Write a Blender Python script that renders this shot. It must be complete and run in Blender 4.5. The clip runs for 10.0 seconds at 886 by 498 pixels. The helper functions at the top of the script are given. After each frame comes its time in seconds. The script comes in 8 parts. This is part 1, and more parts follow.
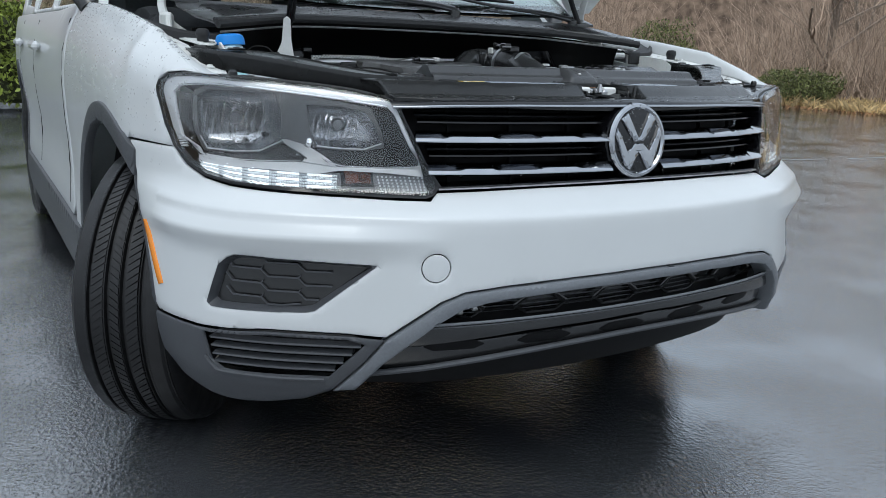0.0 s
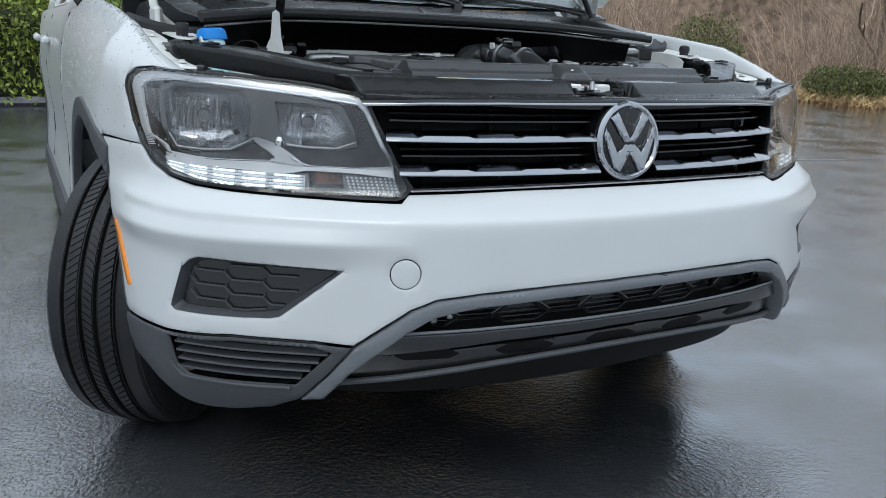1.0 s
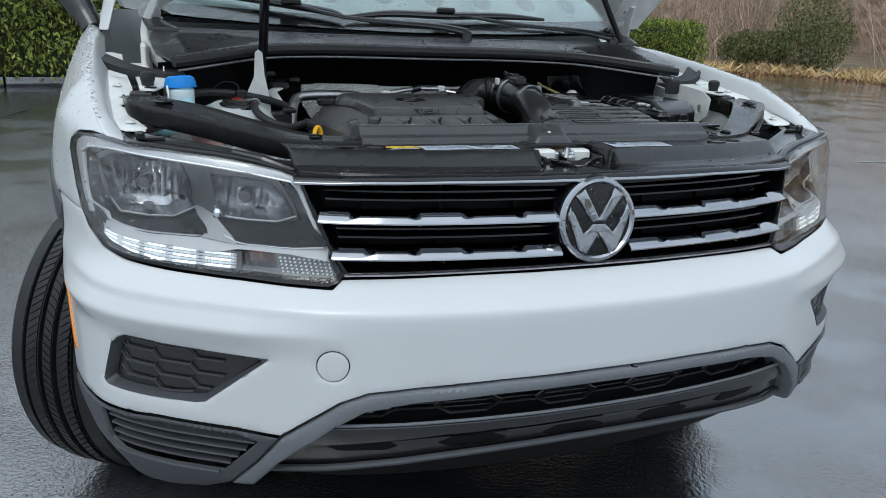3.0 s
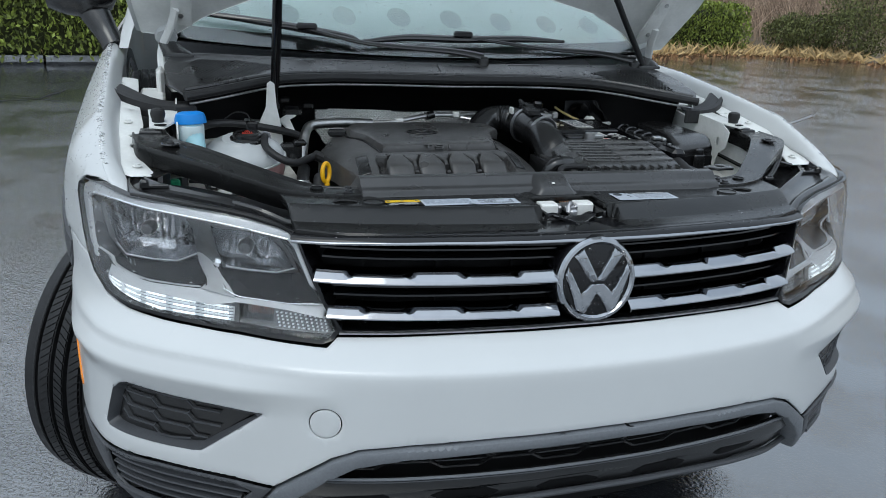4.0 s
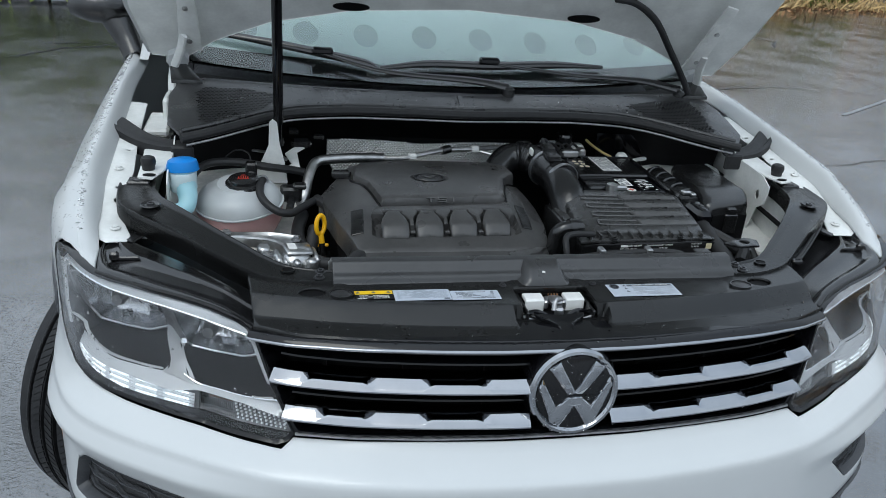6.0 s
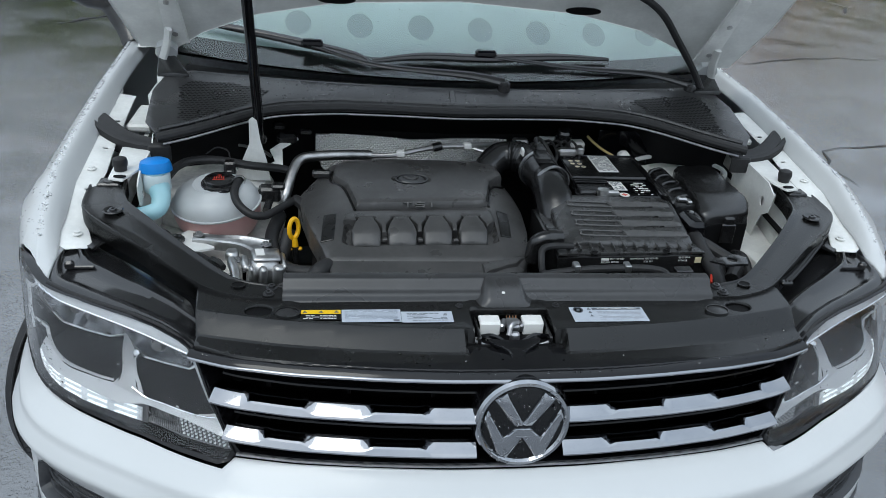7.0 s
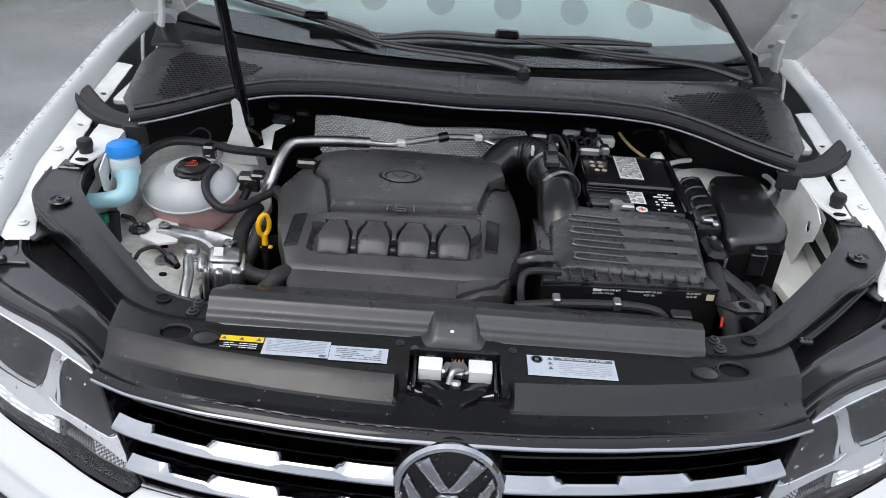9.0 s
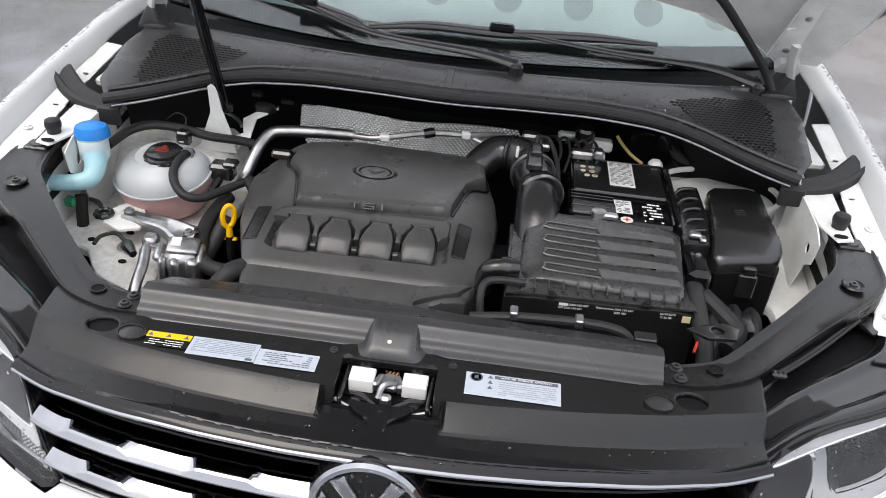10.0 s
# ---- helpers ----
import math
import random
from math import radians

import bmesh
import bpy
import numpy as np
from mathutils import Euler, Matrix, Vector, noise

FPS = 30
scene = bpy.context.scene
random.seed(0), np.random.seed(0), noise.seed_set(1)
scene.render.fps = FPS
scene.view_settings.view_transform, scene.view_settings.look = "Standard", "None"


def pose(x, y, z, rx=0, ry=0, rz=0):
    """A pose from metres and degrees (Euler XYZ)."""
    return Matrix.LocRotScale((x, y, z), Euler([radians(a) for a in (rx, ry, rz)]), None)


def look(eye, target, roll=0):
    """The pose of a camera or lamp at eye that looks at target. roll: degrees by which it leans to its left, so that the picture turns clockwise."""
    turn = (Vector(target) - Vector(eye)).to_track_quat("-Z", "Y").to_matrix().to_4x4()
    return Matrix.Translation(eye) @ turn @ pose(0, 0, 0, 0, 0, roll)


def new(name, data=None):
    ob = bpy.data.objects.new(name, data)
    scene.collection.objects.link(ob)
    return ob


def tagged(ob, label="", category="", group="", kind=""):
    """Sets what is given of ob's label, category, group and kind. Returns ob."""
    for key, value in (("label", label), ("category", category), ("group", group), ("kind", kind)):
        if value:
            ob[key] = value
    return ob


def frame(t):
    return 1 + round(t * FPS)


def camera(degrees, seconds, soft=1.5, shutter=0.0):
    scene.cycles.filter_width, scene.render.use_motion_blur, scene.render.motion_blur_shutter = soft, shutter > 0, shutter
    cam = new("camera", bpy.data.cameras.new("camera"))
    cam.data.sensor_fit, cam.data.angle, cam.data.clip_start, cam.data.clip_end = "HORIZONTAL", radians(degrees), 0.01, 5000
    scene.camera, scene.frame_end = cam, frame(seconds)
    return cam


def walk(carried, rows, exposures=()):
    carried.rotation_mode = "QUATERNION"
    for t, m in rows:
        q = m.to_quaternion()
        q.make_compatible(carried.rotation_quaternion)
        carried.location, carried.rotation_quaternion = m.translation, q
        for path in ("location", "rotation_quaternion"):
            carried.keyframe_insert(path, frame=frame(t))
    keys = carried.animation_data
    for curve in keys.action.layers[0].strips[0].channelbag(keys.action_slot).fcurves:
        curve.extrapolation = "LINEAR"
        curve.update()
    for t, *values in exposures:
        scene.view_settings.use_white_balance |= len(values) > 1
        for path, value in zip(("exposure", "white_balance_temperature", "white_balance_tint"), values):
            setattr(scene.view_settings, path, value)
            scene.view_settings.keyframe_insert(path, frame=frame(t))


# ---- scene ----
cam = camera(57.7, 10.0, soft=0.7)
METRES = 1.8
START = pose(-1.2519, -1.2716, 0.993, -14.166, -2.336, -30.779)
ROWS = [
    (0.0, 0.0, 0.0, 0.0, 0.0, 0.0, 0.0),
    (0.5, 0.0342, 0.021, 0.0006, 1.36, -0.16, -0.37),
    (1.0, 0.071, 0.044, 0.0101, 2.91, -0.32, -0.79),
    (1.5, 0.1179, 0.0684, 0.027, 4.6, -0.58, -1.27),
    (2.0, 0.1584, 0.0906, 0.0539, 6.4, -1.0, -1.75),
    (2.5, 0.1905, 0.1136, 0.0918, 8.08, -1.68, -2.26),
    (4.0, 0.2436, 0.1354, 0.2134, 12.13, -4.55, -4.16),
    (4.5, 0.2612, 0.1543, 0.2699, 13.34, -5.65, -5.0),
    (5.0, 0.2751, 0.1788, 0.3124, 14.69, -6.86, -5.76),
    (5.5, 0.2851, 0.1978, 0.341, 16.27, -8.19, -6.38),
    (7.0, 0.3886, 0.2979, 0.4346, 22.77, -13.05, -7.33),
    (7.5, 0.413, 0.3303, 0.4526, 24.96, -14.65, -7.6),
    (8.0, 0.4291, 0.3753, 0.466, 27.1, -16.05, -8.0),
    (8.5, 0.4467, 0.4227, 0.4846, 29.16, -17.26, -8.59),
    (9.0, 0.4577, 0.4631, 0.5019, 31.31, -18.24, -9.3),
    (9.5, 0.479, 0.5093, 0.5068, 33.61, -19.03, -10.14),
    (10.0, 0.5085, 0.5508, 0.5143, 36.0, -19.6, -10.95),
]
walk(cam, [(t, START @ pose(METRES * x, METRES * y, METRES * z, 90 + pitch, roll, yaw)) for t, x, y, z, yaw, pitch, roll in ROWS],
     [(0.0, 0.44, 6150, 4), (2.5, 0.40, 6150, 3), (5.5, 0.30, 6150, 3), (7.5, 0.42, 6200, 4), (9.0, 0.72, 6580, 10), (10.0, 0.96, 6950, 12)])
SKY, SUN = 0.094, 0.6

# ---- world and light: a bright overcast sky ----
world = bpy.data.worlds.new("overcast")
scene.world = world
world.use_nodes = True
wn, wl = world.node_tree.nodes, world.node_tree.links
wn.clear()
sky = wn.new("ShaderNodeTexSky")
sky.sky_type, sky.sun_disc = "NISHITA", False
sky.sun_elevation, sky.sun_rotation = radians(58), radians(217)
sky.air_density, sky.dust_density, sky.ozone_density = 1.0, 4.0, 1.0
veil = wn.new("ShaderNodeMix")
veil.data_type = "RGBA"
cloud = wn.new("ShaderNodeTexNoise")
cloud.inputs["Scale"].default_value, cloud.inputs["Detail"].default_value = 2.2, 5.0
ramp = wn.new("ShaderNodeValToRGB")
ramp.color_ramp.elements[0].position, ramp.color_ramp.elements[1].position = 0.3, 0.72
ramp.color_ramp.elements[0].color, ramp.color_ramp.elements[1].color = (6.6, 7.3, 8.6, 1), (11.5, 12.0, 13.0, 1)
veil.inputs["Factor"].default_value = 0.82
back = wn.new("ShaderNodeBackground")
back.inputs["Strength"].default_value = SKY
out = wn.new("ShaderNodeOutputWorld")
wl.new(cloud.outputs["Fac"], ramp.inputs["Fac"])
wl.new(sky.outputs["Color"], veil.inputs["A"])
wl.new(ramp.outputs["Color"], veil.inputs["B"])
# an overcast sky is brighter overhead than at the horizon
way = wn.new("ShaderNodeTexCoord")
axes = wn.new("ShaderNodeSeparateXYZ")
lift = wn.new("ShaderNodeMapRange")
for key, value in zip(("From Min", "From Max", "To Min", "To Max"), (0.0, 1.0, 0.72, 1.28)):
    lift.inputs[key].default_value = value
shade = wn.new("ShaderNodeVectorMath")
shade.operation = "SCALE"
wl.new(way.outputs["Generated"], axes.inputs["Vector"])
wl.new(axes.outputs["Z"], lift.inputs["Value"])
wl.new(veil.outputs["Result"], shade.inputs[0])
wl.new(lift.outputs["Result"], shade.inputs["Scale"])
wl.new(shade.outputs["Vector"], back.inputs["Color"])
wl.new(back.outputs["Background"], out.inputs["Surface"])
sun = new("sun", bpy.data.lights.new("sun", "SUN"))
sun.data.energy, sun.data.angle, sun.data.color = SUN, radians(28), (1.0, 0.98, 0.95)
sun.matrix_world = look((-3, -4, 8), (0, 0, 0))

# ---- materials ----


def mat(name, colour, rough=0.5, metal=0.0, grain=0.0, scale=40.0, bump=0.0, bump_scale=300.0, coat=0.0, stain=0.0, stain_scale=3.0, clear=0.0, ior=1.45, wet=0.0, island=0.0, rough_var=0.0, subsurface=0.0, random=0.0):
    """A principled material with a fine grain and broad stains in its colour, and fine relief."""
    m = bpy.data.materials.new(name)
    m.use_nodes = True
    n, l = m.node_tree.nodes, m.node_tree.links
    p = n["Principled BSDF"]
    p.inputs["Base Color"].default_value = (*colour, 1)
    p.inputs["Roughness"].default_value, p.inputs["Metallic"].default_value, p.inputs["IOR"].default_value = rough, metal, ior
    p.inputs["Coat Weight"].default_value, p.inputs["Coat Roughness"].default_value = coat, 0.04
    p.inputs["Transmission Weight"].default_value = clear
    if subsurface:
        p.inputs["Subsurface Weight"].default_value = subsurface
        p.inputs["Subsurface Radius"].default_value = (0.02, 0.02, 0.02)
    tc = n.new("ShaderNodeTexCoord")
    last = None

    def tint(fac, low, high):
        nonlocal last
        r = n.new("ShaderNodeMapRange")
        r.inputs["From Min"].default_value, r.inputs["From Max"].default_value = 0.3, 0.7
        r.inputs["To Min"].default_value, r.inputs["To Max"].default_value = low, high
        l.new(fac, r.inputs["Value"])
        mx = n.new("ShaderNodeMix")
        mx.data_type, mx.blend_type = "RGBA", "MULTIPLY"
        mx.inputs["Factor"].default_value = 1.0
        if last is None:
            mx.inputs["A"].default_value = (*colour, 1)
        else:
            l.new(last, mx.inputs["A"])
        cmb = n.new("ShaderNodeCombineColor")
        for k in ("Red", "Green", "Blue"):
            l.new(r.outputs["Result"], cmb.inputs[k])
        l.new(cmb.outputs["Color"], mx.inputs["B"])
        last = mx.outputs["Result"]

    def noise_tex(sc, detail=4.0):
        t = n.new("ShaderNodeTexNoise")
        t.inputs["Scale"].default_value, t.inputs["Detail"].default_value = sc, detail
        l.new(tc.outputs["Object"], t.inputs["Vector"])
        return t.outputs["Fac"]

    if stain:
        tint(noise_tex(stain_scale, 6.0), 1 - stain, 1 + stain * 0.6)
    if grain:
        tint(noise_tex(scale, 3.0), 1 - grain, 1 + grain)
    if island:
        g = n.new("ShaderNodeNewGeometry")
        tint(g.outputs["Random Per Island"], 1 - island, 1 + island)
    if random:
        g = n.new("ShaderNodeObjectInfo")
        tint(g.outputs["Random"], 1 - random, 1 + random)
    if last is not None:
        l.new(last, p.inputs["Base Color"])
    if rough_var:
        r = n.new("ShaderNodeMapRange")
        r.inputs["From Min"].default_value, r.inputs["From Max"].default_value = 0.3, 0.7
        r.inputs["To Min"].default_value, r.inputs["To Max"].default_value = max(0.02, rough - rough_var), rough + rough_var
        l.new(noise_tex(stain_scale * 2.3, 5.0), r.inputs["Value"])
        l.new(r.outputs["Result"], p.inputs["Roughness"])
    if bump:
        b = n.new("ShaderNodeBump")
        b.inputs["Strength"].default_value, b.inputs["Distance"].default_value = bump, 0.001
        l.new(noise_tex(bump_scale, 2.0), b.inputs["Height"])
        l.new(b.outputs["Normal"], p.inputs["Normal"])
    return m


WHITE = mat("white_paint", (0.575, 0.59, 0.595), 0.28, coat=0.35, stain=0.03, stain_scale=4)
WHITE_IN = mat("white_inner_paint", (0.76, 0.77, 0.75), 0.42, stain=0.14, stain_scale=14, grain=0.03, scale=120, coat=0.2)
PLASTIC = mat("black_plastic", (0.011, 0.011, 0.0115), 0.20, ior=1.65, grain=0.15, scale=60, bump=0.15, bump_scale=1500, stain=0.25, stain_scale=6, rough_var=0.07)
COVER = mat("dusty_cover_plastic", (0.052, 0.051, 0.0505), 0.34, ior=1.6, grain=0.12, scale=90, bump=0.3, bump_scale=1200, stain=0.35, stain_scale=9, rough_var=0.10)
PANEL = mat("satin_panel_plastic", (0.008, 0.008, 0.008), 0.24, ior=1.48, grain=0.12, scale=50, bump=0.10, bump_scale=1500, stain=0.3, stain_scale=5, rough_var=0.07)
TRAY = mat("glossy_tray_plastic", (0.012, 0.012, 0.013), 0.14, ior=1.65, grain=0.1, scale=50, stain=0.3, stain_scale=7, rough_var=0.05)
DULL = mat("blackened_steel", (0.10, 0.10, 0.105), 0.38, 0.8, grain=0.2, scale=80)
COWL = mat("weathered_cowl_plastic", (0.030, 0.030, 0.031), 0.30, ior=1.6, grain=0.12, scale=60, bump=0.10, bump_scale=1500, stain=0.3, stain_scale=5, rough_var=0.08)
GREY = mat("grey_trim_plastic", (0.060, 0.063, 0.070), 0.45, grain=0.08, scale=200, bump=0.3, bump_scale=1400, stain=0.1)
TRIM = mat("pale_grey_trim", (0.15, 0.16, 0.175), 0.42, grain=0.08, scale=200, bump=0.3, bump_scale=1400, stain=0.1)
# near black: for black plastic, and painted shade in holes, gaps and depths
DARK = mat("black_plastic_and_shade", (0.003, 0.003, 0.0035), 0.6, ior=1.3, grain=0.2, scale=30, stain=0.2)
GLOSS = mat("gloss_black", (0.004, 0.004, 0.005), 0.10)
RUBBER = mat("rubber_hose", (0.016, 0.016, 0.017), 0.55, grain=0.2, scale=80, bump=0.2, bump_scale=600)
TYRE = mat("wet_tyre_rubber", (0.009, 0.009, 0.010), 0.46, grain=0.2, scale=60, bump=0.3, bump_scale=500, stain=0.3, stain_scale=12, rough_var=0.12)
CHROME = mat("chrome", (0.37, 0.38, 0.40), 0.07, 1.0, stain=0.05, stain_scale=25, rough_var=0.04)
SILVER = mat("cast_aluminium", (0.52, 0.52, 0.52), 0.36, 1.0, grain=0.15, scale=60, bump=0.3, bump_scale=300, stain=0.2, stain_scale=20)
STEEL = mat("dull_steel", (0.42, 0.42, 0.43), 0.4, 1.0, grain=0.2, scale=80)
# darkened foil: the shade in the embossed hollows is put into the colour
FOIL_SHADE = mat("foil_hollow_shade", (0.20, 0.20, 0.19), 0.45, 0.3)
AIRBOX = mat("filter_box_plastic", (0.028, 0.028, 0.028), 0.27, ior=1.7, grain=0.15, scale=90, bump=0.15, bump_scale=1500, stain=0.3, stain_scale=12, rough_var=0.08)
# the box plastic, smoother, with the light on raised ribs put into its colour
RIB_LIT = mat("smooth_lit_rib_plastic", (0.085, 0.085, 0.086), 0.22, grain=0.1, scale=60)
NECK = mat("pale_filler_neck", (0.62, 0.72, 0.74), 0.4, stain=0.08, stain_scale=20, subsurface=0.3)
FOIL = mat("heat_shield_foil", (0.90, 0.90, 0.88), 0.30, 0.25, grain=0.1, scale=60, stain=0.15, stain_scale=10)
LAMP_GREY = mat("lamp_grey_trim", (0.48, 0.50, 0.53), 0.30, 0.2, stain=0.06)
REFLECTOR = mat("lamp_reflector", (0.90, 0.91, 0.93), 0.13, 1.0, stain=0.05, stain_scale=30)
DRL = mat("lamp_optic_white", (0.80, 0.84, 0.88), 0.12, 0.2, grain=0.15, scale=140)
DRL_LIT = mat("lit_daylight_optic", (0.6, 0.64, 0.68), 0.2, grain=0.15, scale=140)
DRL_LIT.node_tree.nodes["Principled BSDF"].inputs["Emission Color"].default_value = (0.93, 0.97, 1.0, 1)
DRL_LIT.node_tree.nodes["Principled BSDF"].inputs["Emission Strength"].default_value = 0.6
AMBER_LAMP = mat("amber_bulb_cup", (0.22, 0.070, 0.035), 0.25, 0.5, grain=0.2, scale=90)
AMBER = mat("amber_marker", (0.85, 0.27, 0.015), 0.25, coat=0.5, grain=0.05, scale=300)
LENS = mat("clear_lens", (1, 1, 1), 0.0, clear=1.0, ior=1.40)
LAMP_MID = mat("lamp_dark_silver", (0.16, 0.165, 0.175), 0.28, 0.35, stain=0.08)
LAMP_DARK = mat("lamp_dark_bezel", (0.018, 0.019, 0.022), 0.24, stain=0.1)
GLASS = mat("windscreen_glass", (0.80, 0.88, 0.86), 0.0, clear=1.0, ior=1.5)
TANK = mat("milky_tank_plastic", (0.46, 0.48, 0.49), 0.28, stain=0.08, stain_scale=20, subsurface=0.3)
COOLANT = mat("pink_coolant_in_tank", (0.48, 0.29, 0.28), 0.28, stain=0.08, stain_scale=20, subsurface=0.3)
WASHER = mat("pale_blue_filler", (0.40, 0.66, 0.73), 0.30, stain=0.08, stain_scale=20, subsurface=0.3)
BLUE = mat("blue_cap_plastic", (0.012, 0.22, 0.66), 0.4, stain=0.06, stain_scale=30, bump=0.1)
YELLOW = mat("yellow_plastic", (0.85, 0.46, 0.006), 0.4, stain=0.06, stain_scale=30)
LABEL = mat("label_paper", (0.44, 0.48, 0.54), 0.35, grain=0.04, scale=100)
LABEL_INK = mat("label_ink", (0.10, 0.11, 0.13), 0.5)
LABEL_YELLOW = mat("label_yellow", (0.80, 0.52, 0.01), 0.4)
LABEL_WHITE = mat("white_print", (0.72, 0.72, 0.70), 0.5)
RED = mat("red_print", (0.55, 0.04, 0.02), 0.45)
GREEN = mat("green_plug", (0.02, 0.22, 0.10), 0.45)
PRIMER = mat("dirty_white_primer", (0.80, 0.79, 0.75), 0.45, stain=0.25, stain_scale=11, grain=0.12, scale=70, bump=0.3, bump_scale=120)
DROP = mat("water", (1, 1, 1), 0.0, clear=1.0, ior=1.33)
WHITE_CARD = mat("white_latch_plate", (0.74, 0.74, 0.72), 0.35, stain=0.06, stain_scale=40)
SEAT = mat("cabin_dark_cloth", (0.03, 0.032, 0.036), 0.8, grain=0.2, scale=90)

# ---- mesh building: each shape is a pair of points and faces ----


def dense(loop, step):
    pts = []
    for a, b in zip(loop, loop[1:] + loop[:1]):
        k = max(1, int(math.ceil(math.hypot(b[0] - a[0], b[1] - a[1]) / step)))
        pts += [(a[0] + (b[0] - a[0]) * i / k, a[1] + (b[1] - a[1]) * i / k) for i in range(k)]
    return pts


def inside(pts, loops):
    p, res = np.asarray(pts, float).reshape(-1, 2), np.zeros(len(pts), bool)
    for loop in loops:
        a = np.asarray(loop, float)
        for (x1, y1), (x2, y2) in zip(a, np.roll(a, -1, 0)):
            if y1 != y2:
                hit = ((y1 > p[:, 1]) != (y2 > p[:, 1])) & (p[:, 0] < (x2 - x1) * (p[:, 1] - y1) / (y2 - y1) + x1)
                res ^= hit
    return res


def to_edge(pts, loops):
    p, best = np.asarray(pts, float).reshape(-1, 2), np.full(len(pts), 1e9)
    for loop in loops:
        a = np.asarray(loop, float)
        for s, e in zip(a, np.roll(a, -1, 0)):
            d = e - s
            k = np.clip(((p - s) @ d) / max(d @ d, 1e-12), 0, 1)
            best = np.minimum(best, np.hypot(*(p - s - k[:, None] * d).T))
    return best


def shell(loops, fn, thick, step=0.03, edge=0.0, marks=()):
    """A plate cut to the outline loops[0], with holes loops[1:], bent by fn(u, v, height); edge rounds its rim, marks are points along creases."""
    loops = [dense(list(lp), step) for lp in loops]
    base = [p for lp in loops for p in lp]
    us, vs = [p[0] for p in base], [p[1] for p in base]
    grid = []
    rows = int((max(vs) - min(vs)) / step) + 2
    for j in range(rows):
        v = min(vs) + (j + 0.5) * step
        grid += [(min(us) + (i + 0.5 * (j % 2)) * step, v) for i in range(int((max(us) - min(us)) / step) + 2)]
    if edge:
        for lp in loops:
            a = np.asarray(lp)
            t = np.roll(a, -1, 0) - np.roll(a, 1, 0)
            t /= np.maximum(np.hypot(*t.T), 1e-9)[:, None]
            for s in (-1, 1):
                for d in (0.3, 1.0):
                    q = a + s * d * edge * np.stack([-t[:, 1], t[:, 0]], 1)
                    ok = inside(q, loops) & (to_edge(q, loops) > d * edge * 0.9)
                    grid += [tuple(x) for x in q[ok]]
    g = np.asarray(grid)
    near = to_edge(g, loops)
    keep = inside(g, loops) & ((near > step * 0.4) | (near < edge * 1.05) & (near > edge * 0.2))
    g = g[keep]
    if len(marks):
        mk = np.asarray(marks, float)
        mk = mk[inside(mk, loops) & (to_edge(mk, loops) > 0.0008)]
        far = np.ones(len(g), bool)
        for p in mk:
            far &= np.hypot(*(g - p).T) > 0.0045
        g = np.concatenate([g[far], mk])
    pts = base + [tuple(x) for x in g]
    edges, k = [], 0
    for lp in loops:
        edges += [(k + i, k + (i + 1) % len(lp)) for i in range(len(lp))]
        k += len(lp)
    from mathutils import geometry
    v2, _, tris, *_ = geometry.delaunay_2d_cdt([Vector(p) for p in pts], edges, [], 0, 1e-7)
    tris = [t for t in tris if len(t) == 3]
    mid = [((v2[a].x + v2[b].x + v2[c].x) / 3, (v2[a].y + v2[b].y + v2[c].y) / 3) for a, b, c in tris]
    ok = inside(mid, loops)
    tris = [tuple(t) for t, o in zip(tris, ok) if o]
    flat = [(p.x, p.y) for p in v2]
    h = np.zeros(len(flat))
    if edge:
        d = np.clip(to_edge(flat, loops), 0, edge)
        h = -(edge - np.sqrt(np.maximum(edge ** 2 - (edge - d) ** 2, 0)))
    n = len(flat)
    verts = [fn(u, v, hh) for (u, v), hh in zip(flat, h)] + [fn(u, v, -thick) for u, v in flat]
    faces = list(tris) + [(a + n, c + n, b + n) for a, b, c in tris]
    count = {}
    for t in tris:
        for a, b in zip(t, t[1:] + t[:1]):
            count[(a, b)] = 1
    faces += [(b, a, a + n, b + n) for a, b in count if (b, a) not in count]
    return verts, faces


def join(*shapes):
    verts, faces = [], []
    for v, f in shapes:
        k = len(verts)
        verts += list(v)
        faces += [tuple(i + k for i in t) for t in f]
    return verts, faces


def moved(shape, m):
    return [tuple(m @ Vector(v)) for v in shape[0]], shape[1]


def box(x, y, z, sx, sy, sz, r=0.004, m=None):
    """A box with chamfered edges about its centre."""
    r = min(r, sx * 0.45, sy * 0.45, sz * 0.45)
    hs, verts, index = (sx / 2, sy / 2, sz / 2), [], {}
    for cx in (-1, 1):
        for cy in (-1, 1):
            for cz in (-1, 1):
                c = (cx, cy, cz)
                for ax in range(3):
                    index[(c, ax)] = len(verts)
                    verts.append(tuple(c[i] * (hs[i] - (0 if i == ax else r)) for i in range(3)))
    faces = []
    for ax in range(3):
        o = [i for i in range(3) if i != ax]
        for s in (-1, 1):
            quad = []
            for a, b in ((-1, -1), (1, -1), (1, 1), (-1, 1)):
                c = [0, 0, 0]
                c[ax], c[o[0]], c[o[1]] = s, a, b
                quad.append(index[(tuple(c), ax)])
            faces.append(tuple(quad))
        for a in (-1, 1):
            for b in (-1, 1):
                lo, hi = [0, 0, 0], [0, 0, 0]
                lo[ax], hi[ax] = -1, 1
                lo[o[0]] = hi[o[0]] = a
                lo[o[1]] = hi[o[1]] = b
                lo, hi = tuple(lo), tuple(hi)
                faces.append((index[(lo, o[0])], index[(hi, o[0])], index[(hi, o[1])], index[(lo, o[1])]))
    for cx in (-1, 1):
        for cy in (-1, 1):
            for cz in (-1, 1):
                faces.append(tuple(index[((cx, cy, cz), ax)] for ax in range(3)))
    t = Matrix.Translation((x, y, z)) @ (m or Matrix())
    return [tuple(t @ Vector(v)) for v in verts], faces


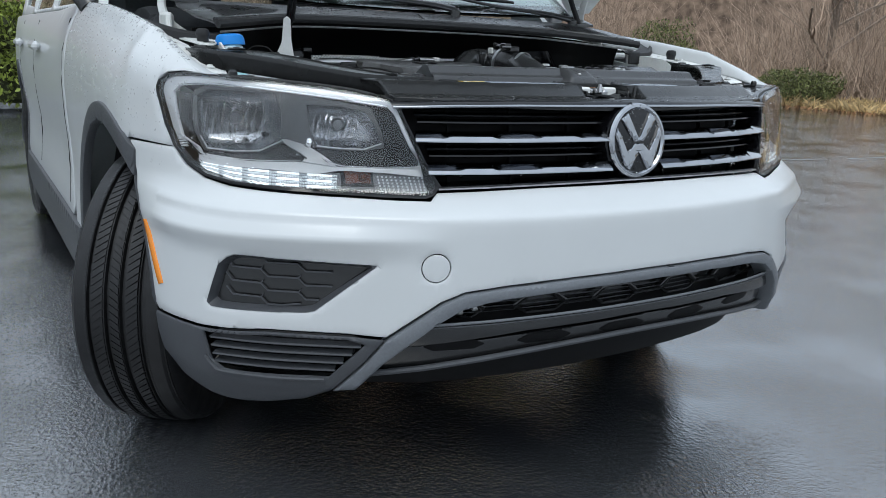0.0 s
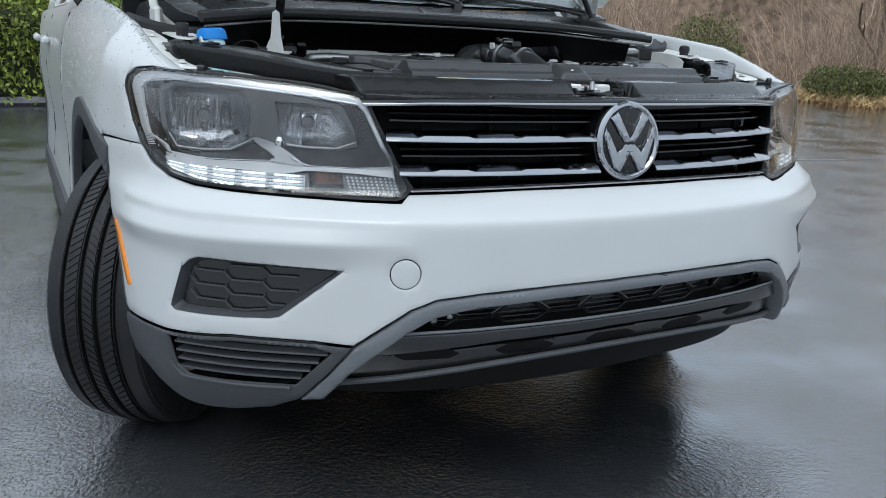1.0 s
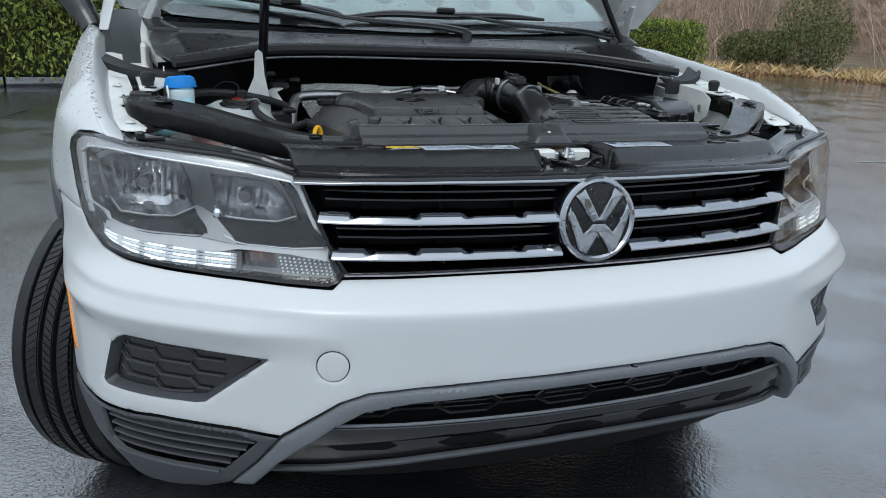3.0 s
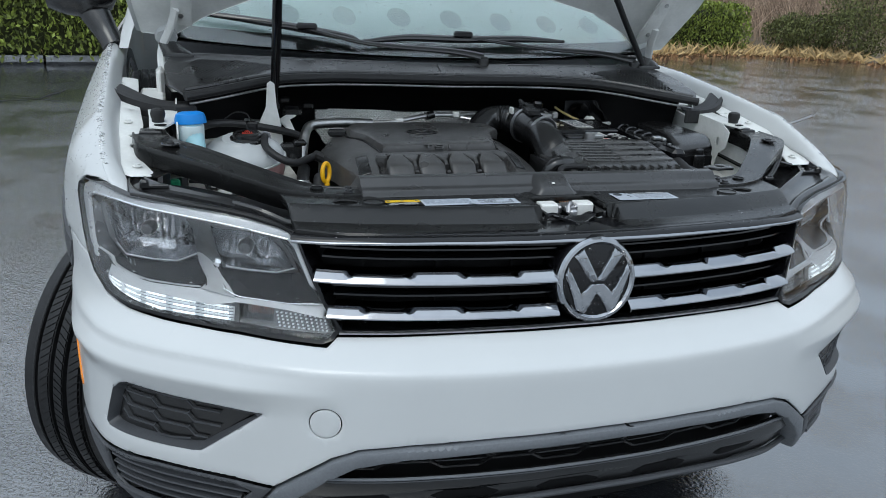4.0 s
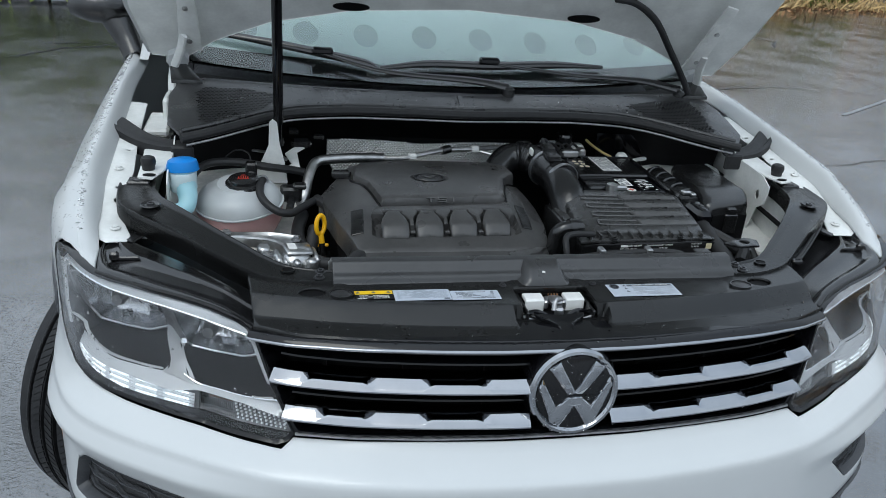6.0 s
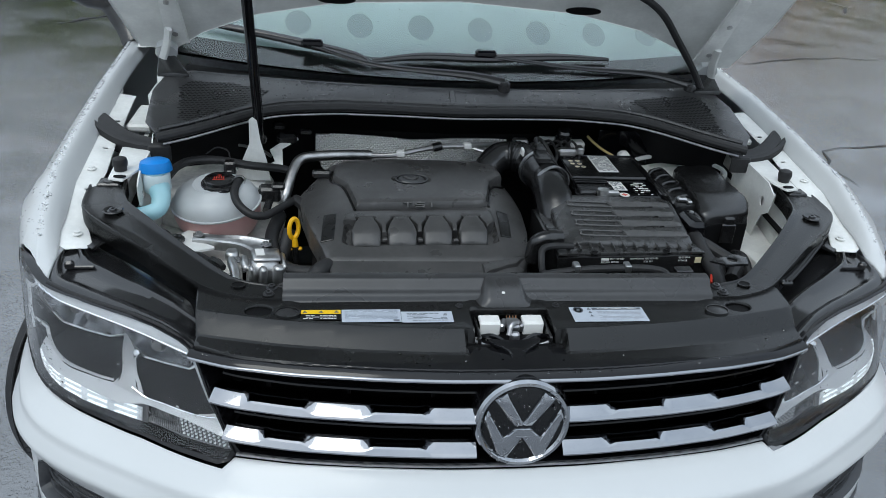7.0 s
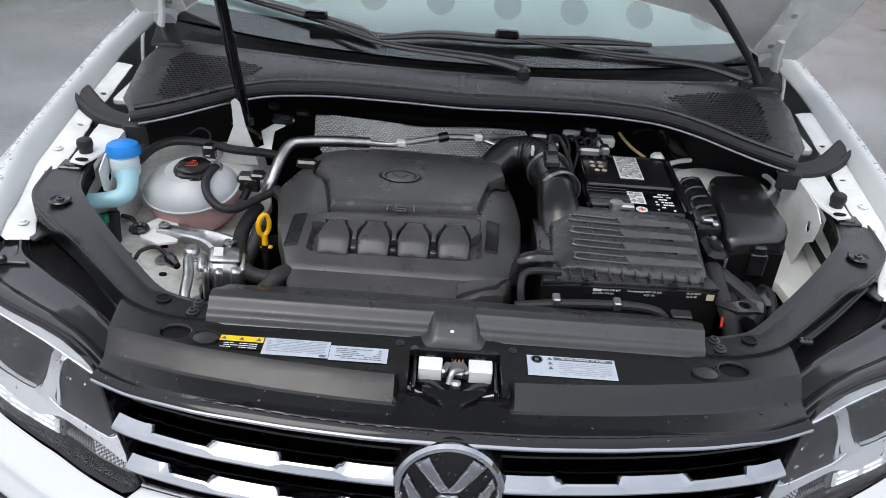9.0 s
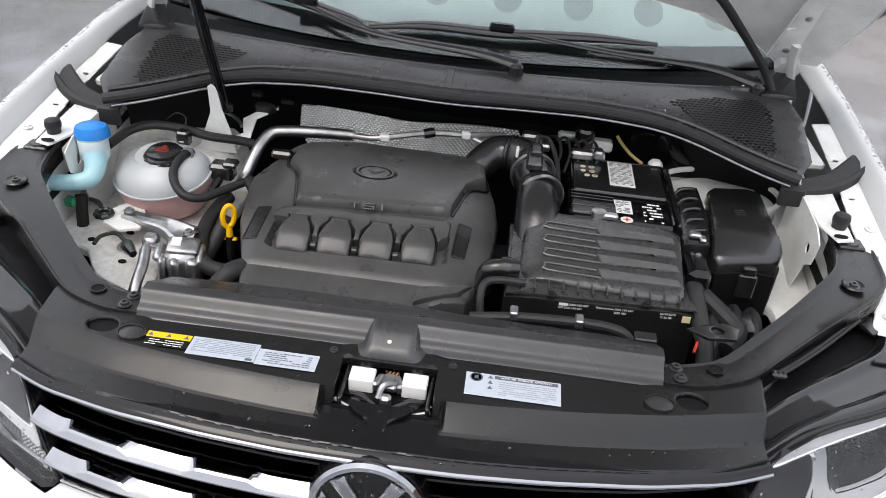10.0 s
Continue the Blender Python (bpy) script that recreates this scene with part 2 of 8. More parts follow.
def glide(pts, k=6):
    """A smooth line through pts."""
    p = [Vector(a) for a in pts]
    if len(p) < 3:
        return p
    p = [2 * p[0] - p[1]] + p + [2 * p[-1] - p[-2]]
    res = []
    for a, b, c, d in zip(p, p[1:], p[2:], p[3:]):
        for i in range(k):
            t = i / k
            res.append(0.5 * (2 * b + (c - a) * t + (2 * a - 5 * b + 4 * c - d) * t * t + (3 * b - a - 3 * c + d) * t ** 3))
    return res + [p[-2]]


def tube(pts, r, n=10, k=6, smooth=True, rings=0.0, squash=1.0):
    """A round bar or hose along pts; r may be a list; rings makes it ribbed."""
    path = glide(pts, k) if smooth else [Vector(a) for a in pts]
    m = len(path)
    rad = [r] * m if not isinstance(r, (list, tuple)) else [float(np.interp(i / (m - 1), np.linspace(0, 1, len(r)), r)) for i in range(m)]
    up, verts, faces = None, [], []
    for i, p in enumerate(path):
        t = (path[min(i + 1, m - 1)] - path[max(i - 1, 0)]).normalized()
        if up is None:
            up = t.orthogonal().normalized()
        up = (up - t * up.dot(t)).normalized()
        side = t.cross(up)
        w = rad[i] * (1 + (rings if i % 2 else 0))
        verts += [tuple(p + w * (math.cos(a) * up + squash * math.sin(a) * side)) for a in (2 * math.pi * j / n for j in range(n))]
    for i in range(m - 1):
        faces += [(i * n + j, i * n + (j + 1) % n, (i + 1) * n + (j + 1) % n, (i + 1) * n + j) for j in range(n)]
    faces += [tuple(reversed(range(n))), tuple(range((m - 1) * n, m * n))]
    return verts, faces


def lathe(profile, m=None, n=32):
    """Turns (radius, height) pairs about the z axis, then lays the result by m."""
    verts, faces, k = [], [], len(profile)
    for j in range(n):
        a = 2 * math.pi * j / n
        verts += [(r * math.cos(a), r * math.sin(a), h) for r, h in profile]
    for j in range(n):
        o, q = j * k, (j + 1) % n * k
        faces += [(o + i, q + i, q + i + 1, o + i + 1) for i in range(k - 1)]
    faces += [tuple(reversed([j * k for j in range(n)])), tuple(j * k + k - 1 for j in range(n))]
    return moved((verts, faces), m) if m else (verts, faces)


def plate(poly, z, thick, edge=0.003, step=0.03, m=None, holes=(), marks=()):
    """A flat plate with its outline in x and y, its top at the height z, or at z(x, y)."""
    zf = z if callable(z) else (lambda x, y: z)
    s = shell([list(poly), *[list(h) for h in holes]], lambda u, v, h: (u, v, zf(u, v) + h), thick, step, edge, marks)
    return moved(s, m) if m else s


def strip(path, w, h, k=6):
    """A bar of upright rectangular section along a line: w wide, h high, its foot on the line."""
    pts, verts, faces = glide(path, k), [], []
    for i, p in enumerate(pts):
        t = pts[min(i + 1, len(pts) - 1)] - pts[max(i - 1, 0)]
        s = Vector((-t.y, t.x, 0)).normalized() * w / 2
        verts += [tuple(p + s), tuple(p - s), tuple(p - s + Vector((0, 0, h))), tuple(p + s + Vector((0, 0, h)))]
    for i in range(len(pts) - 1):
        faces += [(4 * i + j, 4 * i + (j + 1) % 4, 4 * i + 4 + (j + 1) % 4, 4 * i + 4 + j) for j in range(4)]
    n = 4 * (len(pts) - 1)
    return verts, faces + [(0, 1, 2, 3), (n, n + 1, n + 2, n + 3)]


def quilt(rows, shift):
    """A sheet through rows of points, doubled by shift and closed at its edges."""
    m, n = len(rows), len(rows[0])
    verts = [tuple(p) for r in rows for p in r] + [tuple(Vector(p) + Vector(shift)) for r in rows for p in r]
    k, faces = m * n, []
    for i in range(m - 1):
        for j in range(n - 1):
            a, b, c, d = i * n + j, i * n + j + 1, (i + 1) * n + j + 1, (i + 1) * n + j
            faces += [(a, b, c, d), (a + k, d + k, c + k, b + k)]
    for i in range(m - 1):
        for j in (0, n - 1):
            a, d = i * n + j, (i + 1) * n + j
            faces.append((a, d, d + k, a + k))
    for j in range(n - 1):
        for i in (0, m - 1):
            a, b = i * n + j, i * n + j + 1
            faces.append((a, b, b + k, a + k))
    return verts, faces


def loft(near, far, rows=6, shift=(0, 0.002, -0.002), sag=0.0, k=3):
    """A sheet from one line to another with as many points; sag lets it hang between them."""
    a, b = glide(near, k), glide(far, k)
    return quilt([[p.lerp(q, i / rows) - Vector((0, 0, sag * 4 * i / rows * (1 - i / rows))) for p, q in zip(a, b)] for i in range(rows + 1)], shift)


def ring(cx, cy, r, n=20, ry=None):
    return [(cx + r * math.cos(2 * math.pi * i / n), cy + (ry or r) * math.sin(2 * math.pi * i / n)) for i in range(n)]


def part(name, shape, material, parent=None, label="", smooth=32):
    """One mesh object of the shape, under its thing or part."""
    me = bpy.data.meshes.new(name)
    me.from_pydata([tuple(v) for v in shape[0]], [], [tuple(f) for f in shape[1]])
    bm = bmesh.new()
    bm.from_mesh(me)
    bmesh.ops.recalc_face_normals(bm, faces=bm.faces[:])
    bm.to_mesh(me)
    bm.free()
    if smooth:
        me.polygons.foreach_set("use_smooth", [True] * len(me.polygons))
        me.set_sharp_from_angle(angle=radians(smooth))
    me.materials.append(material)
    ob = new(name, me)
    if parent:
        ob.parent = parent
    return tagged(ob, label)


def thing(name, label, category, group="", kind=""):
    return tagged(new(name), label, category, group, kind)


def words(text, size, material, parent, m, name="lettering"):
    """Printed words, centred on m's origin, reading along its x axis."""
    cu = bpy.data.curves.new(name, "FONT")
    cu.body, cu.size, cu.align_x, cu.align_y, cu.extrude = text, size, "CENTER", "CENTER", 0.0002
    src = bpy.data.objects.new("source", cu)
    me = bpy.data.meshes.new_from_object(src)
    bpy.data.objects.remove(src)
    me.materials.append(material)
    me.transform(m)
    ob = new(name, me)
    ob.parent = parent
    return ob


# ---- the car's front as one bent surface: q runs along it from the middle, z up ----
# plan line of the bumper's front, half, from the middle outward and back
PLAN = [(0.0, -0.075), (0.12, -0.073), (0.25, -0.062), (0.38, -0.043), (0.5, -0.012), (0.595, 0.035), (0.69, 0.092), (0.765, 0.14), (0.831, 0.195), (0.873, 0.255), (0.906, 0.345), (0.926, 0.44), (0.941, 0.56), (0.949, 0.70), (0.954, 0.9)]
LEVEL = [(0.20, 0.10), (0.28, 0.055), (0.33, 0.025), (0.38, 0.01), (0.44, 0.0), (0.60, 0.0), (0.664, 0.0005), (0.677, 0.003), (0.683, 0.010), (0.697, 0.036), (0.716, 0.064), (0.75, 0.07), (0.82, 0.082), (0.885, 0.095), (0.92, 0.115), (0.96, 0.16), (1.0, 0.23)]
def smooth_table(pts, n, passes=12):
    p = np.array(pts); d = np.r_[0, np.cumsum(np.hypot(*np.diff(p, axis=0).T))]
    q = np.linspace(0, d[-1], n); c = np.stack([np.interp(q, d, p[:, i]) for i in (0, 1)], 1)
    for _ in range(passes):
        c[1:-1] = 0.25 * c[:-2] + 0.5 * c[1:-1] + 0.25 * c[2:]
    return c
PLAN_LINE = smooth_table(PLAN, 160)
PLAN_Q = np.r_[0, np.cumsum(np.hypot(*np.diff(PLAN_LINE, axis=0).T))]
PLAN_T = np.gradient(PLAN_LINE, axis=0); PLAN_T /= np.hypot(*PLAN_T.T)[:, None]
DEPTH = smooth_table(LEVEL, 700, 3)
def front(q, z, off=0.0):
    s, a = (1 if q >= 0 else -1), abs(q)
    x, y = np.interp(a, PLAN_Q, PLAN_LINE[:, 0]), np.interp(a, PLAN_Q, PLAN_LINE[:, 1])
    tx, ty = np.interp(a, PLAN_Q, PLAN_T[:, 0]), np.interp(a, PLAN_Q, PLAN_T[:, 1])
    fade = 1 - np.clip((a - 0.68) / 0.66, 0, 1) * np.clip((z - 0.5) / 0.12, 0, 1)
    o = off - fade * np.interp(z, DEPTH[:, 0], DEPTH[:, 1])
    # a swelling above the fog vents that fades to the middle
    swell = np.clip((a - 0.46) / 0.2, 0, 1) * np.clip((1.25 - a) / 0.2, 0, 1)
    o += 0.017 * swell * np.interp(z, [0.590, 0.600, 0.630, 0.636, 0.642, 0.662, 0.668, 0.70], [0, 0.1, 0.93, 1.0, 0.93, 0.1, 0, 0])
    return (s * (x + ty * o), y - tx * o, z)


def skin(loops, off=0.0, thick=0.004, step=0.03, edge=0.0):
    """A plate on the car's front surface, its outline in q and z."""
    return shell(loops, lambda q, z, h: front(q, z, off + h), thick, step, edge)


def both(loop):
    return [list(loop), [(-q, z) for q, z in loop]]


car = thing("car", "white compact SUV with open bonnet, parked on wet asphalt", "car")

# bumper cover, with the grille, lamps and vents left open
HALF_TOP = [(0.0, 0.722), (0.25, 0.722), (0.492, 0.716), (0.51, 0.703), (0.58, 0.7035), (0.71, 0.706), (0.83, 0.7105), (0.925, 0.716), (0.995, 0.726), (1.052, 0.746), (1.088, 0.771), (1.098, 0.776)]
ARCH = [(1.30, 0.771), (1.25, 0.70), (1.20, 0.605), (1.165, 0.50), (1.15, 0.428)]
HALF_LOW = [(0.973, 0.438), (0.82, 0.450), (0.666, 0.448), (0.594, 0.443), (0.545, 0.478), (0.49, 0.515), (0.44, 0.533), (0.36, 0.541), (0.2, 0.547), (0.0, 0.549)]
half = HALF_TOP + ARCH + HALF_LOW
bumper_loop = half + [(-q, z) for q, z in reversed(half[1:-1])]
FOG = [(0.905, 0.586), (0.890, 0.592), (0.87, 0.593), (0.615, 0.586), (0.732, 0.493), (0.75, 0.489), (0.945, 0.483), (0.956, 0.490), (0.925, 0.570)]
tow_ring = ring(-0.502, 0.583, 0.0285, 36)
crease = [(q, z) for q in np.arange(-1.12, 1.121, 0.014) for z in (0.628, 0.634, 0.638, 0.644, 0.668, 0.6745, 0.679, 0.683, 0.690) if z > 0.66 or abs(q) > 0.45]
bumper = part("bumper_cover", shell([bumper_loop, *both(FOG), tow_ring], lambda q, z, h: front(q, z, h), 0.004, 0.016, 0.004, crease), WHITE, car, "glossy white bumper cover with water drops", 40)
part("tow_eye_cover", skin([ring(-0.502, 0.583, 0.0272, 36)], 0.0, 0.004, 0.014, 0.002), WHITE, bumper)


def fog_vent(s):
    lp = [(s * q, z) for q, z in FOG]
    cx, cz = 0.80 * s, 0.54
    rim = [((q - cx) * 0.925 + cx, (z - cz) * 0.86 + cz) for q, z in lp]
    cup = part("fog_vent", skin([[((q - cx) * 0.95 + cx, (z - cz) * 0.92 + cz) for q, z in lp]], -0.020, 0.004, 0.03), PLASTIC, car, "black blanked fog lamp vent with a honeycomb relief")
    wall = shell([lp, rim], lambda q, z, h: front(q, z, 0.000 - 0.0175 * min(1.0, float(to_edge([(q, z)], [lp])[0]) / 0.007) + h), 0.003, 0.010)
    part("surround", wall, GREY, cup)
    for i in range(-1, 3):
        for j in range(4):
            q, z = 0.872 - 0.075 * i, 0.495 + 0.028 * j + 0.014 * (i % 2)
            low = [(q + 0.045, z), (q + 0.030, z - 0.014), (q - 0.030, z - 0.014), (q - 0.045, z)]
            keep = [(s * a, b) for a, b in dense(low, 0.01)[:12] if inside([(s * a, b)], [rim])[0] and a > 0.70]
            if len(keep) > 4:
                part("honeycomb_ridge", strip([front(a, b, -0.0150) for a, b in keep], 0.0026, 0.0030), GREY, cup)


fog_vent(-1), fog_vent(1)


def marker(s):
    lp = [(s * q, z) for q, z in ((1.195, 0.614), (1.172, 0.618), (1.108, 0.494), (1.13, 0.486))]
    part("side_marker", skin([lp], 0.003, 0.006, 0.02, 0.002), AMBER, car, "orange side marker lens")


marker(-1), marker(1)

# lower corners in dark plastic, with a ribbed insert
CORNER = [(1.15, 0.424), (0.973, 0.434), (0.82, 0.446), (0.666, 0.444), (0.598, 0.439), (0.64, 0.385), (0.703, 0.318), (0.76, 0.290), (0.85, 0.272), (1.03, 0.255), (1.16, 0.262), (1.17, 0.33)]
INSERT = [(0.966, 0.427), (0.82, 0.439), (0.668, 0.437), (0.634, 0.428), (0.706, 0.353), (0.93, 0.350), (0.957, 0.366)]


def corner(s):
    lp, hole = [(s * q, z) for q, z in CORNER], [(s * q, z) for q, z in INSERT]
    c = part("corner_cladding", skin([lp, hole], 0.006, 0.006, 0.014, 0.004), GREY, car, "dark grey lower bumper corner")
    part("insert", skin([[(s * (q * 1.0 + (0.004 if q > 0.8 else -0.004)), z + (0.003 if z > 0.40 else -0.003)) for q, z in INSERT]], -0.020, 0.004, 0.03), PLASTIC, c)
    for i in range(4):
        z = 0.362 + 0.0182 * i
        right = 0.704 - 0.072 * (z - 0.352) / 0.076
        qs = np.linspace(0.955, right, 24)
        sag = lambda q: 0.006 * max(0.0, (q - 0.86) / 0.1) ** 2
        rows = [[front(s * q, z + dz - sag(q), off) for q in qs] for dz, off in ((-0.0005, -0.018), (0.001, -0.003), (0.0035, 0.0005), (0.0065, -0.001), (0.0100, -0.018))]
        part("rib", quilt(rows, (0, 0.001, 0)), GREY, c)
    part("ledge", tube([front(s * q, z, 0.0065) for q, z in ((0.972, 0.372), (0.955, 0.353), (0.93, 0.345), (0.82, 0.346), (0.715, 0.347))], 0.0045, 8), GREY, c)


corner(-1), corner(1)

# frame of the lower grille: a grey band along the top that runs down at both ends
BAND_OUT = [(0.0, 0.545), (0.2, 0.543), (0.36, 0.537), (0.44, 0.529), (0.487, 0.511), (0.541, 0.474), (0.592, 0.438), (0.64, 0.380), (0.700, 0.316)]
BAND_IN = [(0.655, 0.322), (0.60, 0.385), (0.545, 0.432), (0.50, 0.468), (0.45, 0.497), (0.40, 0.509), (0.36, 0.514), (0.2, 0.522), (0.0, 0.524)]
band = BAND_OUT + BAND_IN + [(-q, z) for q, z in reversed(BAND_IN[:-1])] + [(-q, z) for q, z in reversed(BAND_OUT[1:])]
part("lower_grille_frame", skin([band], 0.008, 0.05, 0.014, 0.006), TRIM, car, "matt grey band round the lower grille", 40)
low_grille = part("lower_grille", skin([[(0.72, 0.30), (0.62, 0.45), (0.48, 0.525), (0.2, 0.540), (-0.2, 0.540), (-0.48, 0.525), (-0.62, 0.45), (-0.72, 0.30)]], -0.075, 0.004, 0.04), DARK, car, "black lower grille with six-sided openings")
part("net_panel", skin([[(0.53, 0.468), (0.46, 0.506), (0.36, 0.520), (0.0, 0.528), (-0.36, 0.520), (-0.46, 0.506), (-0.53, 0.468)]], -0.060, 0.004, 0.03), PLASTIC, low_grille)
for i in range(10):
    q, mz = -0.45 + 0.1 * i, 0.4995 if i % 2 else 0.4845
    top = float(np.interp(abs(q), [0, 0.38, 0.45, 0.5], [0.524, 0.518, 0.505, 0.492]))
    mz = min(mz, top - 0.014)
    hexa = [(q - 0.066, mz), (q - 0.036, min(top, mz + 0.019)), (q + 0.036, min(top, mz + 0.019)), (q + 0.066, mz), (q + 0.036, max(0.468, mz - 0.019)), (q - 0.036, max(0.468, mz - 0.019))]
    # some cells get a black plate that paints the shade of an open cell
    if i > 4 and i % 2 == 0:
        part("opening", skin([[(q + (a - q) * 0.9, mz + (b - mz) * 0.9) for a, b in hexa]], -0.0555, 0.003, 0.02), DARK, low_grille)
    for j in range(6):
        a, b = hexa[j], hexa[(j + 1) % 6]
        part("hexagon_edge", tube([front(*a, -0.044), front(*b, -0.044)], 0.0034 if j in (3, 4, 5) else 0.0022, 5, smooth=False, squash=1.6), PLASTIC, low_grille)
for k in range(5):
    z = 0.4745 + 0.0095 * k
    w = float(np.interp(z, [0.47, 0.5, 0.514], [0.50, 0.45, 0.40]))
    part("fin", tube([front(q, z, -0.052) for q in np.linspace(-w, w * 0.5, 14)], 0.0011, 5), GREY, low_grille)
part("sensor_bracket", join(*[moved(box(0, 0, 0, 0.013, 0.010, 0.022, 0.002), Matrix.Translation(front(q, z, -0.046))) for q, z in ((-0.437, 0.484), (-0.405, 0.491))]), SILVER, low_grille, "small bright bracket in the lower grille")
# black patches on the spoiler, coloured as shaded recesses
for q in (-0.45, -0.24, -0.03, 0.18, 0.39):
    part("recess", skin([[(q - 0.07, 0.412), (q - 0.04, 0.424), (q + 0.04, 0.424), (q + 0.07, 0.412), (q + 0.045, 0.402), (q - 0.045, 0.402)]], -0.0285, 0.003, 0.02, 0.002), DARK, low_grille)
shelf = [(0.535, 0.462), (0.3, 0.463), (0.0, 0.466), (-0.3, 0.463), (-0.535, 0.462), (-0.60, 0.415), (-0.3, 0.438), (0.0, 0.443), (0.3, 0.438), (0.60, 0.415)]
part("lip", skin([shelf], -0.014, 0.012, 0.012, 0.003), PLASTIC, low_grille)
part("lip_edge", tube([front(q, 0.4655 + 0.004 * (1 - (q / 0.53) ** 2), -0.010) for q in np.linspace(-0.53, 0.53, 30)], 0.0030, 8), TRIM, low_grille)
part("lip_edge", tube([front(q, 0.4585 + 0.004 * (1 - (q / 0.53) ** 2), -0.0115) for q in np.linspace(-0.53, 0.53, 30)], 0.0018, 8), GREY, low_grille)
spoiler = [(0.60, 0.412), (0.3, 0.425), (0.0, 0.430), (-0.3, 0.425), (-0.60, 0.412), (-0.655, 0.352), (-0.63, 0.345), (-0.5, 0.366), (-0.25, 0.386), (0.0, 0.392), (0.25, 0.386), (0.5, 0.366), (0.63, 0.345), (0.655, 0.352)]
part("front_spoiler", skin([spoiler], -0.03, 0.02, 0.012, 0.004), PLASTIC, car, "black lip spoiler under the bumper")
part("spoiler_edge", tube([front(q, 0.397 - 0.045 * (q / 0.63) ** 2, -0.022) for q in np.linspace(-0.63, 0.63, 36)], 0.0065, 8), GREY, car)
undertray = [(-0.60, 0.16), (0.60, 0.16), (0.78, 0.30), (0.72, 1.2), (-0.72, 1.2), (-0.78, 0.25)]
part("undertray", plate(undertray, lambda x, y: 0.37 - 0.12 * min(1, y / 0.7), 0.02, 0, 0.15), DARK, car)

# unseen boxes added to keep light and reflections from the ground below
part("underbody", join(box(0, 2.70, 0.225, 1.52, 3.1, 0.02), box(0, 3.55, 0.20, 1.40, 0.30, 0.16), box(0.1, 2.2, 0.17, 0.30, 1.6, 0.10), box(0, 0.78, 0.262, 1.10, 0.76, 0.02)), DARK, car, "unseen dark underbody panels added to block light")

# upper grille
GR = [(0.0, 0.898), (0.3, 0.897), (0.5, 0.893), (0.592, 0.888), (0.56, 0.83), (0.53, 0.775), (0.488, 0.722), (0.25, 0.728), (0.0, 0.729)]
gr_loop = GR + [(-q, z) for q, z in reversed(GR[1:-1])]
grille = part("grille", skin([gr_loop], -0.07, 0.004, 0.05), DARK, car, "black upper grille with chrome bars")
part("frame", skin([gr_loop, [(q * 0.985, 0.808 + (z - 0.808) * 0.93) for q, z in gr_loop]], -0.001, 0.06, 0.03, 0.002), GLOSS, grille)
def swept(section, q0, q1, n=90):
    """A moulding along the front: section(q) gives (height, offset) pairs."""
    verts, faces = [], []
    qs = np.linspace(q0, q1, n)
    for q in qs:
        sec = section(q)
        verts += [front(q, z, off) for z, off in sec]
    k = len(sec)
    for i in range(n - 1):
        faces += [(i * k + j, i * k + j + 1, (i + 1) * k + j + 1, (i + 1) * k + j) for j in range(k - 1)]
    m = (n - 1) * k
    faces += [tuple(range(k)), tuple(range(m, m + k))]
    return verts, faces


for z, w, off in ((0.742, 0.485, -0.045), (0.7815, 0.508, -0.024), (0.7935, 0.515, -0.034), (0.8055, 0.522, -0.042), (0.8455, 0.540, -0.024), (0.858, 0.548, -0.034), (0.870, 0.555, -0.044)):
    part("slat", swept(lambda q, z=z, off=off: [(z, off - 0.03), (z, off), (z + 0.0015, off + 0.002), (z + 0.0045, off + 0.0015), (z + 0.006, off - 0.001), (z + 0.007, off - 0.03)], -w, w, 60), GLOSS, grille)
for i in range(7):
    q = -0.45 + 0.15 * i
    if abs(q) > 0.1:
        part("upright", skin([[(q - 0.003, 0.73), (q + 0.003, 0.73), (q + 0.003, 0.885), (q - 0.003, 0.885)]], -0.050, 0.010, 0.05), DARK, grille)
crown_line = lambda q: float(np.interp(abs(q), [0, 0.3, 0.45, 0.59], [0.0, -0.001, -0.0035, -0.0085]))
part("top_strip", swept(lambda q: [(0.8885 + crown_line(q) + dz, off) for dz, off in ((0.0, 0.0062), (-0.0008, 0.0082), (-0.0030, 0.0088), (-0.0050, 0.0078), (-0.0062, 0.0052), (-0.0066, -0.012))], -0.592, 0.592, 120), CHROME, grille, "chrome strip dotted with drops", 50)
part("upper_rim", swept(lambda q: [(0.8965 + crown_line(q) + dz, off) for dz, off in ((0.0005, -0.012), (0.0, -0.002), (-0.0015, 0.0025), (-0.0045, 0.0055), (-0.0075, 0.0068), (-0.0082, 0.0060))], -0.594, 0.594, 120), GLOSS, grille, "smoked chrome rim beaded with drops", 50)
part("bottom_strip", swept(lambda q: [(0.7285 - 0.0065 * (q / 0.488) ** 2 + dz, off) for dz, off in ((0.004, -0.012), (0.0042, -0.001), (0.003, 0.0012), (0.001, 0.0012), (0.0, 0.0))], -0.488, 0.488, 80), STEEL, grille)


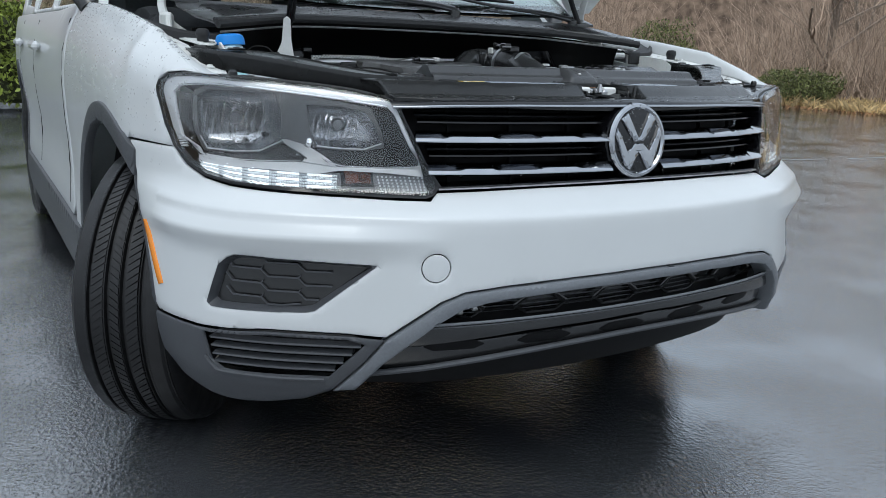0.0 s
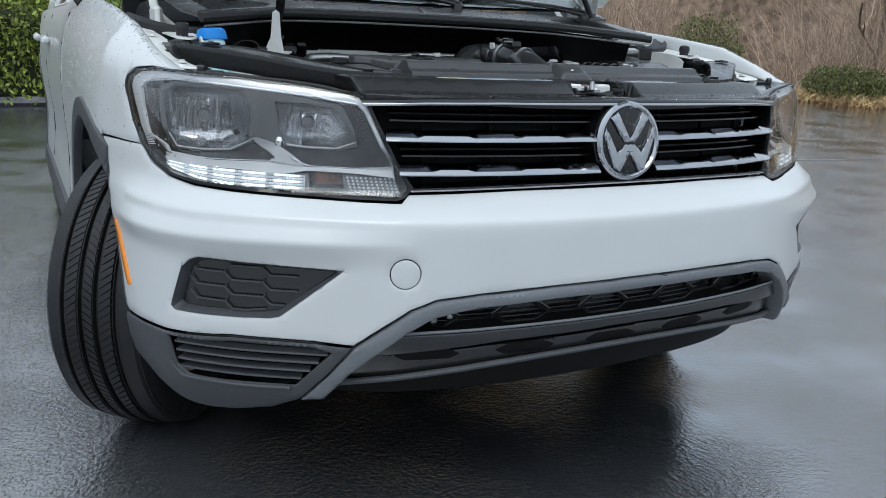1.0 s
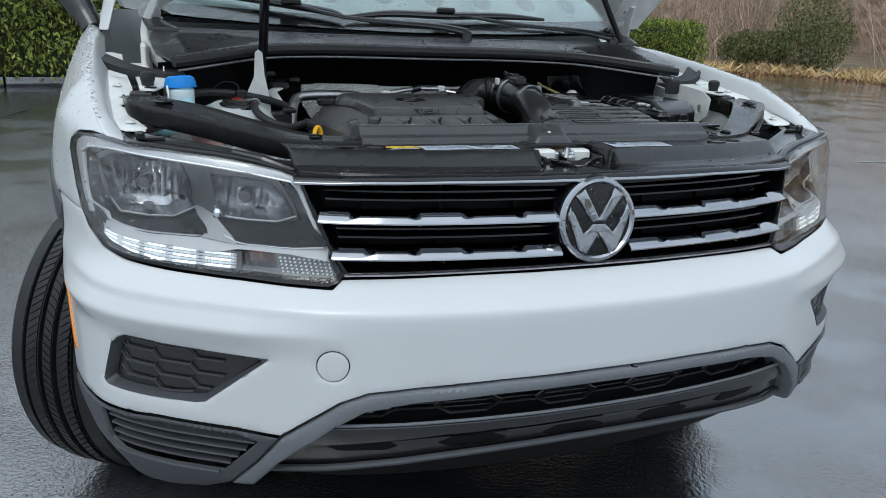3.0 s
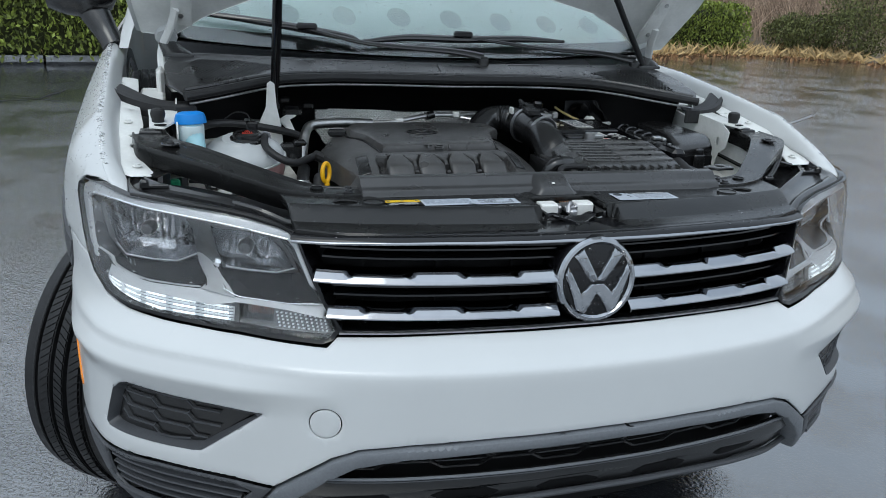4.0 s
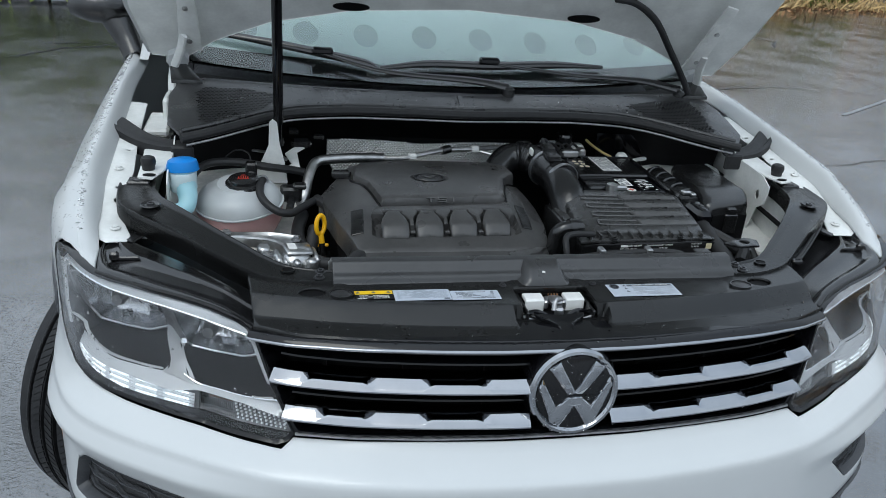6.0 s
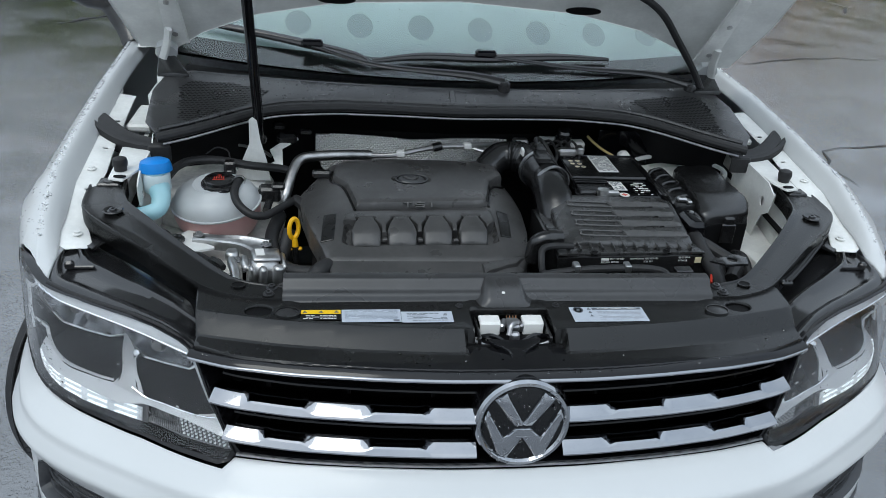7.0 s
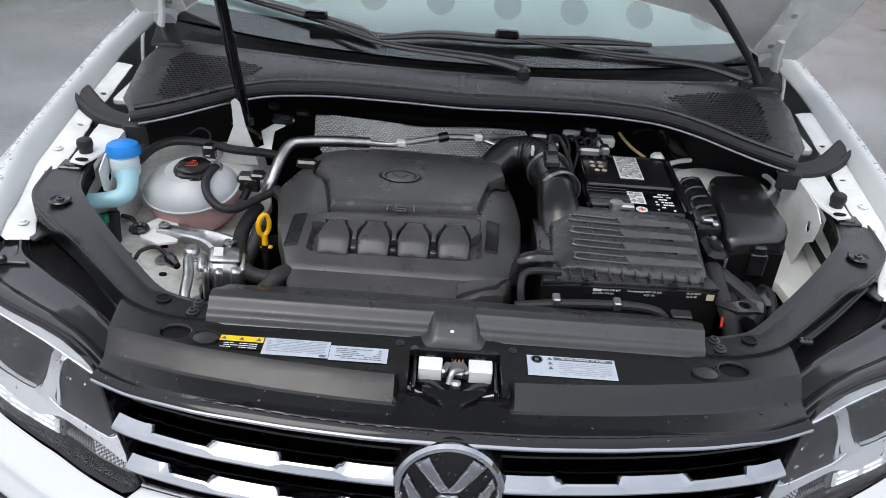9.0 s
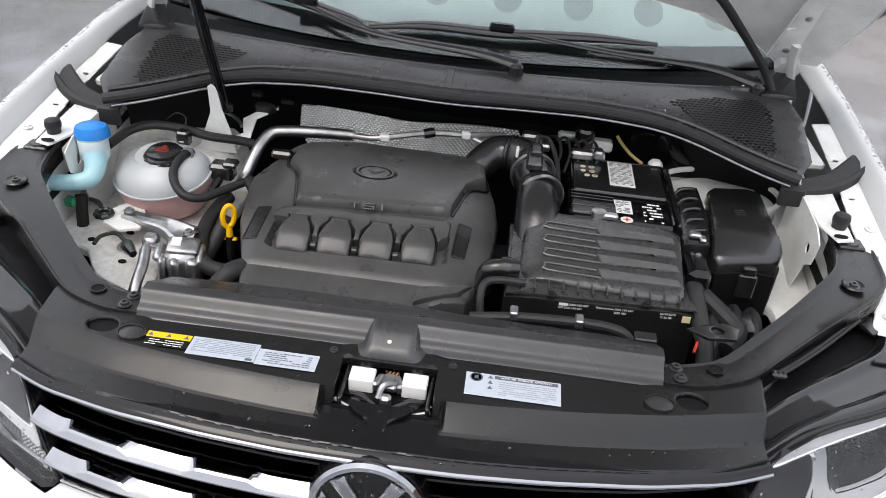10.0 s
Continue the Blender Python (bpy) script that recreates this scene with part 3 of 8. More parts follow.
def chrome_bar(s, z, w):
    """A chrome wing: upright faces under a flat shelf, broken by three planes that slope up and back."""
    knots = [0.07, 0.145, 0.172, 0.248, 0.272, 0.345, 0.372, w - 0.085, w - 0.062, w]
    slope = [1, 1, 0, 0, 1, 1, 0, 0, 1, 1]
    qs = sorted({*np.linspace(0.074, w, 70), *[k for k in knots if 0.074 < k < w]})
    upright = ((-0.003, -0.030), (0.0, 0.006), (0.0015, 0.0100), (0.0035, 0.0100), (0.0120, 0.0050), (0.0140, 0.0020), (0.0165, -0.012), (0.0180, -0.034))
    plane = ((-0.003, -0.030), (0.0, 0.006), (0.0015, 0.0100), (0.0035, 0.0100), (0.0060, 0.0085), (0.0085, 0.0060), (0.0185, -0.0070), (0.0195, -0.034))
    verts, faces, n = [], [], len(plane)
    for q in qs:
        k = float(np.interp(q, knots, slope))
        for (za, oa), (zb, ob) in zip(upright, plane):
            verts.append(front(s * q, z + za + (zb - za) * k, oa + (ob - oa) * k))
    for i in range(len(qs) - 1):
        faces += [(i * n + j, i * n + j + 1, (i + 1) * n + j + 1, (i + 1) * n + j) for j in range(n - 1)]
    m = (len(qs) - 1) * n
    faces += [tuple(range(n)), tuple(range(m, m + n))]
    part("chrome_bar", (verts, faces), CHROME, grille, "faceted chrome bar", 14)


for side in (-1, 1):
    chrome_bar(side, 0.8125, 0.545), chrome_bar(side, 0.7515, 0.515)

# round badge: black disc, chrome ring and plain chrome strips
BADGE = Matrix.Translation((0.0, 0.012, 0.812)) @ Euler((radians(83), 0, 0)).to_matrix().to_4x4()
part("badge_mount", lathe([(0.0, -0.05), (0.083, -0.05), (0.083, 0.0), (0.080, 0.006), (0.0, 0.006)], BADGE, 48), GLOSS, grille)
badge = part("badge", lathe([(0.0, 0.006), (0.072, 0.006), (0.072, 0.012), (0.066, 0.014), (0.0, 0.015)], BADGE, 48), GLOSS, car, "round black and chrome badge with raised strips")
part("badge_ring", lathe([(0.068, 0.005), (0.079, 0.005), (0.0795, 0.012), (0.076, 0.018), (0.071, 0.019), (0.067, 0.015), (0.068, 0.005)], BADGE, 64), CHROME, badge)
UP, DOWN = [(-0.050, 0.046), (-0.031, 0.058), (0.0, 0.004), (0.031, 0.058), (0.050, 0.046), (0.014, -0.002), (-0.014, -0.002)], [(-0.066, 0.012), (-0.060, 0.028), (-0.031, -0.024), (-0.012, -0.006), (0.012, -0.006), (0.031, -0.024), (0.060, 0.028), (0.066, 0.012), (0.040, -0.054), (0.024, -0.062), (0.0, -0.024), (-0.024, -0.062), (-0.040, -0.054)]
for lp in (UP, DOWN):
    part("badge_strip", moved(shell([lp], lambda u, v, h: (u, v, 0.020 + h), 0.008, 0.012, 0.003), BADGE), CHROME, badge, "", 20)

# headlamps
LAMP = [(0.489, 0.724), (0.500, 0.713), (0.52, 0.708), (0.61, 0.7085), (0.72, 0.711), (0.832, 0.7155), (0.923, 0.721), (0.995, 0.731), (1.05, 0.751), (1.092, 0.779), (1.126, 0.818), (1.151, 0.865), (1.163, 0.890), (1.155, 0.906), (1.122, 0.919), (1.06, 0.9235), (1.0, 0.922), (0.945, 0.919), (0.846, 0.918), (0.725, 0.9095), (0.62, 0.896), (0.597, 0.890), (0.578, 0.877), (0.54, 0.803)]


def headlamp(s):
    f = lambda pts: [(s * q, z) for q, z in pts]
    top_z = lambda q: float(np.interp(abs(q), [0.578, 0.597, 0.62, 0.725, 0.846, 0.945, 1.0, 1.06, 1.122, 1.155], [0.877, 0.890, 0.896, 0.9095, 0.918, 0.919, 0.922, 0.9235, 0.919, 0.906]))
    on = lambda q, z, off: Vector(front(s * q, z, off))
    at = lambda x, y, z: Vector((s * x, y, z))
    lamp = part("headlamp", skin([f([(q, min(z, 0.862)) for q, z in LAMP])], -0.150, 0.004, 0.04), DARK, car, "clear headlamp with twin reflectors, wet with drops")
    inner = [(0.815 + (q - 0.815) * 0.978, 0.83 + (z - 0.83) * (0.945 if z < 0.83 else 0.985)) for q, z in LAMP]
    part("housing_rim", shell([f(LAMP), f(inner)], lambda q, z, h: front(q, z, 0.0022 + h), 0.016, 0.012, 0.0015), GLOSS, lamp)
    part("lens", skin([f(LAMP)], 0.001, 0.002, 0.02, 0.002), LENS, lamp, "clear outer lens", 60).visible_shadow = False
    # pale bezel: the lower band, the outer edge and the top band round one wide opening
    bez = [(0.525, 0.7455), (0.60, 0.7505), (0.70, 0.7515), (0.741, 0.7455), (0.842, 0.7505), (1.03, 0.753), (1.07, 0.773), (1.105, 0.813), (1.133, 0.860), (1.146, 0.888), (1.139, 0.902), (1.115, 0.912), (1.06, 0.9165), (1.0, 0.9155), (0.945, 0.9125), (0.846, 0.9115), (0.725, 0.903), (0.625, 0.891), (0.603, 0.885), (0.587, 0.874), (0.548, 0.80)]
    gap = [(0.537, 0.763), (0.60, 0.7585), (0.705, 0.7585), (0.716, 0.763), (0.760, 0.7675), (0.772, 0.766), (0.842, 0.7645), (0.92, 0.764), (1.045, 0.767), (1.075, 0.802), (1.100, 0.850), (1.109, 0.884), (1.090, 0.897), (1.0, 0.9045), (0.85, 0.8995), (0.72, 0.8885), (0.606, 0.8755), (0.590, 0.862), (0.556, 0.80)]
    slant = lambda q, z: -0.006 - 0.024 * min(1.0, max(0.0, (z - 0.746) / 0.018)) * min(1.0, max(0.0, (0.800 - z) / 0.022))
    part("bezel", shell([f(bez), f(gap)], lambda q, z, h: front(q, z, slant(q, z) + h), 0.006, 0.009, 0.0015), LAMP_GREY, lamp, "pale silver-grey bezel round the reflectors")
    part("bright_line", tube([on(q, z, -0.006) for q, z in ((1.085, 0.8985), (1.0, 0.9045), (0.92, 0.903), (0.85, 0.8995), (0.72, 0.8885), (0.603, 0.8755))], 0.0019, 6), REFLECTOR, lamp)
    part("bright_line", tube([on(q, z, -0.021) for q, z in ((0.728, 0.772), (0.70, 0.7605), (0.66, 0.7590), (0.60, 0.7590), (0.54, 0.7635))], 0.0014, 6), REFLECTOR, lamp)
    # the wall that holds both reflectors, far behind the lens
    low_y = lambda x, z: 0.337 + 0.5 * (x - 0.723) - 0.5 * (z - 0.768)
    high_y = lambda x, z: 0.240 + 0.42 * (x - 0.640) - 0.45 * (z - 0.788)

    def wall_y(x, z):
        k = min(1.0, max(0.0, (x - 0.650) / 0.035))
        k = k * k * (3 - 2 * k)
        return high_y(x, z) * (1 - k) + low_y(x, z) * k
    low_rim = [(0.687, 0.793), (0.723, 0.770), (0.77, 0.768), (0.817, 0.773), (0.832, 0.80), (0.842, 0.85), (0.844, 0.882), (0.828, 0.893), (0.712, 0.889), (0.694, 0.85)]
    high_rim = [(0.520, 0.798), (0.550, 0.785), (0.60, 0.786), (0.638, 0.790), (0.654, 0.82), (0.664, 0.872), (0.62, 0.872), (0.566, 0.864), (0.540, 0.836)]
    outer = [(0.512, 0.788), (0.548, 0.780), (0.60, 0.781), (0.643, 0.785), (0.664, 0.787), (0.683, 0.786), (0.720, 0.764), (0.77, 0.7625), (0.822, 0.767), (0.843, 0.81), (0.850, 0.86), (0.850, 0.890), (0.832, 0.900), (0.70, 0.896), (0.62, 0.881), (0.556, 0.870), (0.530, 0.838)]
    part("reflector_wall", shell([outer, low_rim, high_rim], lambda x, z, h: (s * x, wall_y(x, z) - h, z), 0.002, 0.012), LAMP_MID, lamp, "dark silver panel round the reflectors")
    rr = random.Random(3)
    for name, rim, base, deep, reach, pitch in (("low_beam_reflector", low_rim, low_y, 0.062, 0.052, 0.0125), ("high_beam_reflector", high_rim, high_y, 0.056, 0.040, 0.0105)):
        tilt = [rr.uniform(-1, 1) for _ in range(40)]

        def bowl(x, z, h, rim=rim, base=base, deep=deep, reach=reach, pitch=pitch, tilt=tilt):
            d = min(1.0, float(to_edge([(x, z)], [rim])[0]) / reach)
            c = (x - 0.50) / pitch
            i, u = int(c), c - int(c)
            flute = (0.0032 * (1 - (2 * u - 1) ** 2) + 0.0030 * tilt[i] * (u - 0.5) + 0.0014 * tilt[(i + 7) % 40]) * min(1.0, max(0.0, (d - 0.38) * 5)) * (1.0 if z > 0.80 else 0.0)
            return (s * x, base(x, z) + deep * math.sqrt(1 - (1 - d) ** 2) - flute + h, z)
        cuts = [(0.50 + pitch * k + e, z) for k in range(30) for e in (0.0004, 0.0042, pitch - 0.0042, pitch - 0.0004) for z in np.arange(0.802, 0.893, 0.007)]
        rf = part(name, shell([rim], bowl, 0.0, 0.008, 0.0, cuts), REFLECTOR, lamp, "fluted mirror reflector", 22)
        part("lip", tube([at(x, base(x, z) - 0.001, z - 0.001) for x, z in rim[:5 if base is low_y else 4]], 0.0016, 6, smooth=False), DRL, rf)
        cx, cz = (0.768, 0.838) if base is low_y else (0.600, 0.834)
        c = at(cx, base(cx, cz) + 0.022, cz)
        part("bulb_shield", lathe([(0.0, 0.0), (0.013, 0.0), (0.0135, 0.018), (0.010, 0.024), (0.0, 0.025)], Matrix.Translation(c) @ Euler((radians(90), 0, radians(18 * s))).to_matrix().to_4x4(), 22), LAMP_MID, rf)
    # glossy floors that run from the bezel in to the reflectors
    near = [on(1.104, 0.885, -0.012), on(1.095, 0.845, -0.012), on(1.072, 0.802, -0.012), on(1.043, 0.7665, -0.028), on(0.92, 0.7635, -0.028), on(0.842, 0.764, -0.028), on(0.774, 0.7655, -0.028), on(0.766, 0.772, -0.034)]
    back = [at(x, low_y(x, z), z) for x, z in ((0.850, 0.885), (0.849, 0.85), (0.842, 0.808), (0.821, 0.767), (0.77, 0.7625), (0.735, 0.763), (0.715, 0.768), (0.686, 0.786))]
    part("low_floor", loft(near, back, 5), LAMP_DARK, lamp, "gloss black floor under the reflector", 40)
    near = [on(0.592, 0.864, -0.012), on(0.556, 0.80, -0.012), on(0.538, 0.764, -0.024), on(0.60, 0.7585, -0.022), on(0.66, 0.7585, -0.022), on(0.706, 0.7585, -0.022), on(0.728, 0.768, -0.030)]
    back = [at(x, high_y(x, z), z) for x, z in ((0.550, 0.866), (0.520, 0.815), (0.512, 0.788), (0.548, 0.780), (0.60, 0.781), (0.636, 0.783), (0.660, 0.790))]
    part("high_floor", loft(near, back, 5), LAMP_DARK, lamp, "gloss black floor under the reflector", 40)
    # pale arm that climbs from the bezel to the gap between the reflectors
    part("bezel_arm", loft([on(0.773, 0.7665, -0.024), on(0.772, 0.772, -0.042), at(0.675, 0.225, 0.7775), at(0.684, 0.270, 0.787), at(0.687, 0.306, 0.796)], [on(0.704, 0.7585, -0.018), on(0.720, 0.768, -0.034), at(0.646, 0.205, 0.780), at(0.655, 0.245, 0.789), at(0.664, 0.288, 0.799)], 4), LAMP_GREY, lamp, "", 50)
    part("arm_knob", moved(lathe([(0, -0.010), (0.007, -0.008), (0.009, 0.0), (0.006, 0.008), (0, 0.010)], n=14), Matrix.Translation(at(0.650, 0.243, 0.796))), REFLECTOR, lamp)
    # ribbed strip at the outer edge
    for i in range(34):
        z = 0.780 + 0.0031 * i
        q = float(np.interp(z, [0.767, 0.802, 0.850, 0.884], [1.048, 1.079, 1.104, 1.114]))
        part("edge_rib", skin([f([(q, z), (q + 0.020, z - 0.001), (q + 0.020, z + 0.0006), (q, z + 0.0016)])], -0.0082, 0.004, 0.05), DRL, lamp)
    # daylight strip: five lit blocks of small prisms
    part("strip_back", skin([f([(1.045, 0.757), (0.698, 0.745), (0.694, 0.7135), (0.84, 0.719), (0.93, 0.725), (1.00, 0.735)])], -0.022, 0.004, 0.02), LAMP_MID, lamp)
    for i in range(5):
        lit, clear = [], []
        for k in range(12):
            for j in range(5):
                q = 1.022 - 0.0645 * i - 0.0054 * k
                low = float(np.interp(q, [0.70, 0.84, 0.93, 1.03], [0.7165, 0.7205, 0.7275, 0.7425]))
                high = float(np.interp(q, [0.70, 0.84, 1.03], [0.7430, 0.7485, 0.7545]))
                z, hh = low + (high - low) * (j + 0.5) / 5, (high - low) / 11.5
                w = 0.0026
                base = [front(s * (q - w), z - hh, -0.017), front(s * (q + w), z - hh, -0.017), front(s * (q + w), z + hh, -0.017), front(s * (q - w), z + hh, -0.017), front(s * q, z + hh * 0.2, -0.0125)]
                (lit if 1 <= k < 10 and j % 2 == 0 else clear).append((base, [(0, 1, 4), (1, 2, 4), (2, 3, 4), (3, 0, 4)]))
        seg = part("daylight_segment", join(*lit), DRL_LIT, lamp, "lit white daylight block", 0)
        part("prism_edge", join(*clear), DRL, seg, "", 0)
    # turn signal deep behind the ledge, then a grey block of small domes
    part("signal_cup", skin([f([(0.694, 0.7475), (0.640, 0.7485), (0.636, 0.724), (0.688, 0.722)])], -0.045, 0.006, 0.02, 0.003), AMBER_LAMP, lamp, "amber turn signal cup")
    part("signal_bulb", lathe([(0, 0.012), (0.006, 0.010), (0.010, 0.003), (0.011, 0.0)], Matrix.Translation(on(0.655, 0.738, -0.046)) @ Euler((radians(90), 0, 0)).to_matrix().to_4x4(), 16), AMBER_LAMP, lamp)
    part("signal_back", skin([f([(0.697, 0.7185), (0.697, 0.7135), (0.616, 0.7115), (0.508, 0.7125), (0.530, 0.7455), (0.633, 0.7485), (0.629, 0.719)])], -0.024, 0.008, 0.02, 0.003), LAMP_MID, lamp)
    dots = []
    for j in range(5):
        for i in range(11):
            q, z = 0.622 - 0.0095 * i - 0.0020 * (4 - j), 0.7185 + 0.0058 * j
            dots.append(skin([f([(q - 0.0018, z - 0.0013), (q + 0.0018, z - 0.0013), (q + 0.0018, z + 0.0013), (q - 0.0018, z + 0.0013)])], -0.019, 0.004, 0.02, 0.001))
    tagged(part("reflex_block", join(*dots), DRL, lamp), kind="stuff")
    fins = [skin([f([(q - 0.0006, 0.7165), (q + 0.0006, 0.7165), (q + 0.0006, 0.7455), (q - 0.0006, 0.7455)])], -0.0205, 0.003, 0.04) for q in np.arange(0.54, 0.69, 0.0042)]
    tagged(part("signal_ribs", join(*fins), LENS, lamp, "fine clear ribs of the turn signal", 0), kind="stuff")
    # black seal on top, and the dark tray behind the lens
    edge_line = [front(q, top_z(q), -0.006) for q in (0.592, 0.66, 0.73, 0.80, 0.87, 0.945)]
    tray = [(x, y) for x, y, _ in edge_line] + [(0.808, 0.320), (0.800, 0.420), (0.775, 0.475), (0.735, 0.455), (0.65, 0.378), (0.53, 0.275)]
    outer_edge = tray[:6]

    def tray_z(x, y):
        p = Vector((abs(x), y))
        d = min((p - Vector(a).lerp(Vector(b), max(0.0, min(1.0, (p - Vector(a)).dot(Vector(b) - Vector(a)) / (Vector(b) - Vector(a)).length_squared)))).length for a, b in zip(outer_edge, outer_edge[1:]))
        z0 = float(np.interp(abs(x), [e[0] for e in edge_line], [e[2] - 0.006 for e in edge_line]))
        return z0 + float(np.interp(d, [0.0, 0.010, 0.014, 0.028, 0.032, 0.075, 0.082, 0.092, 0.14], [0.0, 0.0, 0.006, 0.007, 0.003, 0.001, 0.004, -0.014, -0.020]))
    near = glide([Vector((x, y, 0)) for x, y, _ in edge_line] + [Vector((0.812, 0.345, 0)), Vector((0.806, 0.40, 0))], 5)
    far = glide([Vector((x, y, 0)) for x, y in ((0.505, 0.238), (0.545, 0.272), (0.590, 0.312), (0.635, 0.352), (0.680, 0.392), (0.720, 0.425), (0.750, 0.450), (0.775, 0.478))], 5)
    sheet = []
    for k, up in ((0.0, -0.002), (0.05, 0.0), (0.09, 0.006), (0.13, 0.0075), (0.18, 0.0065), (0.21, 0.002), (0.26, 0.0), (0.40, 0.001), (0.52, 0.002), (0.55, 0.007), (0.58, 0.0075), (0.61, 0.003), (0.66, -0.010), (0.72, -0.013), (0.90, -0.015), (1.0, -0.018)):
        row = []
        for a, b in zip(near, far):
            p = a.lerp(b, k)
            row.append((s * p.x, p.y, float(np.interp(p.x, [e[0] for e in edge_line], [e[2] - 0.006 for e in edge_line])) + up))
        sheet.append(row)
    tr = part("headlamp_tray", quilt(sheet, (0, 0, -0.005)), TRAY, car, "glossy black plastic cover behind the headlamp", 50)
    part("seal", tube([(s * x, y + 0.002, z) for x, y, z in edge_line], 0.0035, 8), RUBBER, tr)
    part("clip", join(box(s * 0.775, 0.335, tray_z(0.775, 0.335) + 0.008, 0.016, 0.014, 0.018, 0.004), box(s * 0.752, 0.335, tray_z(0.752, 0.335) + 0.004, 0.04, 0.006, 0.008, 0.002)), PLASTIC, tr)
    part("rear_web", plate([(s * x, y) for x, y in ((0.79, 0.43), (0.775, 0.475), (0.73, 0.452), (0.755, 0.405))], 0.921, 0.006, 0.002, 0.02), PLASTIC, tr)
    if s > 0:
        for d in (0.0, 0.007):
            part("cable", tube([(0.566 + d, 0.262, 0.928), (0.60 + d, 0.296, 0.924), (0.65 + d, 0.345, 0.925), (0.70 + d, 0.395, 0.931), (0.725 + d, 0.42, 0.935)], 0.0032, 8), RUBBER, tr)
        part("cable_clip", box(0.569, 0.263, 0.924, 0.024, 0.014, 0.010, 0.003), PLASTIC, tr)


headlamp(-1), headlamp(1)

# fenders
FEND_Y = [0.30, 0.36, 0.45, 0.60, 0.83, 1.10, 1.50, 1.75]
CREST_Z = [0.916, 0.929, 0.960, 1.007, 1.036, 1.062, 1.078, 1.075]
CREST_X = [0.815, 0.838, 0.856, 0.868, 0.872, 0.878, 0.888, 0.892]
SIDE_Y, SIDE_X = [0.34, 0.44, 0.56, 0.70, 0.90, 1.8, 3.2, 4.0, 4.35], [0.904, 0.928, 0.945, 0.954, 0.958, 0.957, 0.957, 0.93, 0.86]
crest_z = lambda y: float(np.interp(y, FEND_Y, CREST_Z))
crest_x = lambda y: float(np.interp(y, FEND_Y, CREST_X))
AXLE_Y, AXLE_Z, REAR_Y = 0.80, 0.362, 3.60


def flank(y, z):
    """Half the car's width at a height, up to the crest of the fender or the window line."""
    xo = float(np.interp(y, SIDE_Y, SIDE_X))
    zc, xc = crest_z(y), crest_x(y)
    zb = 0.74
    k = min(1.0, max(0.0, (z - zb) / (zc - zb)))
    waist = 0.018 * math.exp(-((z - 0.60) / 0.12) ** 2) * min(1.0, max(0.0, (y - 1.3) / 0.5))
    x = xo - (xo - xc) * k ** 3.6 - waist - 0.03 * max(0.0, (0.36 - z) / 0.2) ** 1.5
    w = min(1.0, max(0.0, (0.66 - y) / 0.16)) * min(1.0, max(0.0, (zc - z) / 0.05))
    if w > 0:
        # run on from the front's surface round the corner
        o = -(1 - np.clip((PLAN_Q - 0.68) / 0.66, 0, 1) * np.clip((z - 0.5) / 0.12, 0, 1)) * np.interp(z, DEPTH[:, 0], DEPTH[:, 1])
        half_x, half_y = PLAN_LINE[:, 0] + PLAN_T[:, 1] * o, PLAN_LINE[:, 1] - PLAN_T[:, 0] * o
        x += w * w * (3 - 2 * w) * (float(np.interp(y, half_y, half_x)) - x)
    return x


def arc(cy, cz, r, a0, a1, n=14):
    return [(cy + r * math.cos(radians(a0 + (a1 - a0) * i / n)), cz + r * math.sin(radians(a0 + (a1 - a0) * i / n))) for i in range(n + 1)]


def side_plate(s, loops, off, thick, step=0.04, edge=0.0):
    return shell(loops, lambda y, z, h: (s * (flank(y, z) + off + h), y, z), thick, step, edge)


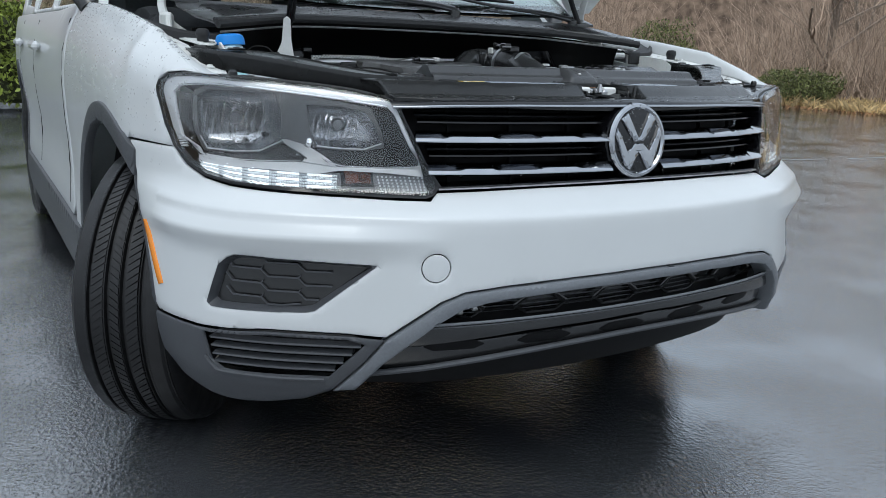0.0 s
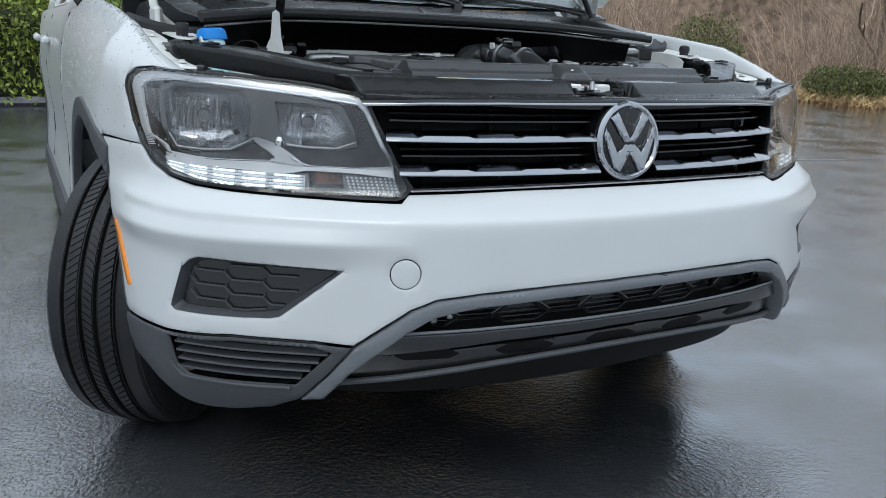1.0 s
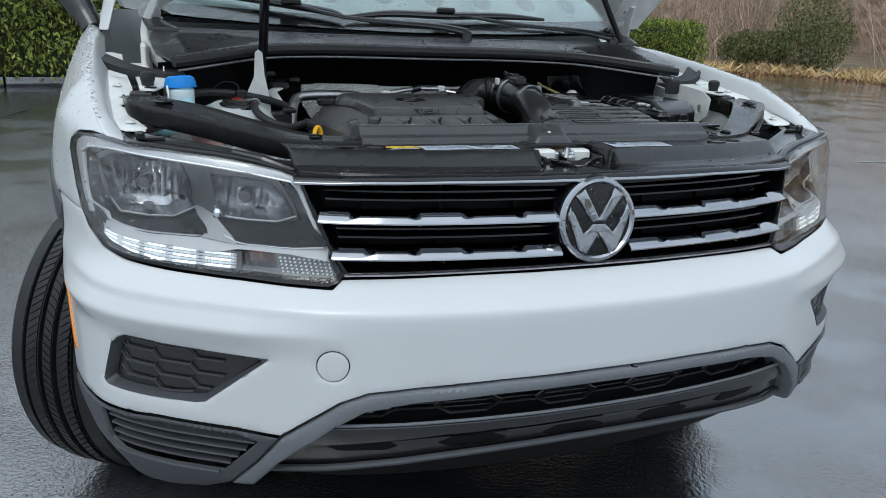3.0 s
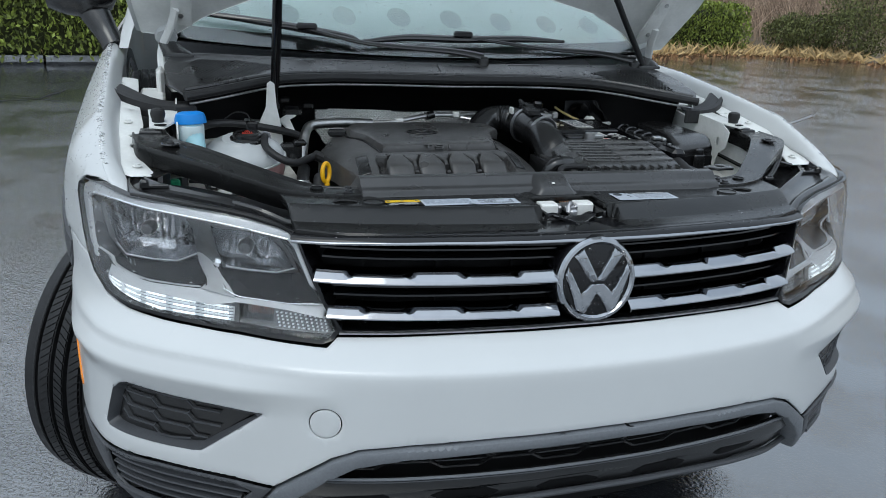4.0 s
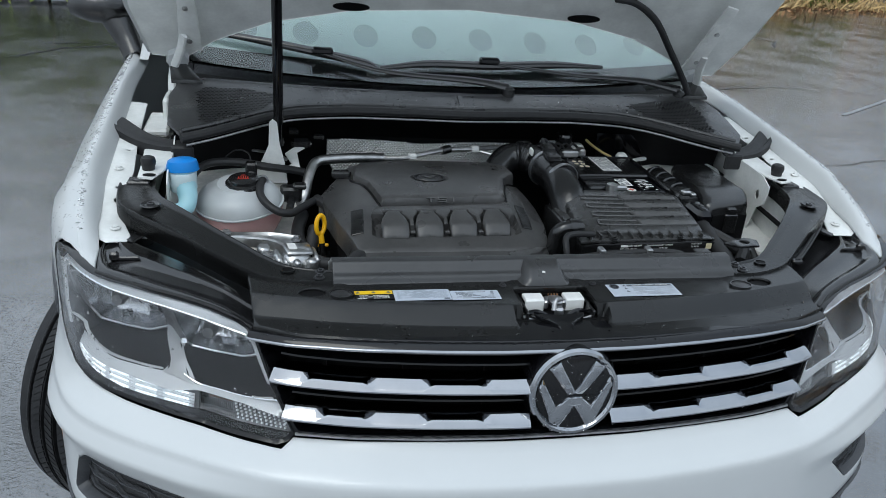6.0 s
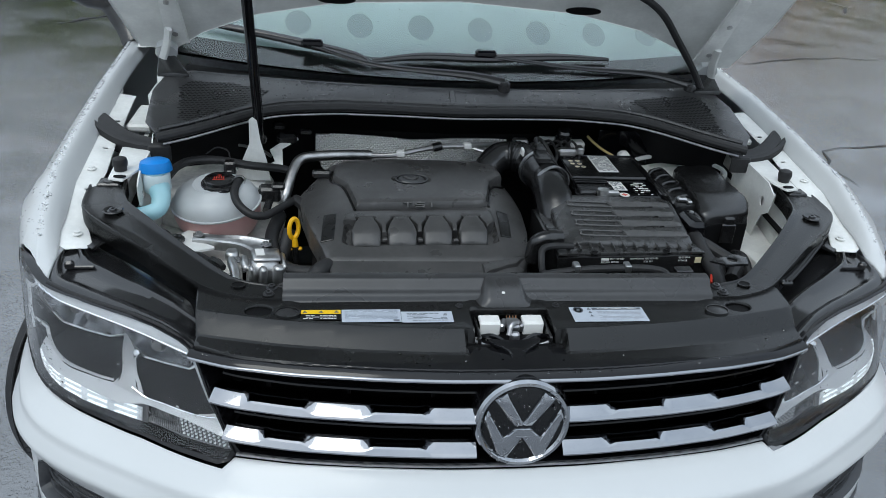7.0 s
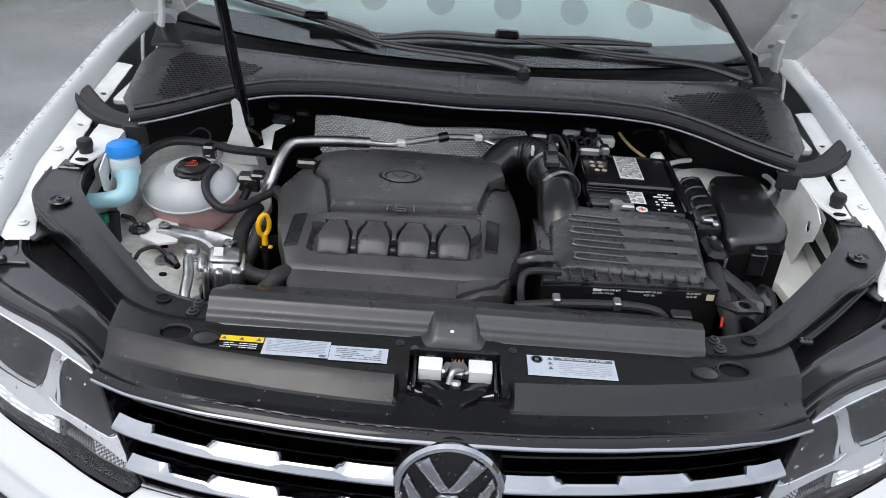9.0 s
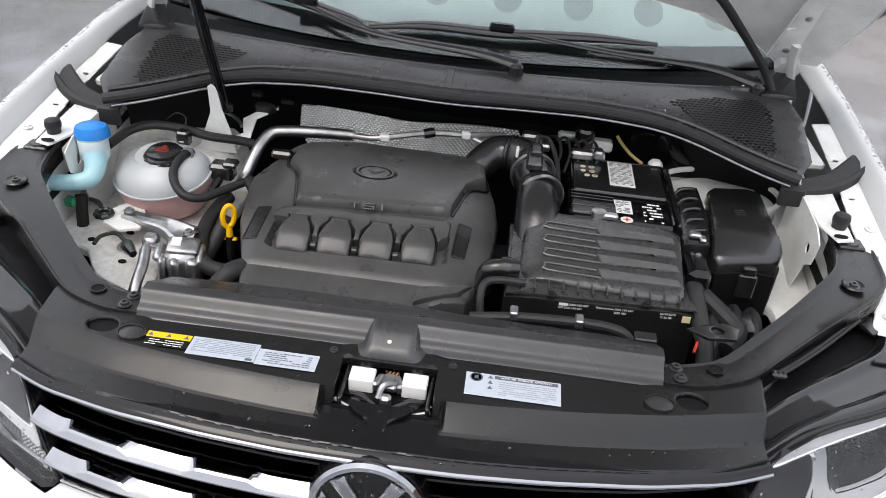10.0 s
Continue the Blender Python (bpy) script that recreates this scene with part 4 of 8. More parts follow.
def fender(s):
    edge = [front(q, z)[1] + 0.003 for q, z in ((1.098, 0.7775), (1.126, 0.818), (1.151, 0.865), (1.163, 0.890), (1.155, 0.907))]
    outline = [*zip(edge, (0.7775, 0.818, 0.865, 0.890, 0.907)), (0.420, 0.921), (0.385, 0.925), (0.345, 0.923), (0.345, 0.926), (0.385, 0.938), (0.42, crest_z(0.42))]
    outline += [(y, crest_z(y)) for y in (0.45, 0.52, 0.60, 0.70, 0.83, 0.96, 1.10, 1.3, 1.48)]
    outline += [(1.50, 0.80), (1.42, 0.45), (1.36, 0.30)] + arc(AXLE_Y, AXLE_Z, 0.455, -8, 118) + [(0.565, 0.7765)]
    fd = part("fender", side_plate(s, [outline], 0.0, 0.004, 0.03, 0.003), WHITE, car, "white front fender beaded with rain", 50)
    crown_z = lambda x, y: crest_z(y) + float(np.interp(crest_x(y) - abs(x), [0.0, 0.010, 0.018, 0.024, 0.045], [0.001, 0.0005, -0.003, -0.010, -0.042])) * min(1.0, max(0.15, (y - 0.30) / 0.2))
    top = [(s * x, y) for x, y in ((0.802, 0.300), (0.815, 0.302), (0.838, 0.352), (0.849, 0.402))] + [(s * (crest_x(y) - 0.001), y) for y in (0.45, 0.6, 0.83, 1.1, 1.3, 1.48)] + [(s * x, y) for x, y in ((0.845, 1.48), (0.842, 1.2), (0.838, 1.05), (0.832, 0.8), (0.828, 0.6), (0.82, 0.45), (0.806, 0.37))]
    part("crown", plate(top, crown_z, 0.004, 0.002, 0.008), WHITE, fd, "", 50)
    flange = [(s * x, y) for x, y in ((0.800, 0.398), (0.814, 0.408), (0.824, 0.46), (0.831, 0.6), (0.835, 0.8), (0.839, 1.06), (0.800, 1.06), (0.793, 0.82), (0.781, 0.66), (0.785, 0.54), (0.776, 0.47), (0.760, 0.428), (0.764, 0.408))]
    holes = [ring(s * 0.798, 0.545, 0.007, 12, 0.009), ring(s * 0.800, 0.585, 0.008, 12, 0.005), ring(s * 0.806, 0.76, 0.006, 12, 0.004), ring(s * 0.81, 0.90, 0.006, 10)]
    part("flange", plate(flange, lambda x, y: crest_z(y) - 0.036 * min(1.0, max(0.15, (y - 0.30) / 0.2)) - 0.12 * (crest_x(y) - abs(x) - 0.04), 0.003, 0.002, 0.03, holes=holes), WHITE_IN, fd, "bare-edged white flange with punched holes")
    for y in (0.445, 0.66, 0.86):
        x = 0.790 if y < 0.5 else 0.812
        z = crest_z(y) - 0.036 * min(1.0, max(0.15, (y - 0.30) / 0.2)) - 0.12 * (crest_x(y) - x - 0.04)
        part("flange_bolt", lathe([(0, 0), (0.010, 0), (0.010, 0.002), (0.006, 0.003), (0.006, 0.006), (0, 0.0065)], Matrix.Translation((s * x, y, z + 0.001)), 12), WHITE_IN, fd)
    # arch lining and cladding
    lip = arc(AXLE_Y, AXLE_Z, 0.472, 0, 124, 20) + list(reversed(arc(AXLE_Y, AXLE_Z, 0.425, 0, 128, 20)))
    part("arch_cladding", side_plate(s, [lip], 0.006, 0.022, 0.03, 0.005), GREY, car, "dark grey wheel arch trim")
    liner = shell([[(a, w) for a, w in ((-20, 0.62), (172, 0.62), (172, 0.88), (-20, 0.88))]], lambda a, w, h: (s * w, AXLE_Y + (0.44 + h) * math.cos(radians(a)), AXLE_Z + (0.44 + h) * math.sin(radians(a))), 0.004, 12)
    part("wheel_housing", liner, DARK, car)
    inner_arch = [(q + 0.030, z) for q, z in ARCH]
    inner_arch[0] = (1.33, 0.752)
    part("arch_edge", skin([[(s * q, z) for q, z in ARCH + inner_arch[::-1]]], -0.004, 0.012, 0.02, 0.003), GREY, car, "dark grey wheel arch trim")


fender(-1), fender(1)


def flank_body(s):
    lo, hi = 1.503, 4.34
    outline = [(lo, 0.80), (lo, crest_z(lo))] + [(y, 1.06) for y in (2.0, 2.6, 3.2, 3.8)] + [(4.2, 1.05), (4.33, 0.9), (4.36, 0.55), (4.2, 0.40)]
    outline += arc(REAR_Y, AXLE_Z, 0.455, 8, 172) + [(3.1, 0.42), (1.5, 0.42), (1.44, 0.47)]
    part("body_side", side_plate(s, [outline], 0.0, 0.01, 0.07, 0.004), WHITE, car, "white doors and rear quarter", 50)
    sill = [(1.30, 0.42), (3.15, 0.42), (3.15, 0.24), (1.28, 0.24)]
    part("sill_cladding", side_plate(s, [sill], 0.012, 0.03, 0.06, 0.006), GREY, car, "dark grey sill trim")
    lip = arc(REAR_Y, AXLE_Z, 0.475, 0, 180, 20) + list(reversed(arc(REAR_Y, AXLE_Z, 0.425, 0, 180, 20)))
    part("arch_cladding", side_plate(s, [lip], 0.006, 0.022, 0.03, 0.005), GREY, car, "dark grey wheel arch trim")
    for y in (1.56, 2.55, 3.32):
        part("door_gap", side_plate(s, [[(y, 0.45), (y + 0.007, 0.45), (y + 0.007, 1.03), (y, 1.03)]], 0.001, 0.004, 0.1), DARK, car)
    for y in (2.35, 3.18):
        part("door_handle", box(s * 0.965, y, 0.93, 0.03, 0.2, 0.035, 0.012), WHITE, car)
    # cabin side: glass between pillars, narrowing to the roof
    def cabin(y, z, h):
        return (s * (crest_x(min(y, 1.7)) - 0.02 - 0.30 * (z - 1.06) + h), y, z)
    frame_loop = [(1.38, 1.062), (4.22, 1.062), (4.02, 1.40), (3.75, 1.62), (3.2, 1.67), (2.5, 1.67), (2.15, 1.63), (1.75, 1.37)]
    front_win = [(1.62, 1.085), (2.52, 1.085), (2.54, 1.59), (2.22, 1.57), (1.86, 1.34)]
    rear_win = [(2.62, 1.085), (3.40, 1.085), (3.42, 1.58), (2.64, 1.59)]
    quarter = [(3.50, 1.10), (4.0, 1.12), (3.86, 1.40), (3.68, 1.54), (3.52, 1.56)]
    part("window_frame", shell([frame_loop, front_win, rear_win, quarter], cabin, 0.03, 0.08, 0.006), WHITE, car, "white pillars and roof edge", 50)
    for w in (front_win, rear_win, quarter):
        part("side_window", shell([w], lambda y, z, h: cabin(y, z, h - 0.012), 0.004, 0.2), GLASS, car)


flank_body(-1), flank_body(1)
roof = [(-0.66, 2.16), (0.66, 2.16), (0.70, 2.6), (0.70, 3.5), (0.64, 3.95), (-0.64, 3.95), (-0.70, 3.5), (-0.70, 2.6)]
part("roof", plate(roof, lambda x, y: 1.675 - 0.10 * (x / 0.7) ** 4 - 0.10 * max(0, (y - 3.3) / 0.65) ** 2 - 0.06 * max(0, (2.5 - y) / 0.34) ** 2, 0.03, 0.01, 0.08), WHITE, car, "white roof", 60)
tail = [(-0.86, 0.40), (0.86, 0.40), (0.88, 1.06), (-0.88, 1.06)]
part("tailgate", shell([tail], lambda x, z, h: (x, 4.38 - 0.18 * (x / 0.9) ** 4 + h, z), 0.03, 0.1, 0.01), WHITE, car, "white tailgate", 60)
part("rear_window", shell([[(-0.80, 1.06), (0.80, 1.06), (0.62, 1.60), (-0.62, 1.60)]], lambda x, z, h: (x, 4.30 - 0.62 * (z - 1.06) - 0.15 * (x / 0.8) ** 4 + h, z), 0.005, 0.15), GLASS, car)
part("cabin_floor", box(0, 2.7, 0.40, 1.70, 3.2, 0.05), SEAT, car)
part("dashboard", plate([(-0.72, 1.32), (0.72, 1.32), (0.70, 1.75), (-0.70, 1.75)], lambda x, y: 1.08 - 0.06 * max(0, (1.5 - y) / 0.2), 0.25, 0.03, 0.06), SEAT, car, "dark dashboard top")
for x in (-0.38, 0.38):
    part("front_seat", join(box(x, 2.35, 0.72, 0.52, 0.5, 0.2, 0.06), box(x, 2.66, 1.02, 0.5, 0.16, 0.62, 0.06, Euler((radians(-12), 0, 0)).to_matrix().to_4x4()), box(x, 2.74, 1.42, 0.26, 0.1, 0.18, 0.04)), SEAT, car, "dark cloth seat")
part("steering_wheel", moved((lambda t: t)(tube([(0.19 * math.cos(a), 0.19 * math.sin(a), 0) for a in np.linspace(0, 2 * math.pi, 28)], 0.015, 8, smooth=False)), Matrix.Translation((0.38, 1.86, 1.03)) @ Euler((radians(65), 0, 0)).to_matrix().to_4x4()), SEAT, car)


def mirror(s):
    shape = lathe([(0.0, -0.11), (0.05, -0.105), (0.085, -0.07), (0.098, 0.0), (0.092, 0.06), (0.06, 0.10), (0.0, 0.115)], Matrix.Translation((s * 0.968, 1.51, 1.256)) @ Euler((0, radians(90), 0)).to_matrix().to_4x4() @ Matrix.Diagonal((0.95, 0.8, 0.98, 1)), 28)
    cap = part("mirror", shape, WHITE, car, "white door mirror with a black underside", 60)
    low = lathe([(0.0, -0.10), (0.06, -0.09), (0.092, -0.04), (0.099, 0.0), (0.09, 0.05), (0.055, 0.085), (0.0, 0.10)], Matrix.Translation((s * 0.962, 1.505, 1.192)) @ Euler((0, radians(90), 0)).to_matrix().to_4x4() @ Matrix.Diagonal((0.55, 0.80, 1.0, 1)), 28)
    part("underside", low, PLASTIC, cap, "", 60)
    part("stalk", tube([(s * 0.875, 1.42, 1.06), (s * 0.895, 1.45, 1.10), (s * 0.93, 1.49, 1.16)], [0.032, 0.034, 0.045], 12), PLASTIC, cap)


mirror(-1), mirror(1)


def wheel(x, y, s, steer, name="wheel"):
    """A wheel about the y axis of its own; s: the side that shows."""
    m = Matrix.Translation((x, y, AXLE_Z)) @ Euler((0, 0, radians(steer))).to_matrix().to_4x4() @ Euler((0, radians(90) * s, 0)).to_matrix().to_4x4()
    rim = lathe([(0.0, 0.055), (0.05, 0.055), (0.06, 0.045), (0.19, 0.055), (0.215, 0.085), (0.228, 0.09), (0.228, -0.09), (0.2, -0.08), (0.19, 0.0), (0.0, 0.0)], m, 48)
    w = part(name, rim, SILVER, car, "silver alloy wheel with a wet black tyre", 30)
    prof = [(0.226, -0.085), (0.245, -0.104), (0.285, -0.114), (0.325, -0.112), (0.348, -0.103)]
    h = -0.103
    for a, b in ((-0.098, 0.356), (-0.070, 0.3605), (-0.066, 0.3605), (-0.064, 0.352), (-0.058, 0.352), (-0.056, 0.3575), (-0.024, 0.362), (-0.022, 0.352), (-0.014, 0.352), (-0.012, 0.362), (0.012, 0.362), (0.014, 0.352), (0.022, 0.352), (0.024, 0.362), (0.056, 0.3615), (0.058, 0.352), (0.064, 0.352), (0.066, 0.3605), (0.098, 0.356)):
        prof.append((b - 0.003, a))
    prof += [(0.348, 0.103), (0.325, 0.112), (0.285, 0.114), (0.245, 0.104), (0.226, 0.085)]
    del h
    part("tyre", lathe(prof, m, 96), TYRE, w, "wet black tyre", 25)
    blocks = []
    for i in range(132):
        a0 = 2 * math.pi * i / 132
        for lo, hi, r, slant in ((-0.106, -0.068, 0.3585, 0.35), (-0.054, -0.027, 0.3615, -1.3), (-0.0105, 0.0105, 0.3622, 1.2), (0.027, 0.054, 0.3615, -1.3), (0.068, 0.106, 0.3585, 0.35)):
            pts = []
            for u, v in ((0.06, lo), (0.86, lo), (0.86, hi), (0.06, hi)):
                a = a0 + 2 * math.pi / 132 * (u + slant * (v - lo) / 0.03)
                drop = 0.012 * max(0.0, (abs(v) - 0.085) / 0.02)
                pts.append(((r - drop) * math.cos(a), (r - drop) * math.sin(a), v))
                pts.append(((r - drop - 0.007) * math.cos(a), (r - drop - 0.007) * math.sin(a), v))
            blocks.append((pts, [(0, 2, 4, 6), (0, 1, 3, 2), (2, 3, 5, 4), (4, 5, 7, 6), (6, 7, 1, 0)]))
    tagged(part("tread", moved(join(*blocks), m), TYRE, w, "", 0), kind="stuff")
    for i in range(5):
        t = m @ Euler((0, 0, 2 * math.pi * i / 5)).to_matrix().to_4x4()
        part("spoke", moved(box(0.125, 0, 0.062, 0.17, 0.05, 0.025, 0.01), t), SILVER, w)
    return w


wheel(-0.775, 0.835, -1, -37), wheel(0.800, AXLE_Y, 1, -22), wheel(-0.815, REAR_Y, -1, 0), wheel(0.815, REAR_Y, 1, 0)

# bonnet, propped open
HINGE = Matrix.Translation((0, 1.125, 1.105)) @ Euler((radians(-48.5), 0, 0)).to_matrix().to_4x4()
# in its own plane: x across, -y towards the bonnet's nose
rear_edge = [(0.80, -0.02), (0.72, 0.0), (0.64, -0.07), (0.50, -0.145), (0.30, -0.20), (0.0, -0.225)]
nose = [(0.0, -1.22), (0.3, -1.20), (0.52, -1.13), (0.70, -1.0), (0.80, -0.82), (0.835, -0.5), (0.83, -0.2)]
bon_loop = list(reversed(rear_edge))[0:1] + [(x, y) for x, y in reversed(rear_edge[:-1])] + list(reversed(nose))[:-1] + [(-x, y) for x, y in nose][0:] + [(-x, y) for x, y in rear_edge[:-1]]
dome = lambda x, y: 0.05 * (1 - (x / 0.86) ** 4)
bonnet = part("bonnet", moved(shell([bon_loop], lambda x, y, h: (x, y, 0.012 + dome(x, y) + h), 0.003, 0.06, 0.003), HINGE), WHITE, car, "white bonnet, propped wide open", 50)
lin = [(x * 0.985, -0.6 + (y + 0.6) * 0.985) for x, y in bon_loop]
wells = [[(0.10, -0.35), (0.48, -0.32), (0.60, -0.6), (0.52, -0.95), (0.10, -1.05)], [(-0.10, -0.35), (-0.48, -0.32), (-0.60, -0.6), (-0.52, -0.95), (-0.10, -1.05)]]
part("inner_panel", moved(shell([lin, *wells], lambda x, y, h: (x, y, 0.004 + dome(x, y) * 0.6 + h), 0.004, 0.06, 0.006), HINGE), WHITE_IN, bonnet, "white pressed inner panel", 40)
part("inner_well", moved(shell([[(-0.65, -0.25), (0.65, -0.25), (0.65, -1.1), (-0.65, -1.1)]], lambda x, y, h: (x, y, 0.008 + dome(x, y) * 0.9 + h), 0.003, 0.1), HINGE), WHITE_IN, bonnet)
for s in (-1, 1):
    pad = [(s * 0.66, -0.075), (s * 0.715, -0.085), (s * 0.70, -0.33), (s * 0.665, -0.34)]
    part("hinge_pad", moved(plate(pad, 0.010, 0.008, 0.003, 0.04), HINGE @ Matrix.Translation((0, 0, -0.004)) @ Matrix.Diagonal((1, 1, -1, 1))), WHITE_IN, bonnet)
    for y in (-0.115, -0.235):
        part("hinge_bolt", moved(lathe([(0, 0), (0.011, 0), (0.011, 0.004), (0.007, 0.005), (0.007, 0.011), (0, 0.012)], n=12), HINGE @ Matrix.Translation((s * 0.688, y, -0.006)) @ Euler((radians(180), 0, 0)).to_matrix().to_4x4()), SILVER, bonnet)
    part("hinge", tube([(s * 0.70, 0.99, 0.99), (s * 0.735, 1.06, 1.03), (s * 0.74, 1.10, 1.085), (s * 0.715, 1.06, 1.15), (s * 0.70, 1.02, 1.20)], 0.012, 8, squash=0.45), WHITE_IN, car, "white steel bonnet hinge")
    part("hinge_base", join(box(s * 0.745, 1.03, 1.0, 0.02, 0.10, 0.10, 0.008), box(s * 0.765, 0.98, 0.985, 0.06, 0.16, 0.02, 0.006)), WHITE_IN, car)
# uncut vents: black ovals carry the shade of the holes
for x, y in ((-0.30, -0.255), (0.30, -0.255)):
    part("vent_hole", moved(plate(ring(x, y, 0.045, 20, 0.014), 0.0, 0.002, 0, 0.05), HINGE @ Matrix.Translation((0, 0, 0.0))), DARK, bonnet)
part("washer_hose", tube([(0.36, 0.905, 1.355), (0.42, 0.915, 1.345), (0.50, 0.95, 1.30), (0.58, 1.0, 1.22), (0.66, 1.04, 1.13), (0.70, 1.03, 1.06), (0.715, 1.0, 1.035)], 0.009, 10), RUBBER, car, "black ribbed washer hose")
part("prop_rod", tube([(-0.4755, 0.845, 0.985), (-0.481, 0.72, 1.30), (-0.488, 0.50, 1.82)], 0.0085, 12, smooth=False), GLOSS, car, "black gas strut propping the bonnet")
part("prop_sleeve", tube([(-0.4765, 0.82, 1.04), (-0.4858, 0.572, 1.65)], 0.0115, 14, smooth=False), GLOSS, car)

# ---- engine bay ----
# plain black sheet that stands in for the dark depth of the bay
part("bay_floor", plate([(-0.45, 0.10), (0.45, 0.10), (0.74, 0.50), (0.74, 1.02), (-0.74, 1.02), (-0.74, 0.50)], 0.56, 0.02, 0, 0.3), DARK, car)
def bolt(x, y, z, r, parent, material=None, name="bolt"):
    s = lathe([(0, 0), (r * 1.55, 0), (r * 1.55, r * 0.25), (r, r * 0.32), (r, r * 0.9), (r * 0.5, r * 0.95), (r * 0.45, r * 0.5), (0, r * 0.5)], Matrix.Translation((x, y, z)), 14)
    return part(name, s, material or STEEL, parent)


# front panel over the grille
def yfront(x):
    q = float(np.interp(abs(x), PLAN_LINE[:, 0], PLAN_Q))
    return front(q, 0.893)[1]


def panel_z(x, y):
    d = y - yfront(x)
    z = float(np.interp(d, [0.0, 0.003, 0.010, 0.044, 0.049, 0.078, 0.084, 0.4], [0.886, 0.8930, 0.8962, 0.8994, 0.9012, 0.9212, 0.9240, 0.927]))
    in_label = max(0.0, min(1.0, (0.075 - abs(abs(x) - 0.22) + 0.08) / 0.006)) * max(0.0, min(1.0, (d - 0.092) / 0.003))
    z -= 0.0022 * in_label
    # the low apron in front of the latch
    apron = max(0.0, min(1.0, (0.088 - abs(x + 0.001)) / 0.006)) * max(0.0, min(1.0, (0.110 - y) / 0.004))
    return z + (min(z, 0.8975) - z) * apron


front_edge = []
for q in np.linspace(-0.588, 0.588, 41):
    x, y, _ = front(q, 0.893)
    front_edge.append((x, y))
panel_loop = front_edge + [(0.528, 0.13), (0.540, 0.24), (0.535, 0.285), (0.515, 0.295), (0.40, 0.24), (0.0, 0.24), (-0.40, 0.24), (-0.515, 0.295), (-0.535, 0.285), (-0.540, 0.24), (-0.528, 0.13)]
pit_loop = [(-0.070, 0.098), (0.068, 0.098), (0.066, 0.174), (-0.070, 0.174)]
panel_holes = [pit_loop, ring(-0.430, 0.174, 0.0225, 22, 0.016), ring(0.428, 0.177, 0.0225, 22, 0.016)]
slam = part("front_panel", plate(panel_loop, panel_z, 0.012, 0.003, 0.0125, holes=panel_holes, marks=[(x, yfront(x) + dd) for x in np.arange(-0.53, 0.53, 0.008) for dd in (0.010, 0.044, 0.049, 0.078, 0.084)] + [(x, y) for x in (-0.089, -0.083, 0.081, 0.087) for y in np.arange(0.036, 0.112, 0.006)]), PANEL, car, "satin black plastic panel over the grille", 12)
for s in (-1, 1):
    part("disc", plate(ring(s * 0.381, 0.163, 0.020, 26, 0.016), 0.9252, 0.005, 0.002, 0.02), COWL, slam)
    part("disc_rim", lathe([(0.0195, 0), (0.0215, 0), (0.0215, 0.0048), (0.0195, 0.0048), (0.0195, 0)], Matrix.Translation((s * 0.381, 0.163, 0.9218)) @ Matrix.Diagonal((1, 0.8, 1, 1)), 28), PLASTIC, slam)
    bolt(s * 0.515, 0.243, 0.924, 0.006, slam, PLASTIC, "screw"), bolt(s * 0.087, 0.186, 0.9225, 0.0045, slam, DULL, "screw")
    well = lathe([(0.0226, 0.0), (0.0226, -0.06), (0.0, -0.06)], Matrix.Translation((s * 0.429, 0.1755, 0.918)) @ Matrix.Diagonal((1, 0.71, 1, 1)), 22)
    part("hole_sleeve", well, DARK, slam)


def bar_z(x, y):
    return sum(float(np.interp(y + e, [0.17, 0.197, 0.2025, 0.206, 0.219, 0.232, 0.250, 0.300, 0.365], [0.924, 0.921, 0.923, 0.933, 0.938, 0.953, 0.954, 0.924, 0.890])) for e in (-0.0015, 0.0, 0.0015)) / 3


def bar_back(x):
    return float(np.interp(x, [-0.392, -0.30, -0.20, -0.02, 0.10, 0.335, 0.352, 0.390], [0.330, 0.352, 0.362, 0.352, 0.330, 0.318, 0.300, 0.300]))


bar_rows = []
for y in (0.197, 0.199, 0.2015, 0.203, 0.2045, 0.206, 0.208, 0.213, 0.217, 0.219, 0.2215, 0.227, 0.2305, 0.2325, 0.235, 0.242, 0.248, 0.251, 0.256, 0.27, 0.285, 0.298):
    bar_rows.append([(x, y, bar_z(x, y) - 0.0006 * math.sin(x * 9) ** 2) for x in np.linspace(-0.392, 0.390, 80)])
bar_rows.append([(x, max(0.2995, bar_back(x)), bar_z(x, max(0.2995, bar_back(x)))) for x in np.linspace(-0.392, 0.390, 80)])
cross = part("crossbar_cover", quilt(bar_rows, (0, 0.001, -0.026)), COWL, car, "ridged black crossbar cover, slightly dusty", 50)
part("crossbar_clip", box(0.374, 0.305, 0.930, 0.034, 0.022, 0.006, 0.002), PLASTIC, cross)
tunnel = []
for y in (0.1765, 0.178, 0.182, 0.190, 0.200, 0.208, 0.214, 0.220, 0.228, 0.234):
    top, floor_ = float(np.interp(y, [0.1765, 0.180, 0.206, 0.226, 0.234], [0.922, 0.933, 0.949, 0.9555, 0.9552])), 0.9195
    tunnel.append([(-0.005 + u, y, floor_ + (top - floor_) * float(np.interp(abs(u), [0.0, 0.026, 0.030, 0.034, 0.038, 0.044, 0.054, 0.066, 0.080], [1.0, 1.0, 0.985, 0.88, 0.62, 0.34, 0.12, 0.0, -0.1]))) for u in np.linspace(-0.080, 0.080, 41)])
part("latch_tunnel", quilt(tunnel, (0, 0.001, -0.014)), COWL, cross, "", 50)
part("tunnel_pin", lathe([(0, 0), (0.0035, 0), (0.003, 0.002), (0, 0.0025)], Matrix.Translation((-0.008, 0.196, 0.9425)), 10), LABEL_WHITE, cross)
